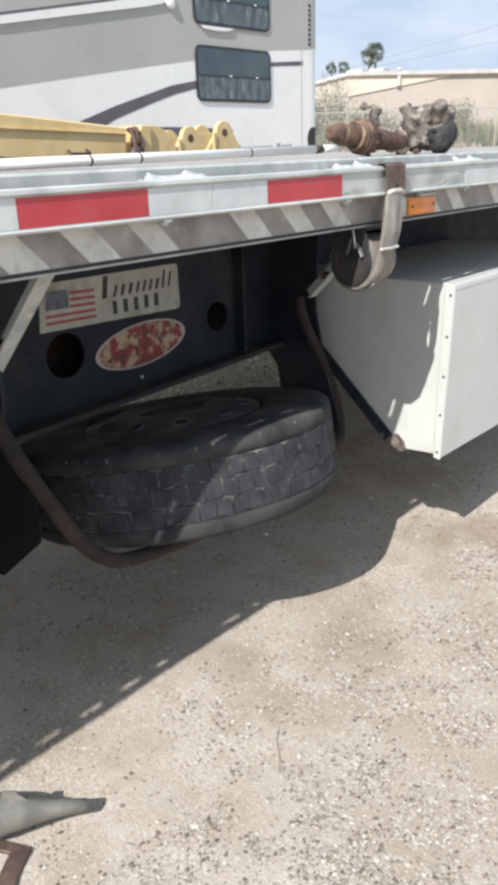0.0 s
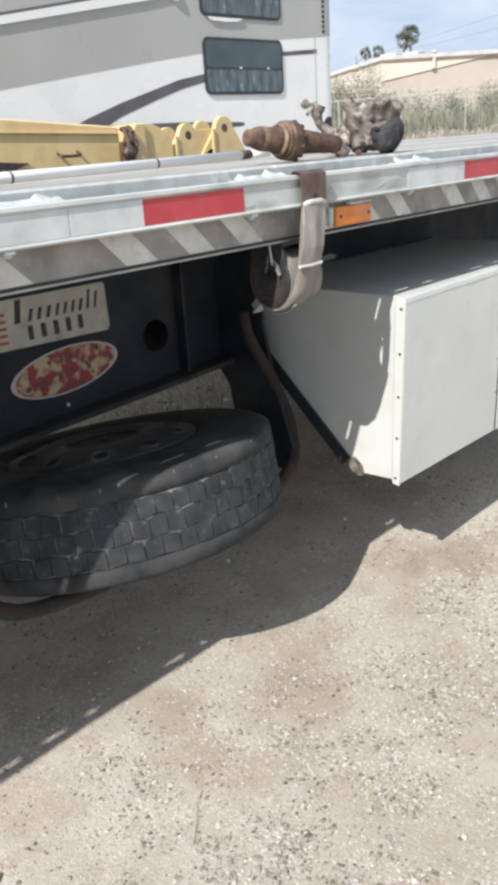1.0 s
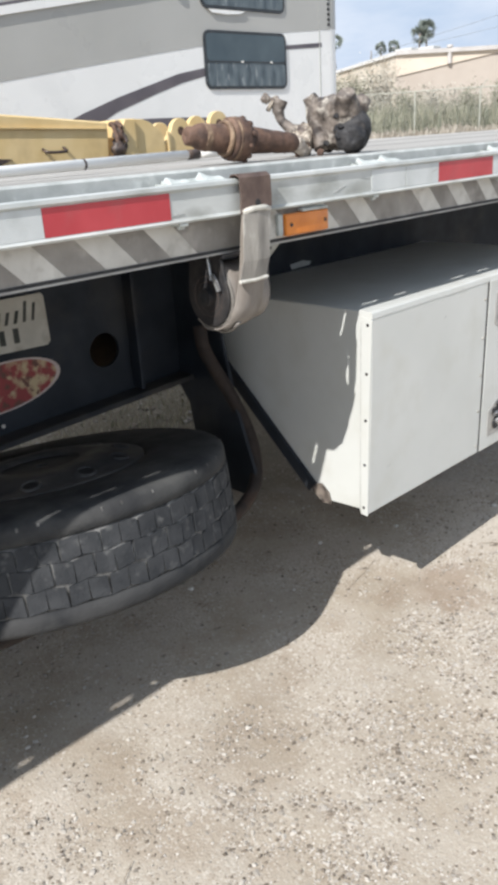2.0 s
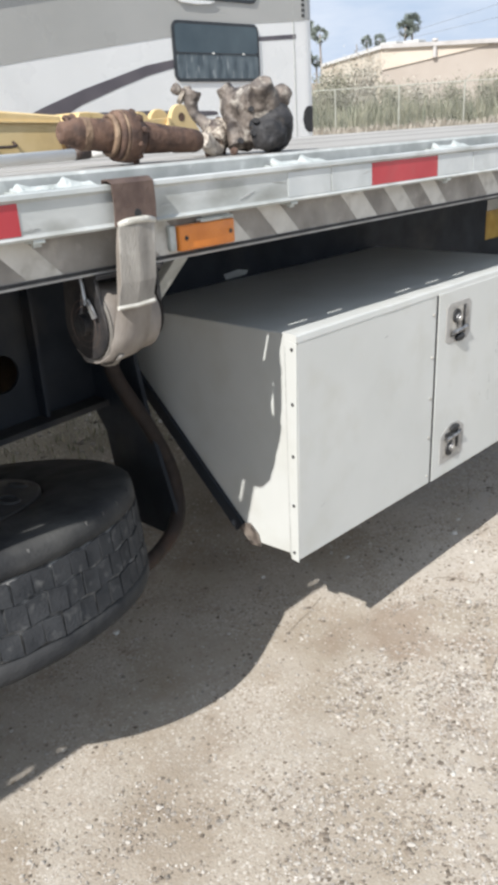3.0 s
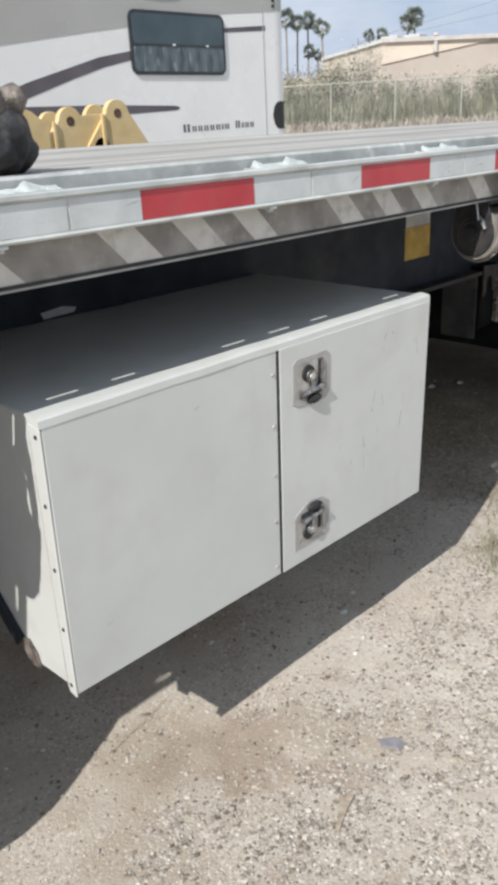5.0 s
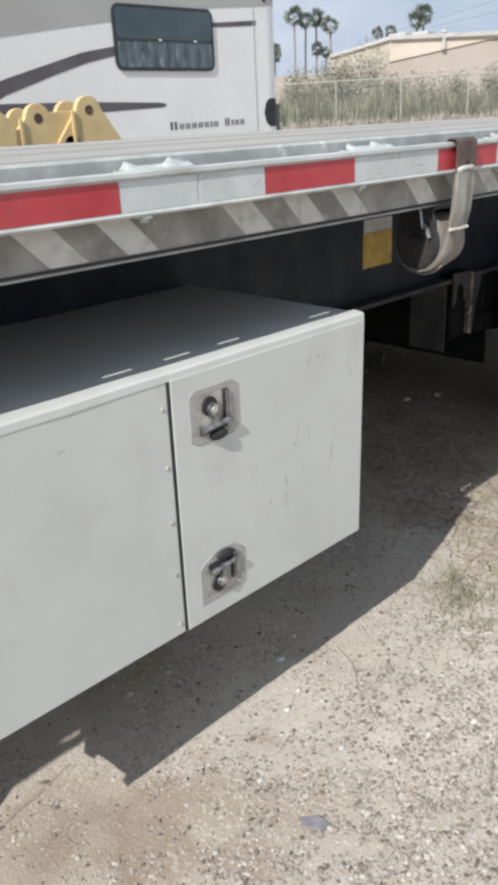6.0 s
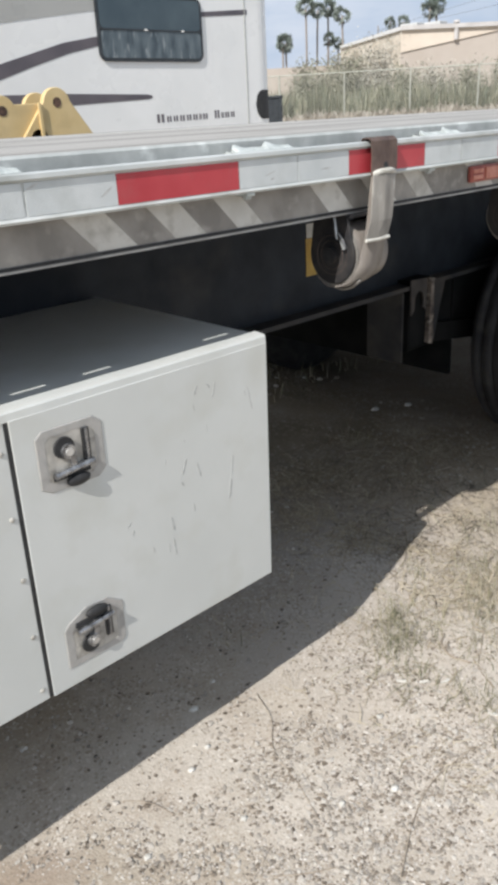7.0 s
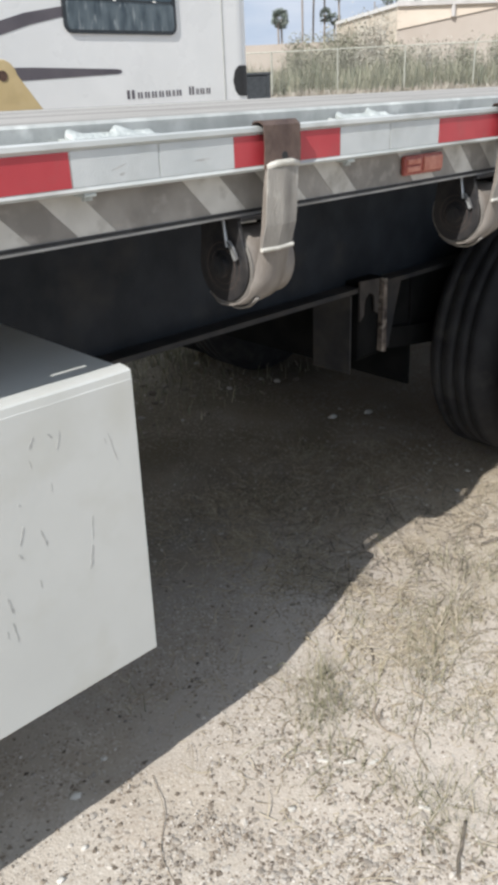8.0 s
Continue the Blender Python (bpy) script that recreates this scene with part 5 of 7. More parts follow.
def knuckle_casting():
    k = thing("steering_knuckle", (-0.22, 2.44, DECK), "greasy rust-grey steering knuckle casting with stub arms", "axle part")
    dark = None
    for c, q in (((-0.172, 2.445, 1.551), 0.056), ((-0.19, 2.478, 1.53), 0.042), ((-0.155, 2.42, 1.533), 0.042), ((-0.185, 2.462, 1.59), 0.032), ((-0.165, 2.445, 1.52), 0.034), ((-0.2, 2.485, 1.513), 0.026)):
        dark = lump(c, (q, q, q * 0.96), 0.16, 5, 3, dark)
    fused(part("drum", dark, M_CASTDARK, k, "dark grey round casting, blackened for its shade", True), 0.003, 2, 0.007)
    yoke = limb([(-0.262, 2.432, 1.57), (-0.275, 2.425, 1.602), (-0.284, 2.418, 1.628)], (0.04, 0.032, 0.02), 1.0)
    yoke = rod((-0.283, 2.418, 1.624), (-0.289, 2.413, 1.64), 0.021, 0.019, 14, yoke)
    yoke = limb([(-0.28, 2.425, 1.6), (-0.225, 2.43, 1.598), (-0.17, 2.415, 1.605)], (0.03, 0.041, 0.038), 1.0, yoke)
    yoke = limb([(-0.175, 2.43, 1.585), (-0.16, 2.41, 1.615), (-0.149, 2.397, 1.638)], (0.042, 0.031, 0.022), 1.1, yoke)
    yoke = limb([(-0.175, 2.44, 1.595), (-0.163, 2.472, 1.608), (-0.156, 2.488, 1.624)], (0.036, 0.027, 0.018), 1.0, yoke)
    yoke = limb([(-0.24, 2.432, 1.585), (-0.245, 2.432, 1.545), (-0.262, 2.437, 1.503)], (0.036, 0.034, 0.026), 1.0, yoke)
    yoke = limb([(-0.205, 2.43, 1.585), (-0.2, 2.425, 1.54), (-0.2, 2.41, 1.508)], (0.045, 0.04, 0.024), 1.0, yoke)
    yoke = limb([(-0.255, 2.42, 1.55), (-0.235, 2.392, 1.53), (-0.225, 2.385, 1.505)], (0.028, 0.024, 0.02), 1.0, yoke)
    fused(part("yoke", yoke, M_CAST, k, "rusty grey yoke with three stub arms", True), 0.0026, 2, 0.007)
    for p in ((-0.165, 2.388, 1.56), (-0.17, 2.384, 1.535), (-0.18, 2.39, 1.585), (-0.2, 2.372, 1.52)):
        part("stud", rod(p, (p[0] + 0.014, p[1] - 0.009, p[2]), 0.007, 0.006, 8), M_CASTDARK, k, "dark greasy stud")
    # tie rod: knob, pale boot ring, bent arm and the clamp caked in grease
    joint = limb([(-0.398, 2.416, 1.638), (-0.402, 2.408, 1.612), (-0.39, 2.408, 1.585), (-0.36, 2.412, 1.562), (-0.315, 2.425, 1.553), (-0.275, 2.43, 1.555)], (0.021, 0.018, 0.013, 0.015, 0.018, 0.022), 1.0)
    joint = limb([(-0.4, 2.412, 1.63), (-0.415, 2.4, 1.628)], (0.021, 0.017), 1.0, joint)
    joint = limb([(-0.424, 2.394, 1.636), (-0.432, 2.389, 1.645), (-0.438, 2.385, 1.651)], (0.009, 0.015, 0.012), 1.0, joint)
    fused(part("tie_rod_joint", joint, M_CAST, k, "bent tie rod joint with a knob", True), 0.0026, 2, 0.005)
    part("boot_ring", lathe([(0.008, -0.006), (0.021, -0.005), (0.023, 0.004), (0.008, 0.006)], Matrix.Translation((-0.417, 2.398, 1.63)) @ Vector((-0.6, -0.45, 0.5)).to_track_quat("Z", "Y").to_matrix().to_4x4(), 20), M_GREASY, k, "pale torn rubber boot")
    clamp = limb([(-0.315, 2.42, 1.55), (-0.29, 2.39, 1.54), (-0.262, 2.36, 1.525), (-0.245, 2.335, 1.512)], (0.027, 0.029, 0.027, 0.02), 1.0)
    clamp = limb([(-0.33, 2.4, 1.545), (-0.3, 2.37, 1.515)], (0.022, 0.024), 1.0, clamp)
    fused(part("clamp", clamp, M_GREASY, k, "greasy rust-brown clamp"), 0.003, 1, 0.02)
    grease = limb([(-0.21, 2.268, 1.527), (-0.22, 2.29, 1.52), (-0.235, 2.315, 1.508), (-0.235, 2.345, 1.503)], (0.014, 0.02, 0.019, 0.013), 1.0)
    fused(part("grease_cake", grease, M_GREASE_PALE, k, "pale greasy cake on the clamp"), 0.0025, 1, 0.014)
    r = random.Random(21)
    for _ in range(9):
        crumb = lump((r.uniform(-0.29, -0.19), r.uniform(2.28, 2.4), DECK + r.uniform(0.006, 0.03)), (r.uniform(0.008, 0.02),) * 3, 0.5, 9, 1)
        part("grease_clod", crumb, M_RUST, k, "clod of rust and grease")


knuckle_casting()


def white_pole():
    p = thing("white_pole", (-0.3, 1.3, DECK), "scratched white painted steel pole lying on the deck", "pole")
    a, b = Vector((-0.225, 0.36, 1.4995)), Vector((-0.368, 2.15, 1.5155))
    d = (b - a).normalized()
    part("tube", rod(a, b - d * 0.125, 0.0115, seg=16), M_WHITEPOLE, p, "", True)
    for f in (0.43, 0.515, 0.75):
        q = a.lerp(b, f)
        part("scratch_ring", rod(q, q + d * 0.006, 0.0119, seg=16), M_GREASE, p, "dark chipped ring")
    part("grip", rod(b - d * 0.125, b - d * 0.085, 0.0122, seg=16), M_GREASE, p, "dark worn grip", True)
    part("end_cap", rod(b - d * 0.085, b, 0.0113, seg=16), M_WHITEPOLE, p, "", True)


white_pole()


# ---- yellow machine boom behind the trailer ----
def yellow_boom():
    x0, x1 = -4.55, -4.2
    zb = GY(-4.3, 4)
    y = thing("machine_boom", (-4.35, 3.8, zb), "faded yellow steel loader boom with hinge ears and greasy hoses", "machine boom")
    outline = [(-0.6, 1.2), (4.42, 1.2), (4.46, 1.735), (3.3, 1.835), (-0.6, 2.02)]
    part("beam", prism(outline, "x", x0, x1, 0.012), M_YELLOW, y, "yellow box beam")
    part("upper_lip", prism([(-0.6, 1.885), (3.3, 1.728), (4.44, 1.682), (4.44, 1.690), (3.3, 1.738), (-0.6, 1.897)], "x", x1 - 0.002, x1 + 0.02), M_YELLOW, y)
    part("side_plate", prism([(-0.6, 1.3), (3.25, 1.54), (3.6, 1.51), (3.0, 1.3)], "x", x1 + 0.001, x1 + 0.012), M_GREASE, y, "dark lower cover edge")
    part("grab_handle", sweep(smooth_line([(x1, 3.86, 1.565), (x1 + 0.05, 3.865, 1.545), (x1 + 0.055, 3.95, 1.54), (x1 + 0.05, 4.03, 1.545), (x1, 4.035, 1.57)], 4), circle(0.011, 8)), M_GREASE, y, "small dark grab handle")
    part("pivot_block", prism([(4.57, 1.2), (4.70, 1.2), (4.70, 1.752), (4.60, 1.752), (4.57, 1.70)], "x", x0, x1 + 0.03, 0.008), M_YELLOW, y)
    ear = [(4.705, 1.2), (5.0, 1.2), (5.0, 1.62), (4.95, 1.66), (4.88, 1.715), (4.80, 1.745), (4.705, 1.75)]
    part("cheek_plate", prism(ear, "x", x1 - 0.04, x1, 0.004), M_YELLOW, y)

    def lug(c, top, r, lo, hi):
        arc = [(c + r * math.cos(t), top - r + r * math.sin(t)) for t in np.linspace(0.15, math.pi - 0.15, 14)]
        return [(hi + 0.07, 1.2), (hi + 0.05, 1.45)] + arc + [(lo - 0.05, 1.45), (lo - 0.07, 1.2)]

    for c, top, r, lo, hi, xx in ((5.2, 1.745, 0.10, 5.0, 5.4, x1 - 0.02), (5.62, 1.79, 0.11, 5.36, 5.86, x1)):
        e = part("hinge_ear", prism(lug(c, top, r, lo, hi), "x", xx - 0.05, xx, 0.004), M_YELLOW, y, "rounded yellow hinge ear")
        # brown disc on the ear stands for the hole's shadow
        part("pin_hole", rod((xx - 0.002, c, top - 0.1), (xx + 0.003, c, top - 0.1), 0.034, seg=18), M_RUST, e, "brown disc for the shadow in the pin hole")
        part("edge_rib", box(xx - 0.001, xx + 0.018, c - 0.16, c - 0.135, 1.3, top - 0.1, 0.003), M_YELLOW, e)
        e2 = part("hinge_ear", prism(lug(c + 0.01, top - 0.02, r, lo, hi), "x", x0, x0 + 0.05, 0.004), M_YELLOW, y)
    part("ear_web", prism([(4.96, 1.42), (5.1, 1.6), (5.16, 1.665), (5.3, 1.685), (5.52, 1.69), (5.74, 1.6), (5.86, 1.42)], "x", x1 - 0.055, x1 - 0.022, 0.003), M_YELLOW, y)
    part("cross_tube", rod((x0, 5.45, 1.45), (x1, 5.45, 1.45), 0.07, seg=20), M_YELLOW, y)
    r = random.Random(4)
    for k in range(7):
        a = (x1 + r.uniform(0.0, 0.04), 4.47 + r.uniform(0, 0.08), 1.45)
        line = smooth_line([a, (x1 + r.uniform(0.02, 0.08), 4.48 + r.uniform(0, 0.1), 1.56 + r.uniform(0, 0.06)), (x1 + r.uniform(0, 0.06), 4.46 + r.uniform(0, 0.1), 1.66 + r.uniform(-0.02, 0.07)), (x1 - 0.05, 4.5 + r.uniform(0, 0.06), 1.72)], 4)
        part("hose", sweep(line, circle(0.018, 8)), M_GREASE if k % 3 else M_RUST, y, "greasy dark hydraulic hose", True)
    part("fitting", lump((x1 + 0.05, 4.50, 1.535), (0.05, 0.06, 0.06), 0.3, 6, 3), M_GREASE, y, "", True)
    for yy in (0.6, 4.8):
        part("leg", box(x0 + 0.05, x1 - 0.05, yy, yy + 0.3, zb - 0.03, 1.22, 0.01), M_YELLOW, y)


yellow_boom()


# ---- motorhome ----
def motorhome():
    xs, ye, zlow, ztop = -6.6, 10.28, 0.72, 4.15
    gz = GY(-7.8, 6)
    v = thing("motorhome", (-7.8, 5.0, gz), "white motorhome with taupe upper band and dark sweeping stripes", "motorhome")
    r = 0.3
    outline = [(xs - 2.5, -1.5), (xs, -1.5)] + [(xs - r + r * math.cos(t), ye - r + r * math.sin(t)) for t in np.linspace(0, math.pi / 2, 9)] + [(xs - 2.5, ye)]
    part("body_wall", prism(outline, "z", zlow, ztop, 0.0), M_RVWHITE, v, "white gelcoat body wall")
    part("roof", prism([(a * 1.0, b) for a, b in outline], "z", ztop + 0.004, ztop + 0.09, 0.0), M_RVWHITE, v)
    # taupe band above a rising curve
    curve = [(-1.5, 1.4), (1.5, 1.72), (3.0, 1.93), (4.8, 2.215), (6.28, 2.435), (7.0, 2.54), (7.6, 2.622), (9.05, 2.82), (9.78, 2.875), (9.975, 2.89)]
    low = [(a, b) for a, b in curve]
    part("taupe_band", prism(low + [(9.975, ztop - 0.02), (-1.5, ztop - 0.02)], "x", xs, xs + 0.004), M_RVGREY, v, "taupe-grey painted band")
    cap = [(xs + 0.004 - r + r * math.cos(t), ye - r + (r + 0.004) * math.sin(t)) for t in np.linspace(0, 0.9, 7)]
    inner = [(xs - 0.004 - r + r * math.cos(t), ye - r + (r - 0.004) * math.sin(t)) for t in np.linspace(0.9, 0, 7)]
    part("corner_band", prism(cap + inner, "z", 2.90, ztop - 0.02), M_RVGREY, v)
    # upper pale line of the awning rail
    part("awning_rail", prism([(-1.5, 2.18), (4.88, 2.80), (6.9, 3.15), (7.3, 3.24), (7.3, 3.30), (6.6, 3.19), (4.88, 2.875), (-1.5, 2.26)], "x", xs + 0.004, xs + 0.03), M_RVWHITE, v, "white awning rail")
    part("awning_line", prism([(-1.5, 2.265), (4.88, 2.88), (6.4, 3.16), (6.4, 3.185), (4.88, 2.905), (-1.5, 2.29)], "x", xs + 0.004, xs + 0.012), M_RVDARK, v)
    # dark sweeping stripes
    up = [(7.66, 2.39), (7.2, 2.315), (6.76, 2.195), (6.3, 2.07), (5.82, 1.915), (5.3, 1.72), (4.6, 1.42)]
    dn = [(5.35, 1.42), (5.8, 1.70), (6.26, 1.915), (6.84, 2.098), (7.25, 2.215), (7.66, 2.30)]
    part("sweep_stripe", prism(up + dn, "x", xs, xs + 0.003), M_RVDARK, v, "dark plum-grey sweeping stripe")
    part("lower_stripe", prism([(4.0, 1.60), (6.3, 1.69), (8.22, 1.765), (8.265, 1.775), (8.275, 1.79), (8.26, 1.805), (8.2, 1.814), (7.2, 1.838), (6.3, 1.838), (4.0, 1.8)], "x", xs, xs + 0.003), M_RVDARK, v, "tapering dark stripe")
    part("thin_stripe", prism([(9.05, 2.615), (9.79, 2.665), (9.79, 2.72), (9.05, 2.665)], "x", xs + 0.0, xs + 0.0032), M_RVDARK, v)

    def window(y0, y1, z0, z1):
        rr = 0.09

        def rounded(a, b, c, d, q):
            out = []
            for cy, cz, t0 in ((b - q, d - q, 0), (a + q, d - q, math.pi / 2), (a + q, c + q, math.pi), (b - q, c + q, 3 * math.pi / 2)):
                out += [(cy + q * math.cos(t), cz + q * math.sin(t)) for t in np.linspace(t0, t0 + math.pi / 2, 6)]
            return out

        w = part("window", prism(rounded(y0, y1, z0, z1, rr), "x", xs + 0.0, xs + 0.02), M_RVFRAME, v, "dark tinted window with rounded black frame")
        zm = z0 + (z1 - z0) * 0.47
        part("glass", prism(rounded(y0 + 0.035, y1 - 0.035, zm + 0.01, z1 - 0.035, 0.05), "x", xs + 0.0204, xs + 0.0235), M_RVGLASS, w, "tinted upper glass")
        part("sliding_pane", prism(rounded(y0 + 0.035, y1 - 0.035, z0 + 0.035, zm - 0.006, 0.05), "x", xs + 0.0204, xs + 0.0225), M_CURTAIN, w, "pane with grey-blue curtain behind it")
        part("sash_bar", box(xs + 0.0204, xs + 0.028, y0 + 0.03, y1 - 0.03, zm - 0.006, zm + 0.008), M_RVFRAME, w)
        for f in (0.42, 0.78):
            part("latch", box(xs + 0.0282, xs + 0.034, y0 + (y1 - y0) * f, y0 + (y1 - y0) * f + 0.035, zm - 0.004, zm + 0.012), M_WHITEPOLE, w)

    window(7.62, 9.055, 2.145, 2.80)
    window(7.62, 9.055, 3.03, 3.66)
    part("drip_ledge", prism([(7.72, 3.02), (7.78, 2.985), (8.05, 2.975), (8.25, 2.99), (8.33, 3.02)], "x", xs + 0.0042, xs + 0.03), M_RVWHITE, v)
    part("porch_light", lump((xs + 0.02, 7.24, 3.215), (0.04, 0.07, 0.07), 0.03, 3, 3), M_RVWHITE, v, "round white porch light", True)
    part("wall_seam", box(xs - 0.002, xs + 0.0055, 9.742, 9.756, zlow, ztop - 0.02), M_LABELG, v, "thin grey wall seam")
    for k in range(9):
        z = 2.93 + 0.062 * k
        part("vent_louvre", box(xs - 0.03, xs + 0.012, 9.915, 9.965, z, z + 0.035, 0.004), M_SEAM, v, "small dark vent louvre")
    # model lettering as bars
    yy = 8.30
    for i, wd in enumerate((0.135, 0.085, 0.085, 0.09, 0.085, 0.085, 0.045, 0.09, 0.0, 0.1, 0.05, 0.08, 0.08)):
        if wd:
            h = 0.088 if i in (0, 9) else 0.062
            z = 1.515 + (yy - 8.3) * 0.02
            for u in (0.08, 0.55):
                part("name_bar", prism([(yy + wd * u, z), (yy + wd * (u + 0.27), z), (yy + wd * (u + 0.27), z + h), (yy + wd * u, z + h)], "x", xs, xs + 0.003), M_RVDARK, v)
        yy += (wd or 0.07) + 0.012
    # black plate that wraps round the lower rear corner, painting the shade of a bumper recess
    def wrap(s, z, out):
        flat = ye - r - 9.89
        if s < flat:
            return (xs + out, 9.89 + s, z)
        t = (s - flat) / r
        return (xs - r + (r + out) * math.cos(t), ye - r + (r + out) * math.sin(t), z)

    b = bmesh.new()
    cols = []
    for s in np.linspace(0, 0.5, 22):
        h = 0.17 * math.sqrt(max(0.004, 1 - (1 - min(1.0, s / 0.13)) ** 2))
        cols.append([b.verts.new(wrap(s, 1.665 + e * h, o)) for e, o in ((-1, -0.01), (-1, 0.005), (1, 0.005), (1, -0.01))])
    for p, q in zip(cols, cols[1:]):
        for k in range(4):
            b.faces.new((p[k], p[(k + 1) % 4], q[(k + 1) % 4], q[k]))
    b.faces.new(cols[0]), b.faces.new(cols[-1])
    part("bumper_recess", b, M_SEAM, v, "black rounded plate painting a recess's shade at the rear corner")
    for y in (1.2, 7.4):
        m = Matrix.Translation((xs - 0.3, y, gz + 0.42)) @ Euler((0, math.pi / 2, 0)).to_matrix().to_4x4()
        part("wheel", lathe([(0.2, -0.12), (0.4, -0.13), (0.45, -0.09), (0.45, 0.09), (0.4, 0.13), (0.2, 0.12)], m, 40), M_RUBBER, v, "", True)
        m2 = Matrix.Translation((xs - 2.2, y, gz + 0.42)) @ Euler((0, math.pi / 2, 0)).to_matrix().to_4x4()
        part("wheel", lathe([(0.2, -0.12), (0.4, -0.13), (0.45, -0.09), (0.45, 0.09), (0.4, 0.13), (0.2, 0.12)], m2, 40), M_RUBBER, v, "", True)


motorhome()


def storage_bin():
    """Stands in the yard behind the motorhome."""
    u, w = Vector((-0.70, -0.71, 0)), Vector((-0.71, 0.70, 0))
    c = Vector((-14.5, 18.4, 0)) + u * 1.0 + w * 0.6
    g = GY(c.x, c.y)
    s = thing("storage_bin", (c.x, c.y, g), "black steel storage bin in the yard behind the motorhome", "bin")
    m = Matrix.Translation((c.x, c.y, 0)) @ Matrix(((u.x, w.x, 0, 0), (u.y, w.y, 0, 0), (0, 0, 1, 0), (0, 0, 0, 1)))
    for name, b in (("body", box(-1.0, 1.0, -0.6, 0.6, g - 0.02, 1.93, 0.02)), ("rim", box(-1.03, 1.03, -0.63, 0.63, 1.935, 2.0, 0.012)), ("rib", box(-1.012, -0.93, -0.66, -0.605, g, 1.93, 0.008)), ("rib", box(-0.1, 0.0, -0.66, -0.605, g, 1.93, 0.008))):
        bmesh.ops.transform(b, matrix=m, verts=b.verts)
        part(name, b, M_RVFRAME, s)


storage_bin()


# ---- far fence, reeds, building, palms ----
def far(az, d, z=None):
    """A place by its bearing from the yard's middle (degrees from -x towards +y) and distance."""
    x, y = 1.1 - d * math.cos(radians(az)), 2.2 + d * math.sin(radians(az))
    return Vector((x, y, GY(x, y) if z is None else z))


FD = 42.0
MID = 51.0


def fence_point(az):
    """On a straight fence line square to the bearing MID."""
    return far(az, FD / math.cos(radians(az - MID)))


def chain_fence():
    f = thing("chain_link_fence", fence_point(MID), "grey galvanised chain-link fence with posts and top rail", "fence")
    azs = [41.4 + 4.3 * k for k in range(6)]
    tops = {}
    for a in azs:
        p = fence_point(a)
        top = 1.53 + 0.0415 * FD
        tops[a] = Vector((p.x, p.y, top))
        part("post", rod((p.x, p.y, p.z - 0.1), (p.x, p.y, top + 0.03), 0.042, seg=10), M_GALV, f)
    for a, b in zip(azs, azs[1:]):
        part("top_rail", rod(tops[a], tops[b], 0.026, seg=8), M_GALV, f)
    p = tops[azs[-2]]
    part("barb_arm", rod(p, p + Vector((0.25, 0.25, 0.35)), 0.02, seg=6), M_GALV, f)
    # diamond wires
    a, b = tops[azs[0]], tops[azs[-1]]
    along = (b - a).normalized()
    length = (b - a).length
    verts, faces = [], []
    h = 2.0
    n = int(length / 0.14)
    for k in range(-int(h / 0.14), n):
        for s in (1, -1):
            u0 = k * 0.14
            lo = a + along * (u0 if s > 0 else u0 + h) + Vector((0, 0, -h))
            hi = a + along * (u0 + h if s > 0 else u0)
            w = along * 0.006
            i = len(verts)
            verts += [tuple(lo - w), tuple(lo + w), tuple(hi + w), tuple(hi - w)]
            faces.append((i, i + 1, i + 2, i + 3))
    tagged(raw("wire_mesh", verts, faces, M_GALV, f), kind="stuff")


chain_fence()


def blades(name, spots, material, label, category, seed, bend=0.35):
    """Grass of many thin bent blades: spots are (x, y, height, width)."""
    r = np.random.default_rng(seed)
    verts, faces = [], []
    for x, y, h, w in spots:
        z = GY(x, y) - 0.003
        a = r.uniform(0, 2 * math.pi)
        lean = r.uniform(0, bend) * h
        dx, dy = math.cos(a), math.sin(a)
        px, py = -dy * w / 2, dx * w / 2
        i = len(verts)
        verts += [(x - px, y - py, z), (x + px, y + py, z), (x + dx * lean * 0.35 - px * 0.8, y + dy * lean * 0.35 - py * 0.8, z + h * 0.55), (x + dx * lean * 0.35 + px * 0.8, y + dy * lean * 0.35 + py * 0.8, z + h * 0.55), (x + dx * lean, y + dy * lean, z + h * 0.97)]
        faces += [(i, i + 1, i + 3, i + 2), (i + 2, i + 3, i + 4)]
    return tagged(raw(name, verts, faces, material), label, category, kind="stuff")


def reeds():
    r = np.random.default_rng(11)
    spots = []
    for _ in range(9000):
        az, d = r.uniform(41, 64), r.uniform(FD + 0.6, FD + 13)
        p = far(az, d / math.cos(radians(az - MID)))
        clump = 0.75 + 0.5 * noise.noise(Vector((p.x * 0.35, p.y * 0.35, 0)))
        spots.append((p.x, p.y, r.uniform(0.9, 2.2) * clump, r.uniform(0.03, 0.085)))
    blades("tall_reeds", spots, M_REED, "tall dry olive reeds behind the fence", "grass", 12, 0.5)
    spots = []
    for _ in range(2600):
        az, d = r.uniform(43, 62), r.uniform(FD - 3.0, FD - 0.3)
        p = far(az, d / math.cos(radians(az - MID)))
        spots.append((p.x, p.y, r.uniform(0.2, 0.75) * (0.7 + 0.6 * noise.noise(Vector((p.x * 0.5, p.y * 0.5, 3)))), r.uniform(0.03, 0.07)))
    blades("cut_grass", spots, M_HAY, "pale dry grass heaped along the fence foot", "grass", 13, 0.9)


reeds()


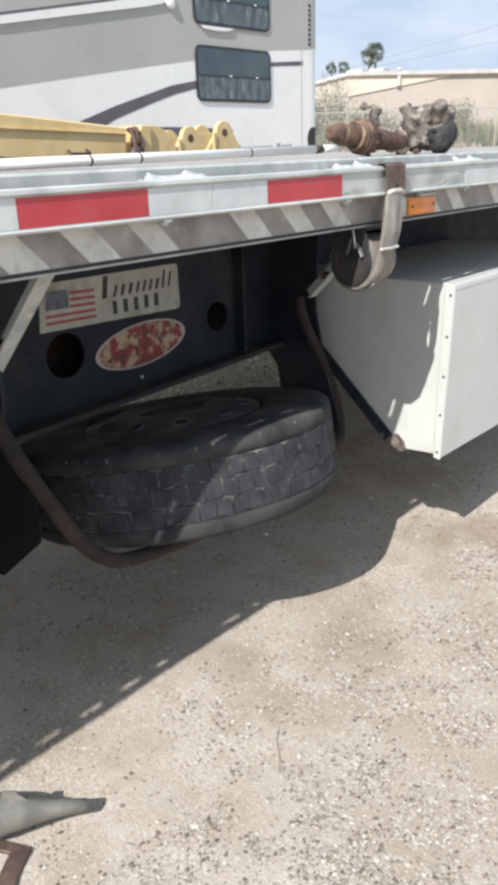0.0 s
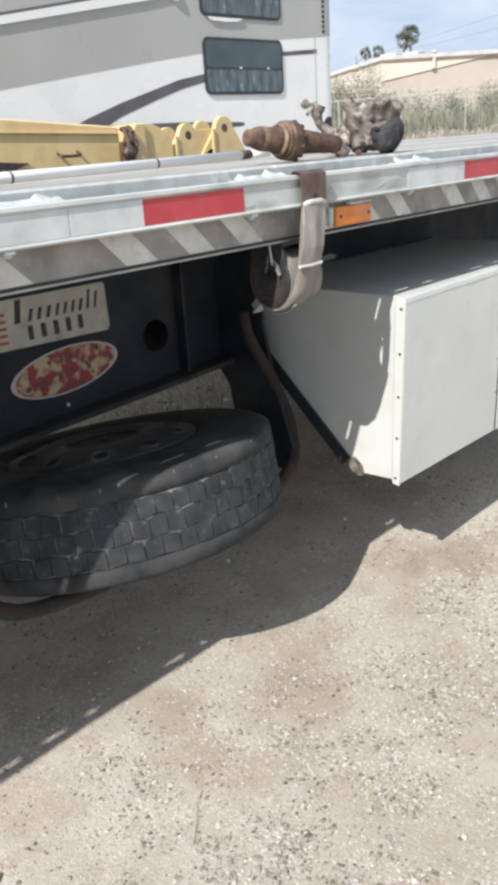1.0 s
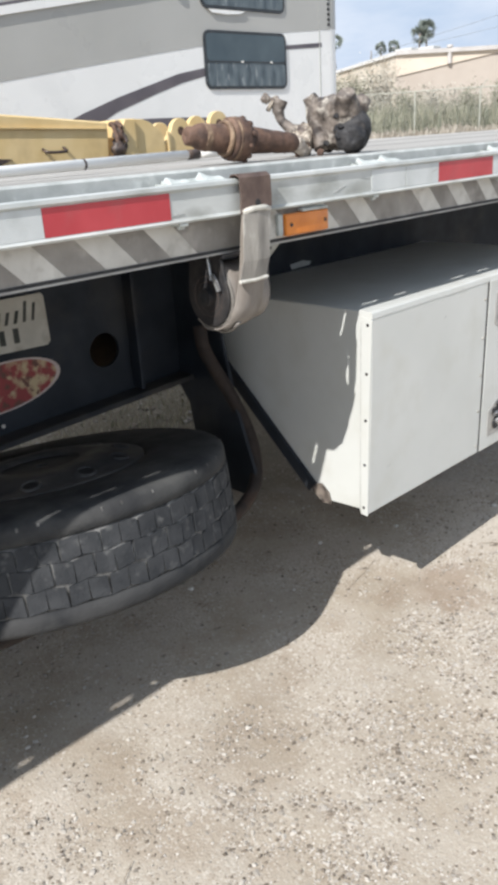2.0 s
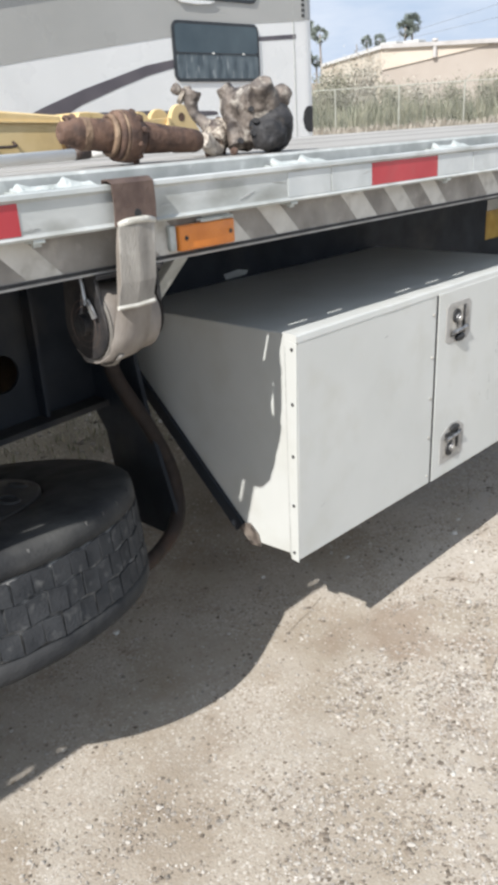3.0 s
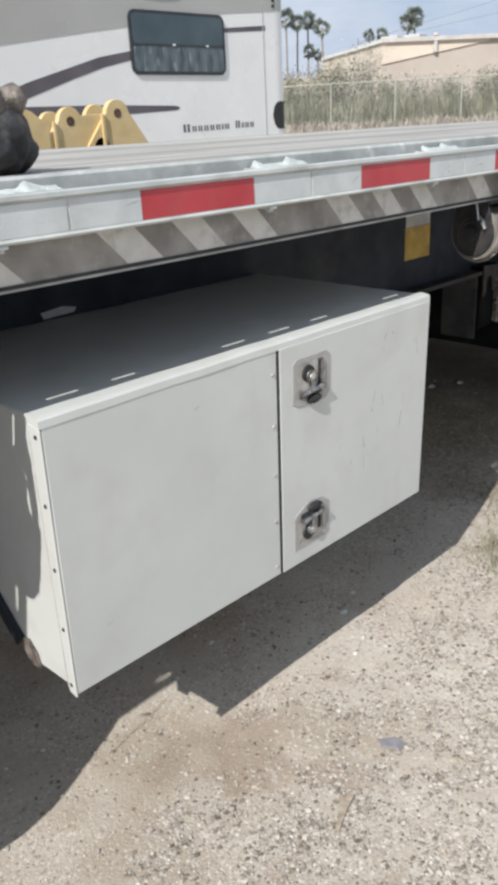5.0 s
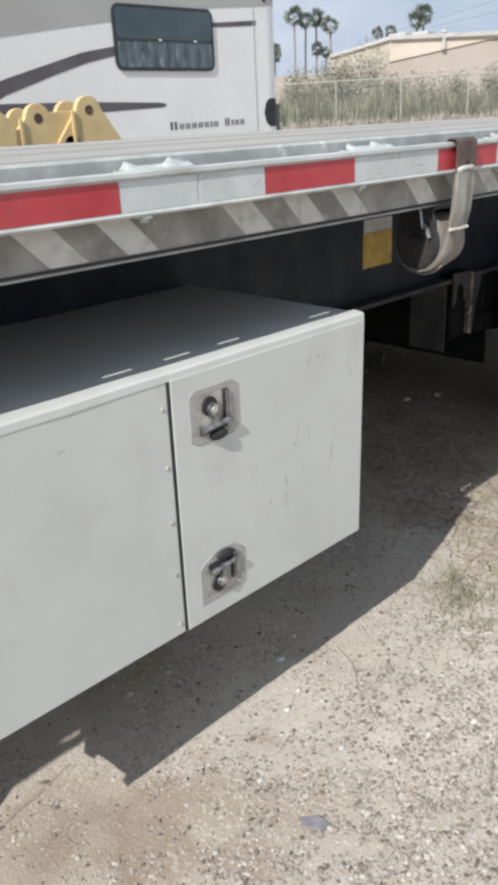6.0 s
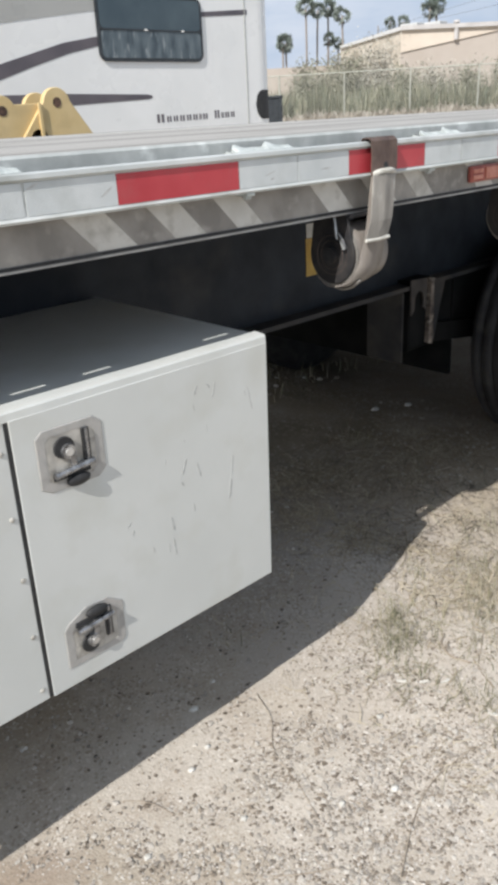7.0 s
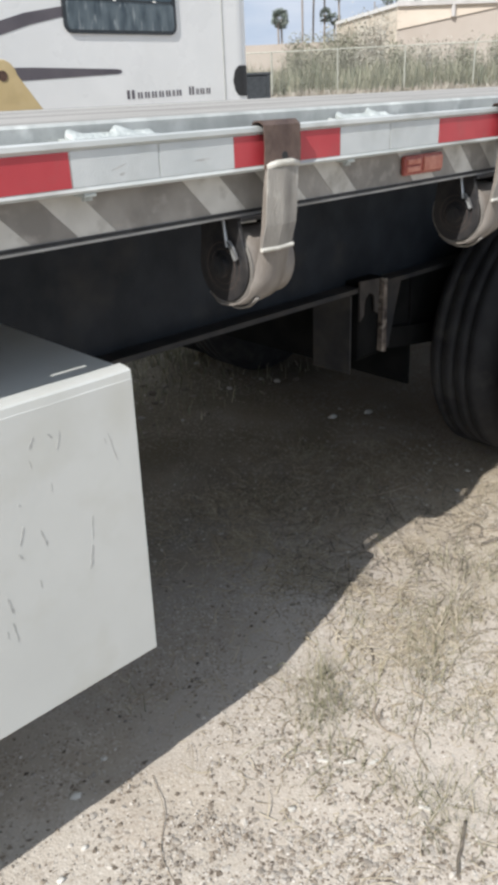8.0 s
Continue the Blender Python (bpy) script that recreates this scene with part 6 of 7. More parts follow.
def warehouse():
    D = 78.0
    b = thing("warehouse", far(56, D), "low tan warehouse with cream gable wall and grey roof edge", "building")
    corner, right, left = far(53.5, D), far(70, D * 1.05), far(49.6, D * 1.13)

    def wall(name, p, q, z0a, z1a, z0b, z1b, material, t=0.4, label=""):
        n = Vector((-(q - p).y, (q - p).x, 0)).normalized() * t
        bm = bmesh.new()
        lo = [Vector((p.x, p.y, z0a)), Vector((q.x, q.y, z0b)), Vector((q.x, q.y, z1b)), Vector((p.x, p.y, z1a))]
        f0 = [bm.verts.new(u) for u in lo]
        f1 = [bm.verts.new(u + n) for u in lo]
        bm.faces.new(f0), bm.faces.new(f1[::-1])
        for i in range(4):
            bm.faces.new((f0[i], f1[i], f1[(i + 1) % 4], f0[(i + 1) % 4]))
        return part(name, bm, material, b, label)

    zc, zr, zl = 1.53 + 0.0805 * D, 1.53 + 0.0745 * D, 1.53 + 0.066 * D * 1.13
    wall("wall", corner, right, corner.z - 0.5, zc, right.z - 0.5, zr, M_TANWALL, 0.4, "tan painted wall")
    wall("wall", left, corner, left.z - 0.5, zl, corner.z - 0.5, zc, M_CREAMWALL, 0.4, "stained cream gable wall")
    out = (corner - far(53.5, D + 5)).normalized() * 0.45
    end, ze = corner.lerp(right, 0.4), zc + (zr - zc) * 0.4
    # paler band that narrows along the wall to the right
    wall("upper_wall", corner + out * 0.3, end + out * 0.3, zc - 1.75, zc, ze - 0.15, ze, M_CREAMBAND, 0.1, "pale cream upper part of the wall")
    pipe_at = far(56.95, D)
    wall("roof_edge", corner + out, right + out, zc + 0.0, zc + 0.34, zr, zr + 0.36, M_FASCIA, 0.5, "grey roof fascia")
    wall("roof_edge", left + out, corner + out, zl, zl + 0.26, zc, zc + 0.3, M_WHITEROOF, 0.5)
    wall("far_wall", right, far(70, D * 1.6), right.z, zr, right.z, zr, M_TANWALL)
    wall("far_wall", far(49.6, D * 1.7), left, right.z, zl, left.z, zl, M_TANWALL)
    wall("roof_top", far(49.6, D * 1.3), far(66, D * 1.2), zl, zl + 0.3, zr, zr + 0.3, M_WHITEROOF)
    part("vent_pipe", rod((*pipe_at.xy, zc - 1.0), (*pipe_at.xy, zc + 0.32), 0.2, seg=10), M_FASCIA, b, "grey vent pipe")
    part("vent_cap", rod((pipe_at.x, pipe_at.y, zc + 0.32), (pipe_at.x, pipe_at.y, zc + 0.5), 0.32, 0.26, 10), M_FASCIA, b)
    for a in (54.2, 55.6):
        q = far(a, D + 1.5)
        part("roof_unit", box(q.x - 0.9, q.x + 0.9, q.y - 0.6, q.y + 0.6, zc + 0.1, zc + 0.6, 0.05), M_WHITEROOF, b)


warehouse()


def low_wall():
    D = 92.0
    a, c = far(40, D), far(51, D)
    b = thing("yard_wall", far(46, D), "long low pinkish tan wall beyond the reeds", "wall")
    n = Vector((-(c - a).y, (c - a).x, 0)).normalized() * 0.3
    bm = bmesh.new()
    z = 1.53 + 0.0495 * D
    lo = [Vector((a.x, a.y, 2)), Vector((c.x, c.y, 2)), Vector((c.x, c.y, z)), Vector((a.x, a.y, z))]
    f0, f1 = [bm.verts.new(u) for u in lo], [bm.verts.new(u + n) for u in lo]
    bm.faces.new(f0), bm.faces.new(f1[::-1])
    for i in range(4):
        bm.faces.new((f0[i], f1[i], f1[(i + 1) % 4], f0[(i + 1) % 4]))
    part("wall", bm, M_TANWALL, b)


low_wall()


def shrub(az, d, top, seed, dead=False):
    """A scraggy shrub: stems and many small leaves."""
    p = far(az, d)
    s = thing("shrub", p, "bleached dead shrub by the fence" if dead else "scraggy dry green shrub by the fence", "shrub", "shrubs behind the fence")
    r = np.random.default_rng(seed)
    h = 1.53 + top * d - p.z
    verts, faces, stems = [], [], None
    for k in range(7):
        a = r.uniform(0, 2 * math.pi)
        q = p + Vector((math.cos(a) * h * 0.28, math.sin(a) * h * 0.28, h * r.uniform(0.6, 0.98)))
        stems = rod(p, q, 0.03, 0.008, 5, stems)
        for _ in range(230 if dead else 330):
            t = r.uniform(0.35, 1.05)
            c = p.lerp(q, t) + Vector(r.normal(0, 0.11 * h, 3)) * (0.5 + 0.5 * t)
            e1, e2 = Vector(r.normal(0, 1, 3)).normalized() * 0.07, Vector(r.normal(0, 1, 3)).normalized() * 0.045
            i = len(verts)
            verts += [tuple(c - e1), tuple(c + e2), tuple(c + e1), tuple(c - e2)]
            faces.append((i, i + 1, i + 2, i + 3))
    part("stems", stems, M_TRUNK, s)
    raw("leaves", verts, faces, M_DEADLEAF if dead else M_LEAF, s)


for k, (az, d, top, dead) in enumerate(((46.9, 48, 0.05, False), (48.5, 50, 0.057, False), (49.6, 49, 0.06, False), (50.6, 52, 0.063, False), (51.6, 52, 0.069, True), (52.5, 52, 0.071, True), (50.9, 51, 0.06, True), (54.0, 48, 0.046, False), (56.2, 48, 0.05, True), (58.4, 48, 0.042, False), (60.5, 47, 0.045, False))):
    shrub(az, d, top, 30 + k, dead)


def palm(az, d, top, crown, seed):
    p = far(az, d)
    z = 1.53 + top * d
    s = thing("fan_palm", p, "tall fan palm with a ragged grey-green crown", "palm tree", "palms beyond the yard")
    r = np.random.default_rng(seed)
    head = Vector((p.x + r.uniform(-0.3, 0.3), p.y, z - crown))
    part("trunk", sweep(smooth_line([p, p.lerp(head, 0.5) + Vector((r.uniform(-0.2, 0.2), 0, 0)), head], 4), circle(0.135, 8), up=Vector((1, 0, 0))), M_TRUNK, s, "", True)
    verts, faces = [], []
    for k in range(46):
        dirn = Vector((r.normal(), r.normal(), r.normal() * 1.1 + 0.15)).normalized()
        stalk = head + dirn * crown * r.uniform(0.3, 0.55)
        side = Matrix.Rotation(r.uniform(-1.3, 1.3), 3, dirn) @ dirn.cross(Vector((0, 0, 1))).normalized()
        size = crown * r.uniform(0.4, 0.62)
        for j in range(11):
            a = (j - 5) * 0.24
            tip = stalk + (dirn * math.cos(a) + side * math.sin(a)) * size + Vector((0, 0, -0.25 * size * abs(a)))
            w = (side * math.cos(a) - dirn * math.sin(a)) * size * 0.07
            i = len(verts)
            verts += [tuple(stalk), tuple(stalk.lerp(tip, 0.6) - w), tuple(tip), tuple(stalk.lerp(tip, 0.6) + w)]
            faces.append((i, i + 1, i + 2, i + 3))
    raw("crown", verts, faces, M_PALM, s)


for k, (az, d, mid, crown) in enumerate(((47.29, 125, 0.111, 1.6), (48.02, 128, 0.1063, 1.35), (48.75, 130, 0.108, 1.65), (49.77, 126, 0.1, 1.5), (46.05, 124, 0.0754, 1.4), (45.72, 122, 0.076, 1.3), (48.76, 128, 0.0769, 1.15), (49.39, 129, 0.0723, 1.0), (52.78, 130, 0.0895, 1.05), (53.54, 131, 0.0892, 1.1), (55.25, 120, 0.1, 1.55), (55.65, 121, 0.1035, 1.55))):
    palm(az, d, mid + crown / d, crown, 50 + k)


def power_line():
    w = thing("power_line", far(56, 100), "thin sagging overhead power line", "cable")
    for dz in (0.0, 1.1):
        pts = [far(a, 100, 1.53 + 100 * (0.0905 + 0.0024 * (a - 56) + dz * 0.006 * (1 + 0.2 * (a - 56)))) for a in np.linspace(52, 72, 14)]
        part("wire", sweep(pts, circle(0.02, 5)), M_CABLE, w)
    q = far(72, 100)
    part("pole", rod(q, q + Vector((0, 0, 14)), 0.15, seg=8), M_TRUNK, w)
    q = far(52, 100)
    part("pole", rod(q, q + Vector((0, 0, 7.9)), 0.06, seg=8), M_TRUNK, w)


power_line()


# ---- small things on the ground ----
def steel_nozzle():
    s = thing("tapered_steel_tube", (-0.1, 0.6, GY(-0.1, 0.6)), "dull grey tapered steel tube lying on the gravel", "steel tube")
    tip, back = Vector((-0.13, 0.822, 0.026)), Vector((-0.528, -0.835, 0.15))
    m = Matrix.Translation(tip) @ back.to_track_quat("Z", "X").to_matrix().to_4x4()
    prof = [(0.0135, 0.0), (0.0165, 0.0), (0.018, 0.04), (0.022, 0.08), (0.03, 0.12), (0.041, 0.165), (0.052, 0.21), (0.058, 0.27), (0.06, 0.5), (0.056, 0.5), (0.053, 0.27), (0.026, 0.12), (0.0135, 0.07)]
    part("tube", lathe(prof, m, 32), M_NOZZLE, s, "", True)
    part("mouth", lathe([(0.0118, 0.004), (0.0128, 0.004), (0.0128, 0.03), (0.0118, 0.03)], m, 24), M_SEAM, s)
    part("fin", prism([(0.035, 0.14), (0.05, 0.2), (0.068, 0.2), (0.064, 0.17)], "y", -0.003, 0.003), M_NOZZLE, s).matrix_basis = m
    low = GY(-0.15, 0.61) - 0.012
    foot = part("foot", prism([(-0.285, 0.596), (-0.241, 0.646), (-0.165, 0.682), (-0.12, 0.618), (-0.06, 0.55), (-0.1, 0.52), (-0.16, 0.594), (-0.191, 0.638), (-0.225, 0.62), (-0.262, 0.575)], "z", low, low + 0.024, 0.003), M_HOOK, s, "bent rusty flat steel foot")
    part("foot_web", box(-0.29, -0.262, 0.555, 0.6, low, 0.075, 0.003), M_HOOK, foot)


steel_nozzle()


def twig(points, r, seed, label="dry brown twig lying on the gravel"):
    rr = random.Random(seed)
    r *= 0.48
    pts = [(x, y, GY(x, y) + r * 0.9 + 0.002 + rr.uniform(0, 0.004)) for x, y in points]
    line = smooth_line(pts, 5)
    t = thing("twig", pts[0], label, "twig", "twigs on the ground")
    part("stem", sweep(line, circle(r, 6)), M_TWIG, t)
    if len(points) > 3:
        q = Vector(line[len(line) // 2])
        part("side_shoot", sweep([q, q + Vector((rr.uniform(-0.02, 0.02), 0.025, 0.008)), q + Vector((rr.uniform(-0.03, 0.03), 0.045, 0.004))], circle(r * 0.6, 5)), M_TWIG, t)


for k, (pts, r) in enumerate((
    ([(0.032, 1.36), (0.06, 1.315), (0.10, 1.28), (0.137, 1.236)], 0.0022),
    ([(-0.123, 3.136), (-0.09, 3.165), (-0.062, 3.183), (-0.03, 3.196), (-0.002, 3.202)], 0.0026),
    ([(-0.154, 3.614), (-0.05, 3.57), (0.03, 3.50), (0.14, 3.47), (0.252, 3.425)], 0.0024),
    ([(-0.174, 5.041), (-0.15, 5.09), (-0.115, 5.132)], 0.008),
    ([(-0.17, 0.955), (-0.148, 0.964), (-0.12, 0.985)], 0.003),
    ([(-0.307, 2.56), (-0.32, 2.63), (-0.335, 2.71), (-0.353, 2.783)], 0.0018),
    ([(0.28, 3.25), (0.33, 3.31), (0.36, 3.36)], 0.003),
    ([(0.33, 3.12), (0.38, 3.15), (0.44, 3.155)], 0.0035),
    ([(-0.52, 5.05), (-0.48, 5.02), (-0.40, 4.96)], 0.004),
    ([(0.16, 4.28), (0.2, 4.2), (0.24, 4.12), (0.31, 4.07)], 0.003),
    ([(-0.42, 4.79), (-0.37, 4.78), (-0.30, 4.80)], 0.005),
    ([(-0.95, 5.32), (-0.88, 5.27), (-0.80, 5.25), (-0.72, 5.2)], 0.005),
    ([(-0.62, 5.02), (-0.58, 5.1), (-0.55, 5.19)], 0.0045),
    ([(-0.84, 4.72), (-0.76, 4.7), (-0.69, 4.66)], 0.004),
    ([(-1.02, 5.02), (-0.98, 5.09), (-0.92, 5.12), (-0.86, 5.17)], 0.004),
    ([(-0.5, 4.62), (-0.45, 4.67), (-0.42, 4.73)], 0.004),
    ([(-0.873, 4.829), (-0.88, 4.89), (-0.869, 4.946), (-0.84, 5.0)], 0.004),
    ([(-0.678, 4.854), (-0.66, 4.91), (-0.642, 4.974)], 0.004),
    ([(-0.535, 5.03), (-0.5, 5.01), (-0.441, 4.959)], 0.007),
    ([(-1.147, 5.18), (-1.25, 5.34), (-1.36, 5.518)], 0.004),
    ([(-0.82, 4.69), (-0.75, 4.69), (-0.698, 4.684)], 0.003),
    ([(0.172, 4.263), (0.15, 4.258), (0.133, 4.26)], 0.006),
    ([(0.086, 4.179), (0.11, 4.13), (0.16, 4.105), (0.218, 4.112)], 0.0055),
    ([(0.357, 3.732), (0.362, 3.757), (0.366, 3.782)], 0.004),
    ([(0.39, 3.831), (0.377, 3.701), (0.408, 3.574), (0.475, 3.437)], 0.0035),
)):
    twig(pts, r, k)

def stick(points, r, label):
    """A dark broken stick, thicker than a twig, with a bent end."""
    pts = [(x, y, GY(x, y) + r * 0.9) for x, y in points]
    ob = part("stick", sweep(smooth_line(pts, 4), circle(r, 7)), M_STICK, None, "", True)
    tagged(ob, label, "stick", "sticks on the ground")


stick([(0.45, 4.02), (0.478, 3.96), (0.49, 3.93), (0.515, 3.892)], 0.0042, "dark weathered stick in the dry grass")
stick([(-0.114, 5.013), (-0.1, 5.05), (-0.085, 5.085), (-0.05, 5.12)], 0.007, "short dark stick on matted straw")
stick([(-0.057, 4.328), (-0.035, 4.31), (-0.009, 4.276)], 0.0038, "short dark stick in the dry grass")
for k, (x, y, turn) in enumerate(((0.111, 3.93, 0.6), (0.204, 4.006, 1.3), (0.367, 3.985, 0.4), (0.16, 3.969, 0.9))):
    c, u = Vector((x, y, GY(x, y) + 0.003)), Vector((math.cos(turn), math.sin(turn), 0.05)) * 0.014
    ob = part("wood_chip", sweep([c - u, c, c + u], [(-0.004, -0.0018), (0.004, -0.0018), (0.0035, 0.002), (-0.003, 0.0018)]), M_PALE, None)
    tagged(ob, "bleached splinter of wood on the sandy ground", "wood chip", "wood chips")

scrap = thing("plastic_scrap", (0.219, 3.089, GY(0.219, 3.089)), "flat purple-grey scrap of plastic on the gravel", "scrap")
bm = prism([(0.185, 3.075), (0.21, 3.06), (0.25, 3.085), (0.255, 3.11), (0.215, 3.112)], "z", GY(0.219, 3.089) + 0.002, GY(0.219, 3.089) + 0.007, 0.001)
part("sheet", bm, M_SCRAP, scrap)

chip = thing("bark_chip", (0.262, 2.82, GY(0.262, 2.82)), "flat grey-brown wedge of bark on the gravel", "bark")
bm = prism([(0.288, 2.768), (0.296, 2.776), (0.27, 2.838), (0.256, 2.884), (0.236, 2.87), (0.229, 2.856), (0.25, 2.836)], "z", GY(0.262, 2.82) + 0.001, GY(0.262, 2.82) + 0.008, 0.0012)
part("sheet", bm, M_TWIG, chip)

for k, (x, y, r) in enumerate(((-0.237, 3.452, 0.019), (0.04, 3.091, 0.012), (-0.078, 3.316, 0.013), (-0.108, 3.393, 0.011), (0.26, 3.498, 0.012), (-0.283, 3.562, 0.014), (-1.25, 5.54, 0.03), (-1.15, 5.69, 0.028), (0.32, 3.62, 0.014), (0.12, 3.31, 0.012), (0.4, 2.4, 0.011), (-0.6, 2.75, 0.015), (-0.75, 2.2, 0.016), (0.15, 3.78, 0.013), (-0.45, 3.05, 0.014))):
    z, r = GY(x, y), r * 0.6
    ob = part("pebble", lump((x, y, z + r * 0.35), (r, r * 1.25, r * 0.62), 0.7, 7 + k % 3, 2), M_PALE, None, "", True)
    tagged(ob, "pale limestone pebble on the gravel", "pebble", "larger pebbles")


def stone_shape(fine):
    """Corners and faces of a rough small stone: eight faces when fine, else twenty."""
    if fine:
        base = np.array([(1, 0, 0), (0, 1, 0), (-1, 0, 0), (0, -1, 0), (0, 0, 1), (0, 0, -1)], float)
        return base, np.array([(0, 1, 4), (1, 2, 4), (2, 3, 4), (3, 0, 4), (1, 0, 5), (2, 1, 5), (3, 2, 5), (0, 3, 5)])
    g = (1 + 5 ** 0.5) / 2
    base = np.array([(-1, g, 0), (1, g, 0), (-1, -g, 0), (1, -g, 0), (0, -1, g), (0, 1, g), (0, -1, -g), (0, 1, -g), (g, 0, -1), (g, 0, 1), (-g, 0, -1), (-g, 0, 1)]) / 1.9
    return base, np.array([(0, 11, 5), (0, 5, 1), (0, 1, 7), (0, 7, 10), (0, 10, 11), (1, 5, 9), (5, 11, 4), (11, 10, 2), (10, 7, 6), (7, 1, 8), (3, 9, 4), (3, 4, 2), (3, 2, 6), (3, 6, 8), (3, 8, 9), (4, 9, 5), (2, 4, 11), (6, 2, 10), (8, 6, 7), (9, 8, 1)])


def gravel(name, count, material, sizes, seed, label, fine=False, base_level=0.0):
    """Loose small stones, thicker in patches."""
    r = np.random.default_rng(seed)
    base, tri = stone_shape(fine)
    many = int(count * (2.2 if fine else 4))
    x, y = r.uniform(-1.3, 0.9, many), r.uniform(0.2, 5.8, many)
    field = np.array([noise.noise(Vector((a * 1.5, b * 1.5, 1.0))) + 0.6 * noise.noise(Vector((a * 5, b * 5, 4.0))) + 0.5 * noise.noise(Vector((a * 14, b * 14, 9.0))) for a, b in zip(x, y)])
    zone = 0.42 * np.clip((x + 0.05) / 0.3, 0, 1) + 0.75 * np.exp(-((x - 0.27) ** 2 + (y - 3.7) ** 2) / 0.2) + 0.7 * np.exp(-((x + 0.22) ** 2 + (y - 1.25) ** 2) / 0.06) + 0.4 * np.exp(-((x - 0.18) ** 2 + (y - 2.5) ** 2) / 0.15) + 0.4 * np.exp(-((x - 0.4) ** 2 + (y - 3.1) ** 2) / 0.25) - 0.22 * np.exp(-((x - 0.2) ** 2 + (y - 1.7) ** 2) / 0.08)
    dens = np.clip(base_level + 1.25 * (field + zone - 0.12), 0.03, 1) * np.clip((4.4 - y) / 0.5, 0.25, 1) * np.clip((x + 0.3) / 0.4, 0.2, 1)
    keep = r.uniform(0, 1, many) < np.clip(dens, 0.05, 1)
    x, y = x[keep][:count], y[keep][:count]
    c, k = len(x), len(base)
    size = sizes[0] * (sizes[1] / sizes[0]) ** (r.uniform(0, 1, c) ** 2.2)
    sc = np.stack([size * r.uniform(0.75, 1.6, c), size * r.uniform(0.75, 1.4, c), size * r.uniform(0.35, 0.75, c)], -1)
    a = r.uniform(0, 2 * np.pi, c)
    v = base[None] * r.uniform(0.55, 1.4, (c, k, 1)) * sc[:, None]
    vx = v[..., 0] * np.cos(a)[:, None] - v[..., 1] * np.sin(a)[:, None] + x[:, None]
    vy = v[..., 0] * np.sin(a)[:, None] + v[..., 1] * np.cos(a)[:, None] + y[:, None]
    vz = v[..., 2] + (rise(x, y) + sc[:, 2] * 0.4)[:, None]
    verts = np.stack([vx, vy, vz], -1).reshape(-1, 3)
    faces = (tri[None] + k * np.arange(c)[:, None, None]).reshape(-1, 3)
    tagged(raw(name, verts.tolist(), faces.tolist(), material), label, "gravel", kind="stuff")


gravel("gravel", 34000, M_STONE, (0.0019, 0.0074), 1, "loose pale limestone gravel")
gravel("dark_gravel", 56000, M_STONEDARK, (0.0017, 0.0066), 2, "loose brown and grey gravel", True, 0.22)
gravel("fine_gravel", 135000, M_FINE, (0.0012, 0.0038), 3, "fine crushed stone strewn over the yard", True, 0.22)


def clods():
    """Dark damp crumbs and pale litter on the shaded ground under the trailer."""
    r = np.random.default_rng(21)
    base, tri = stone_shape(False)
    nests = [(-0.971, 4.462), (-0.746, 4.499), (-0.42, 3.3), (-0.45, 3.99), (-0.39, 3.72), (-0.6, 4.2), (-0.98, 1.55), (-0.75, 1.5), (-0.55, 4.75), (-0.9, 4.2), (-1.1, 4.9), (-0.7, 5.2)]
    for name, mtl, many, big, label in (("dark_clods", M_CLOD, 240, 0.0055, "dark damp crumbs of earth under the trailer"), ("pale_litter", M_STONE, 700, 0.0055, "pale grit and litter under the trailer")):
        verts, faces = [], []
        for k in range(many):
            cx, cy = nests[r.integers(len(nests))]
            x, y = cx + r.normal(0, 0.13), cy + r.normal(0, 0.13)
            size = big * (0.35 + 0.65 * r.uniform() ** 2)
            v = base * r.uniform(0.6, 1.35, (12, 1)) * (size * r.uniform(0.8, 1.5), size * r.uniform(0.8, 1.4), size * 0.6) + (x, y, GY(x, y) + size * 0.25)
            i = len(verts)
            verts += v.tolist()
            faces += (tri + i).tolist()
        tagged(raw(name, verts, faces, mtl), label, "gravel", kind="stuff")


clods()


def rubble():
    """Loose grey and pale stones among the grass on the far side of the trailer."""
    r = np.random.default_rng(33)
    base, tri = stone_shape(False)
    for name, mtl, many, label in (("dark_rubble", M_STONEDARK, 1500, "brown-grey stones beyond the trailer"), ("pale_rubble", M_STONE, 900, "pale stones beyond the trailer")):
        x, y = r.uniform(-4.6, -1.7, many), r.uniform(2.2, 5.8, many)
        size = 0.004 + 0.017 * r.uniform(0, 1, many) ** 3
        v = base[None] * r.uniform(0.6, 1.35, (many, 12, 1)) * np.stack([size * 1.2, size, size * 0.6], -1)[:, None]
        v += np.stack([x, y, rise(x, y) + size * 0.2], -1)[:, None]
        faces = (tri[None] + 12 * np.arange(many)[:, None, None]).reshape(-1, 3)
        tagged(raw(name, v.reshape(-1, 3).tolist(), faces.tolist(), mtl), label, "rubble", kind="stuff")


rubble()


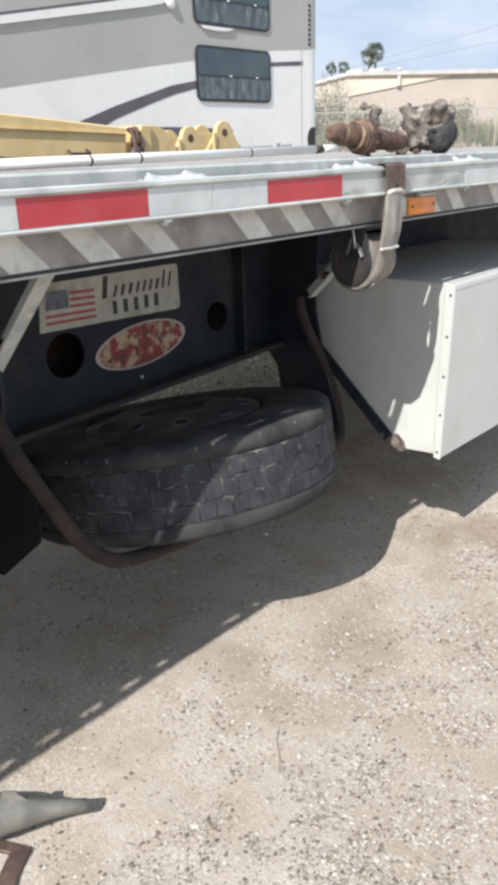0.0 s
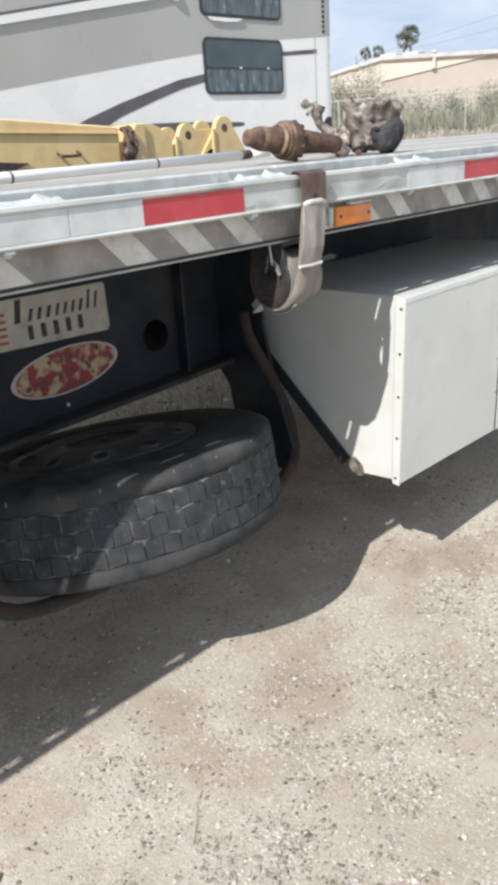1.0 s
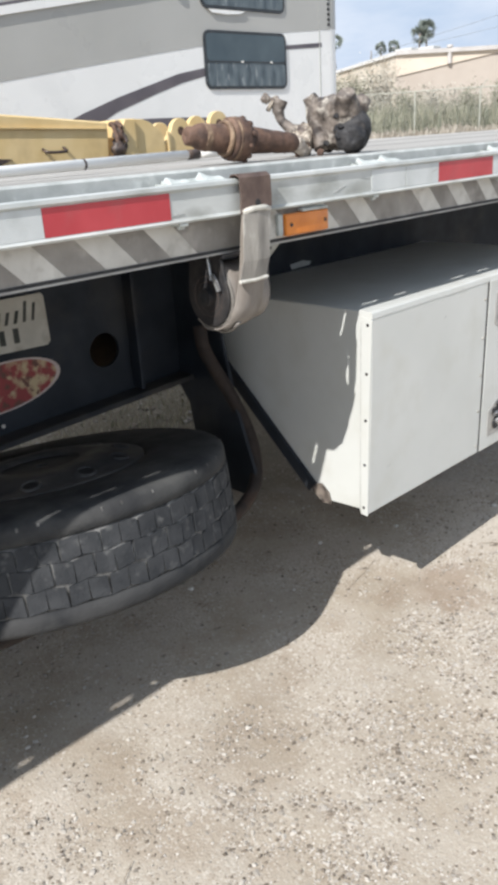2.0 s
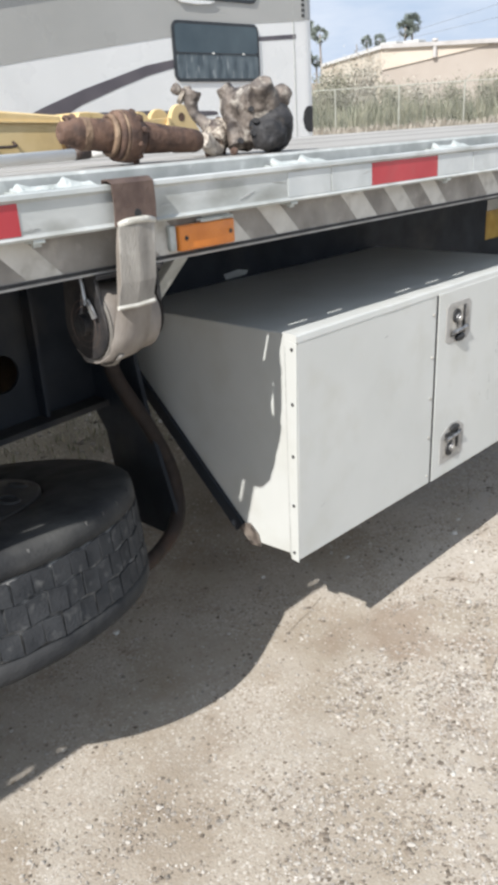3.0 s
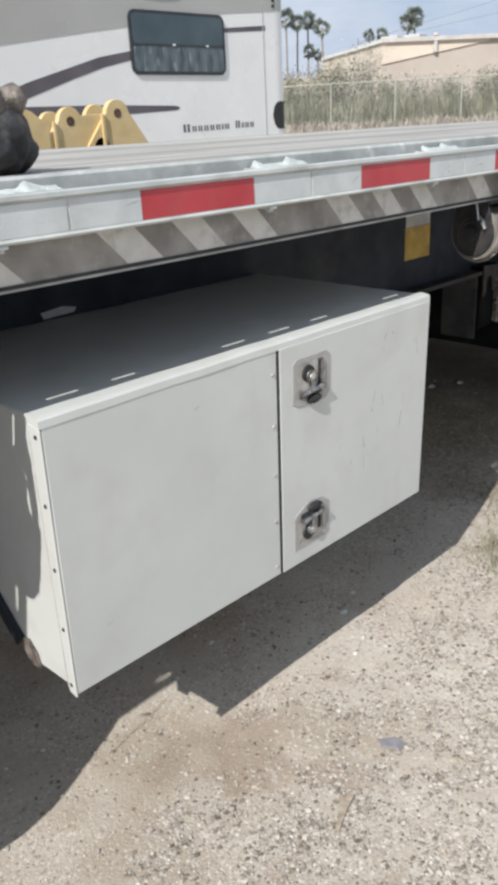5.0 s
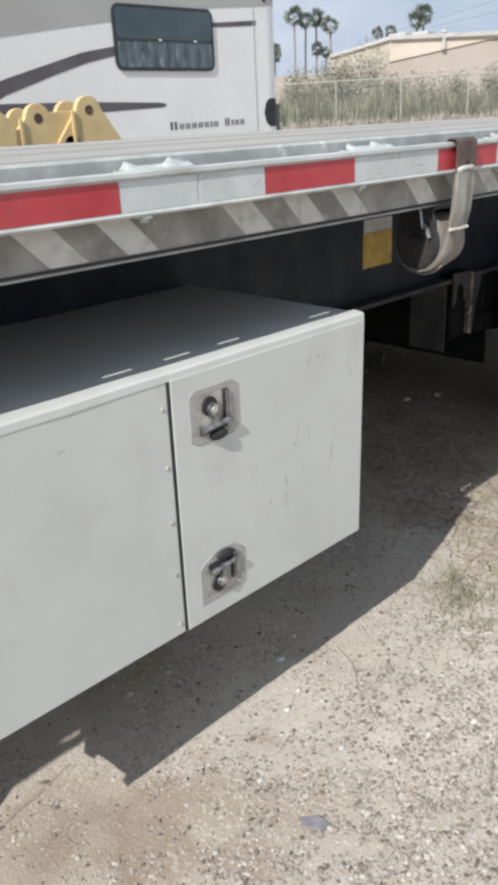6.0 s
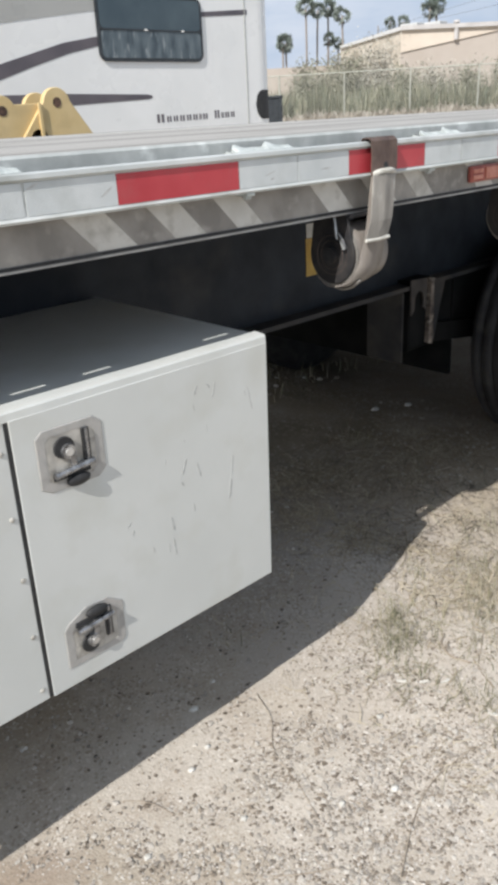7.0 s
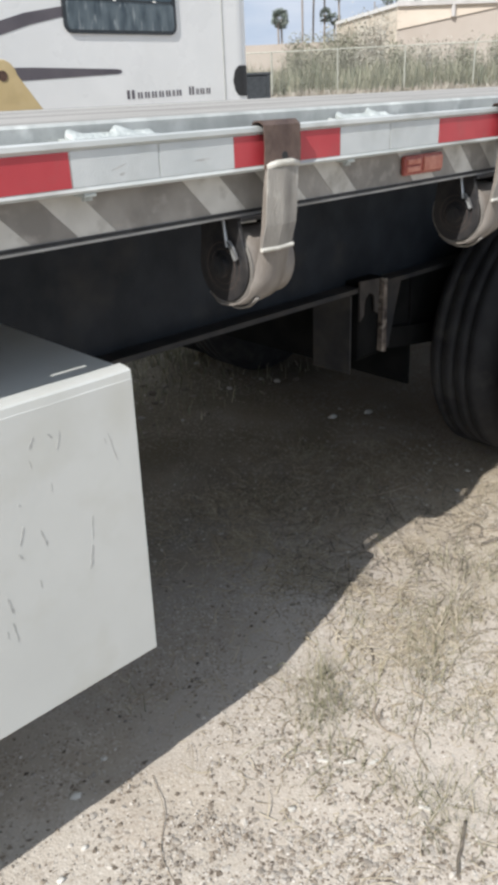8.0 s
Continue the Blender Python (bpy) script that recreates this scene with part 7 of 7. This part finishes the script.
def strands(name, starts, material, label, category, seed, longest, wide, lift):
    """Fallen stalks: each start (x, y) carries one thin curved ribbon that lies or arches over the ground."""
    r = np.random.default_rng(seed)
    verts, faces = [], []
    for x, y in starts:
        a, ln, w = r.uniform(0, 2 * math.pi), 0.015 + longest * r.uniform() ** 2.2, r.uniform(*wide)
        bend, up = r.normal(0, 1.1), r.uniform(0, 1) ** 2 * lift
        px, py, z = x, y, GY(x, y) + r.uniform(0.002, 0.006)
        i = len(verts)
        for k in range(6):
            f = k / 5
            taper = w * (1 - 0.6 * f)
            h = z + up * ln * math.sin(f * 2.6)
            verts += [(px - math.sin(a) * taper, py + math.cos(a) * taper, h), (px + math.sin(a) * taper, py - math.cos(a) * taper, h + 0.0005)]
            px, py, a = px + math.cos(a) * ln / 5, py + math.sin(a) * ln / 5, a + bend / 5
        faces += [(i + 2 * k, i + 2 * k + 1, i + 2 * k + 3, i + 2 * k + 2) for k in range(5)]
    tagged(raw(name, verts, faces, material), label, category, kind="stuff")


def ground_grass():
    r = np.random.default_rng(7)
    spots = []
    clumps = [(0.028, 4.008), (0.13, 3.978), (0.381, 4.038), (0.05, 4.25), (0.3, 4.3), (0.0, 4.6), (0.25, 4.75), (-0.2, 4.75), (0.5, 4.5), (-0.1, 5.1), (0.2, 5.2), (-0.25, 5.4), (0.6, 4.9), (0.1, 4.45), (0.35, 4.6), (0.05, 4.9), (0.4, 5.0), (0.1, 5.45), (0.3, 5.6), (-0.05, 4.06), (-0.03, 4.16), (-0.04, 4.48), (-0.13, 4.85), (0.39, 4.06), (0.47, 4.08), (0.15, 3.95), (0.02, 4.66), (-0.92, 4.79), (-0.75, 5.14), (-1.07, 5.22), (-0.6, 4.95)]
    for cx, cy in clumps:
        for _ in range(24):
            spots.append((cx + r.normal(0, 0.045), cy + r.normal(0, 0.045), 0.015 + 0.085 * r.uniform() ** 1.6, r.uniform(0.0009, 0.0022)))
    for cx, cy, many, wide in ((-0.09, 4.16, 60, 0.03), (-0.005, 4.02, 70, 0.04), (0.025, 4.085, 90, 0.035), (-0.05, 4.1, 60, 0.05), (0.077, 4.41, 60, 0.03), (0.15, 4.32, 50, 0.03), (0.03, 4.6, 80, 0.05), (0.188, 4.185, 35, 0.03), (0.298, 4.003, 60, 0.04), (0.43, 3.97, 70, 0.04), (0.323, 4.278, 40, 0.04), (-0.06, 4.874, 90, 0.06), (-0.183, 4.397, 40, 0.04), (0.1, 4.75, 70, 0.06), (0.28, 4.5, 60, 0.06), (-0.386, 3.73, 14, 0.05)):
        for _ in range(many):
            spots.append((cx + r.normal(0, wide), cy + r.normal(0, wide), 0.02 + 0.075 * r.uniform() ** 1.4, r.uniform(0.001, 0.0023)))
    blades("grass_tufts", spots, M_TUFT, "sparse half-dry grass tufts on the sandy ground", "grass", 8, 1.5)
    nests = [(r.uniform(-1.15, 0.7), 4.3 + abs(r.normal(0.5, 0.55))) for _ in range(110)]
    dry = []
    for k in range(12000):
        cx, cy = nests[k % 110]
        spread = 0.05 + 0.12 * (k % 5 == 0)
        dry.append((cx + r.normal(0, spread), cy + r.normal(0, spread)) if k % 6 else (r.uniform(-1.1, 0.9), 3.7 + abs(r.normal(0.5, 0.8))))
    strands("straw", dry, M_STRAW, "scattered dry straw and grass stalks", "straw", 9, 0.085, (0.0007, 0.002), 0.25)
    litter = []
    for k in range(900):
        cx, cy, wide = ((-0.45, 4.75, 0.16), (-0.62, 5.0, 0.2), (-0.36, 4.55, 0.1), (-0.85, 4.85, 0.22), (-0.3, 5.15, 0.14), (-0.15, 4.8, 0.12))[k % 6]
        litter.append((cx + r.normal(0, wide), cy + r.normal(0, wide)))
    strands("twig_litter", litter, M_STICK, "dark thin twigs and dead stems strewn by the wheel", "twigs", 19, 0.13, (0.0008, 0.0022), 0.35)
    green = []
    for k in range(650):
        cx, cy = clumps[k % len(clumps)] if k % 3 else (r.uniform(-0.2, 0.8), 4.15 + abs(r.normal(0.5, 0.6)))
        green.append((cx + r.normal(0, 0.075), cy + r.normal(0, 0.075)))
    strands("creeping_grass", green, M_GRASS, "thin creeping grass runners, half green and half dry", "grass", 10, 0.15, (0.0005, 0.0014), 0.5)


ground_grass()


def far_grass():
    r = np.random.default_rng(17)
    spots = []
    for _ in range(5200):
        x, y = r.uniform(-5.5, -1.7), r.uniform(2.0, 9.5)
        if noise.noise(Vector((x * 0.9, y * 0.9, 8))) > -0.15:
            spots.append((x, y, r.uniform(0.02, 0.11), r.uniform(0.003, 0.008)))
    for _ in range(4200):
        spots.append((r.uniform(-4.2, -2.1), r.uniform(2.4, 5.6), r.uniform(0.015, 0.06), r.uniform(0.004, 0.009)))
    for _ in range(1500):
        spots.append((r.normal(-2.85, 0.25), r.normal(5.72, 0.22), r.uniform(0.05, 0.16), r.uniform(0.003, 0.007)))
    blades("yard_grass", spots, M_GRASS, "olive half-dry grass on the far side of the trailer", "grass", 18, 1.0)


far_grass()
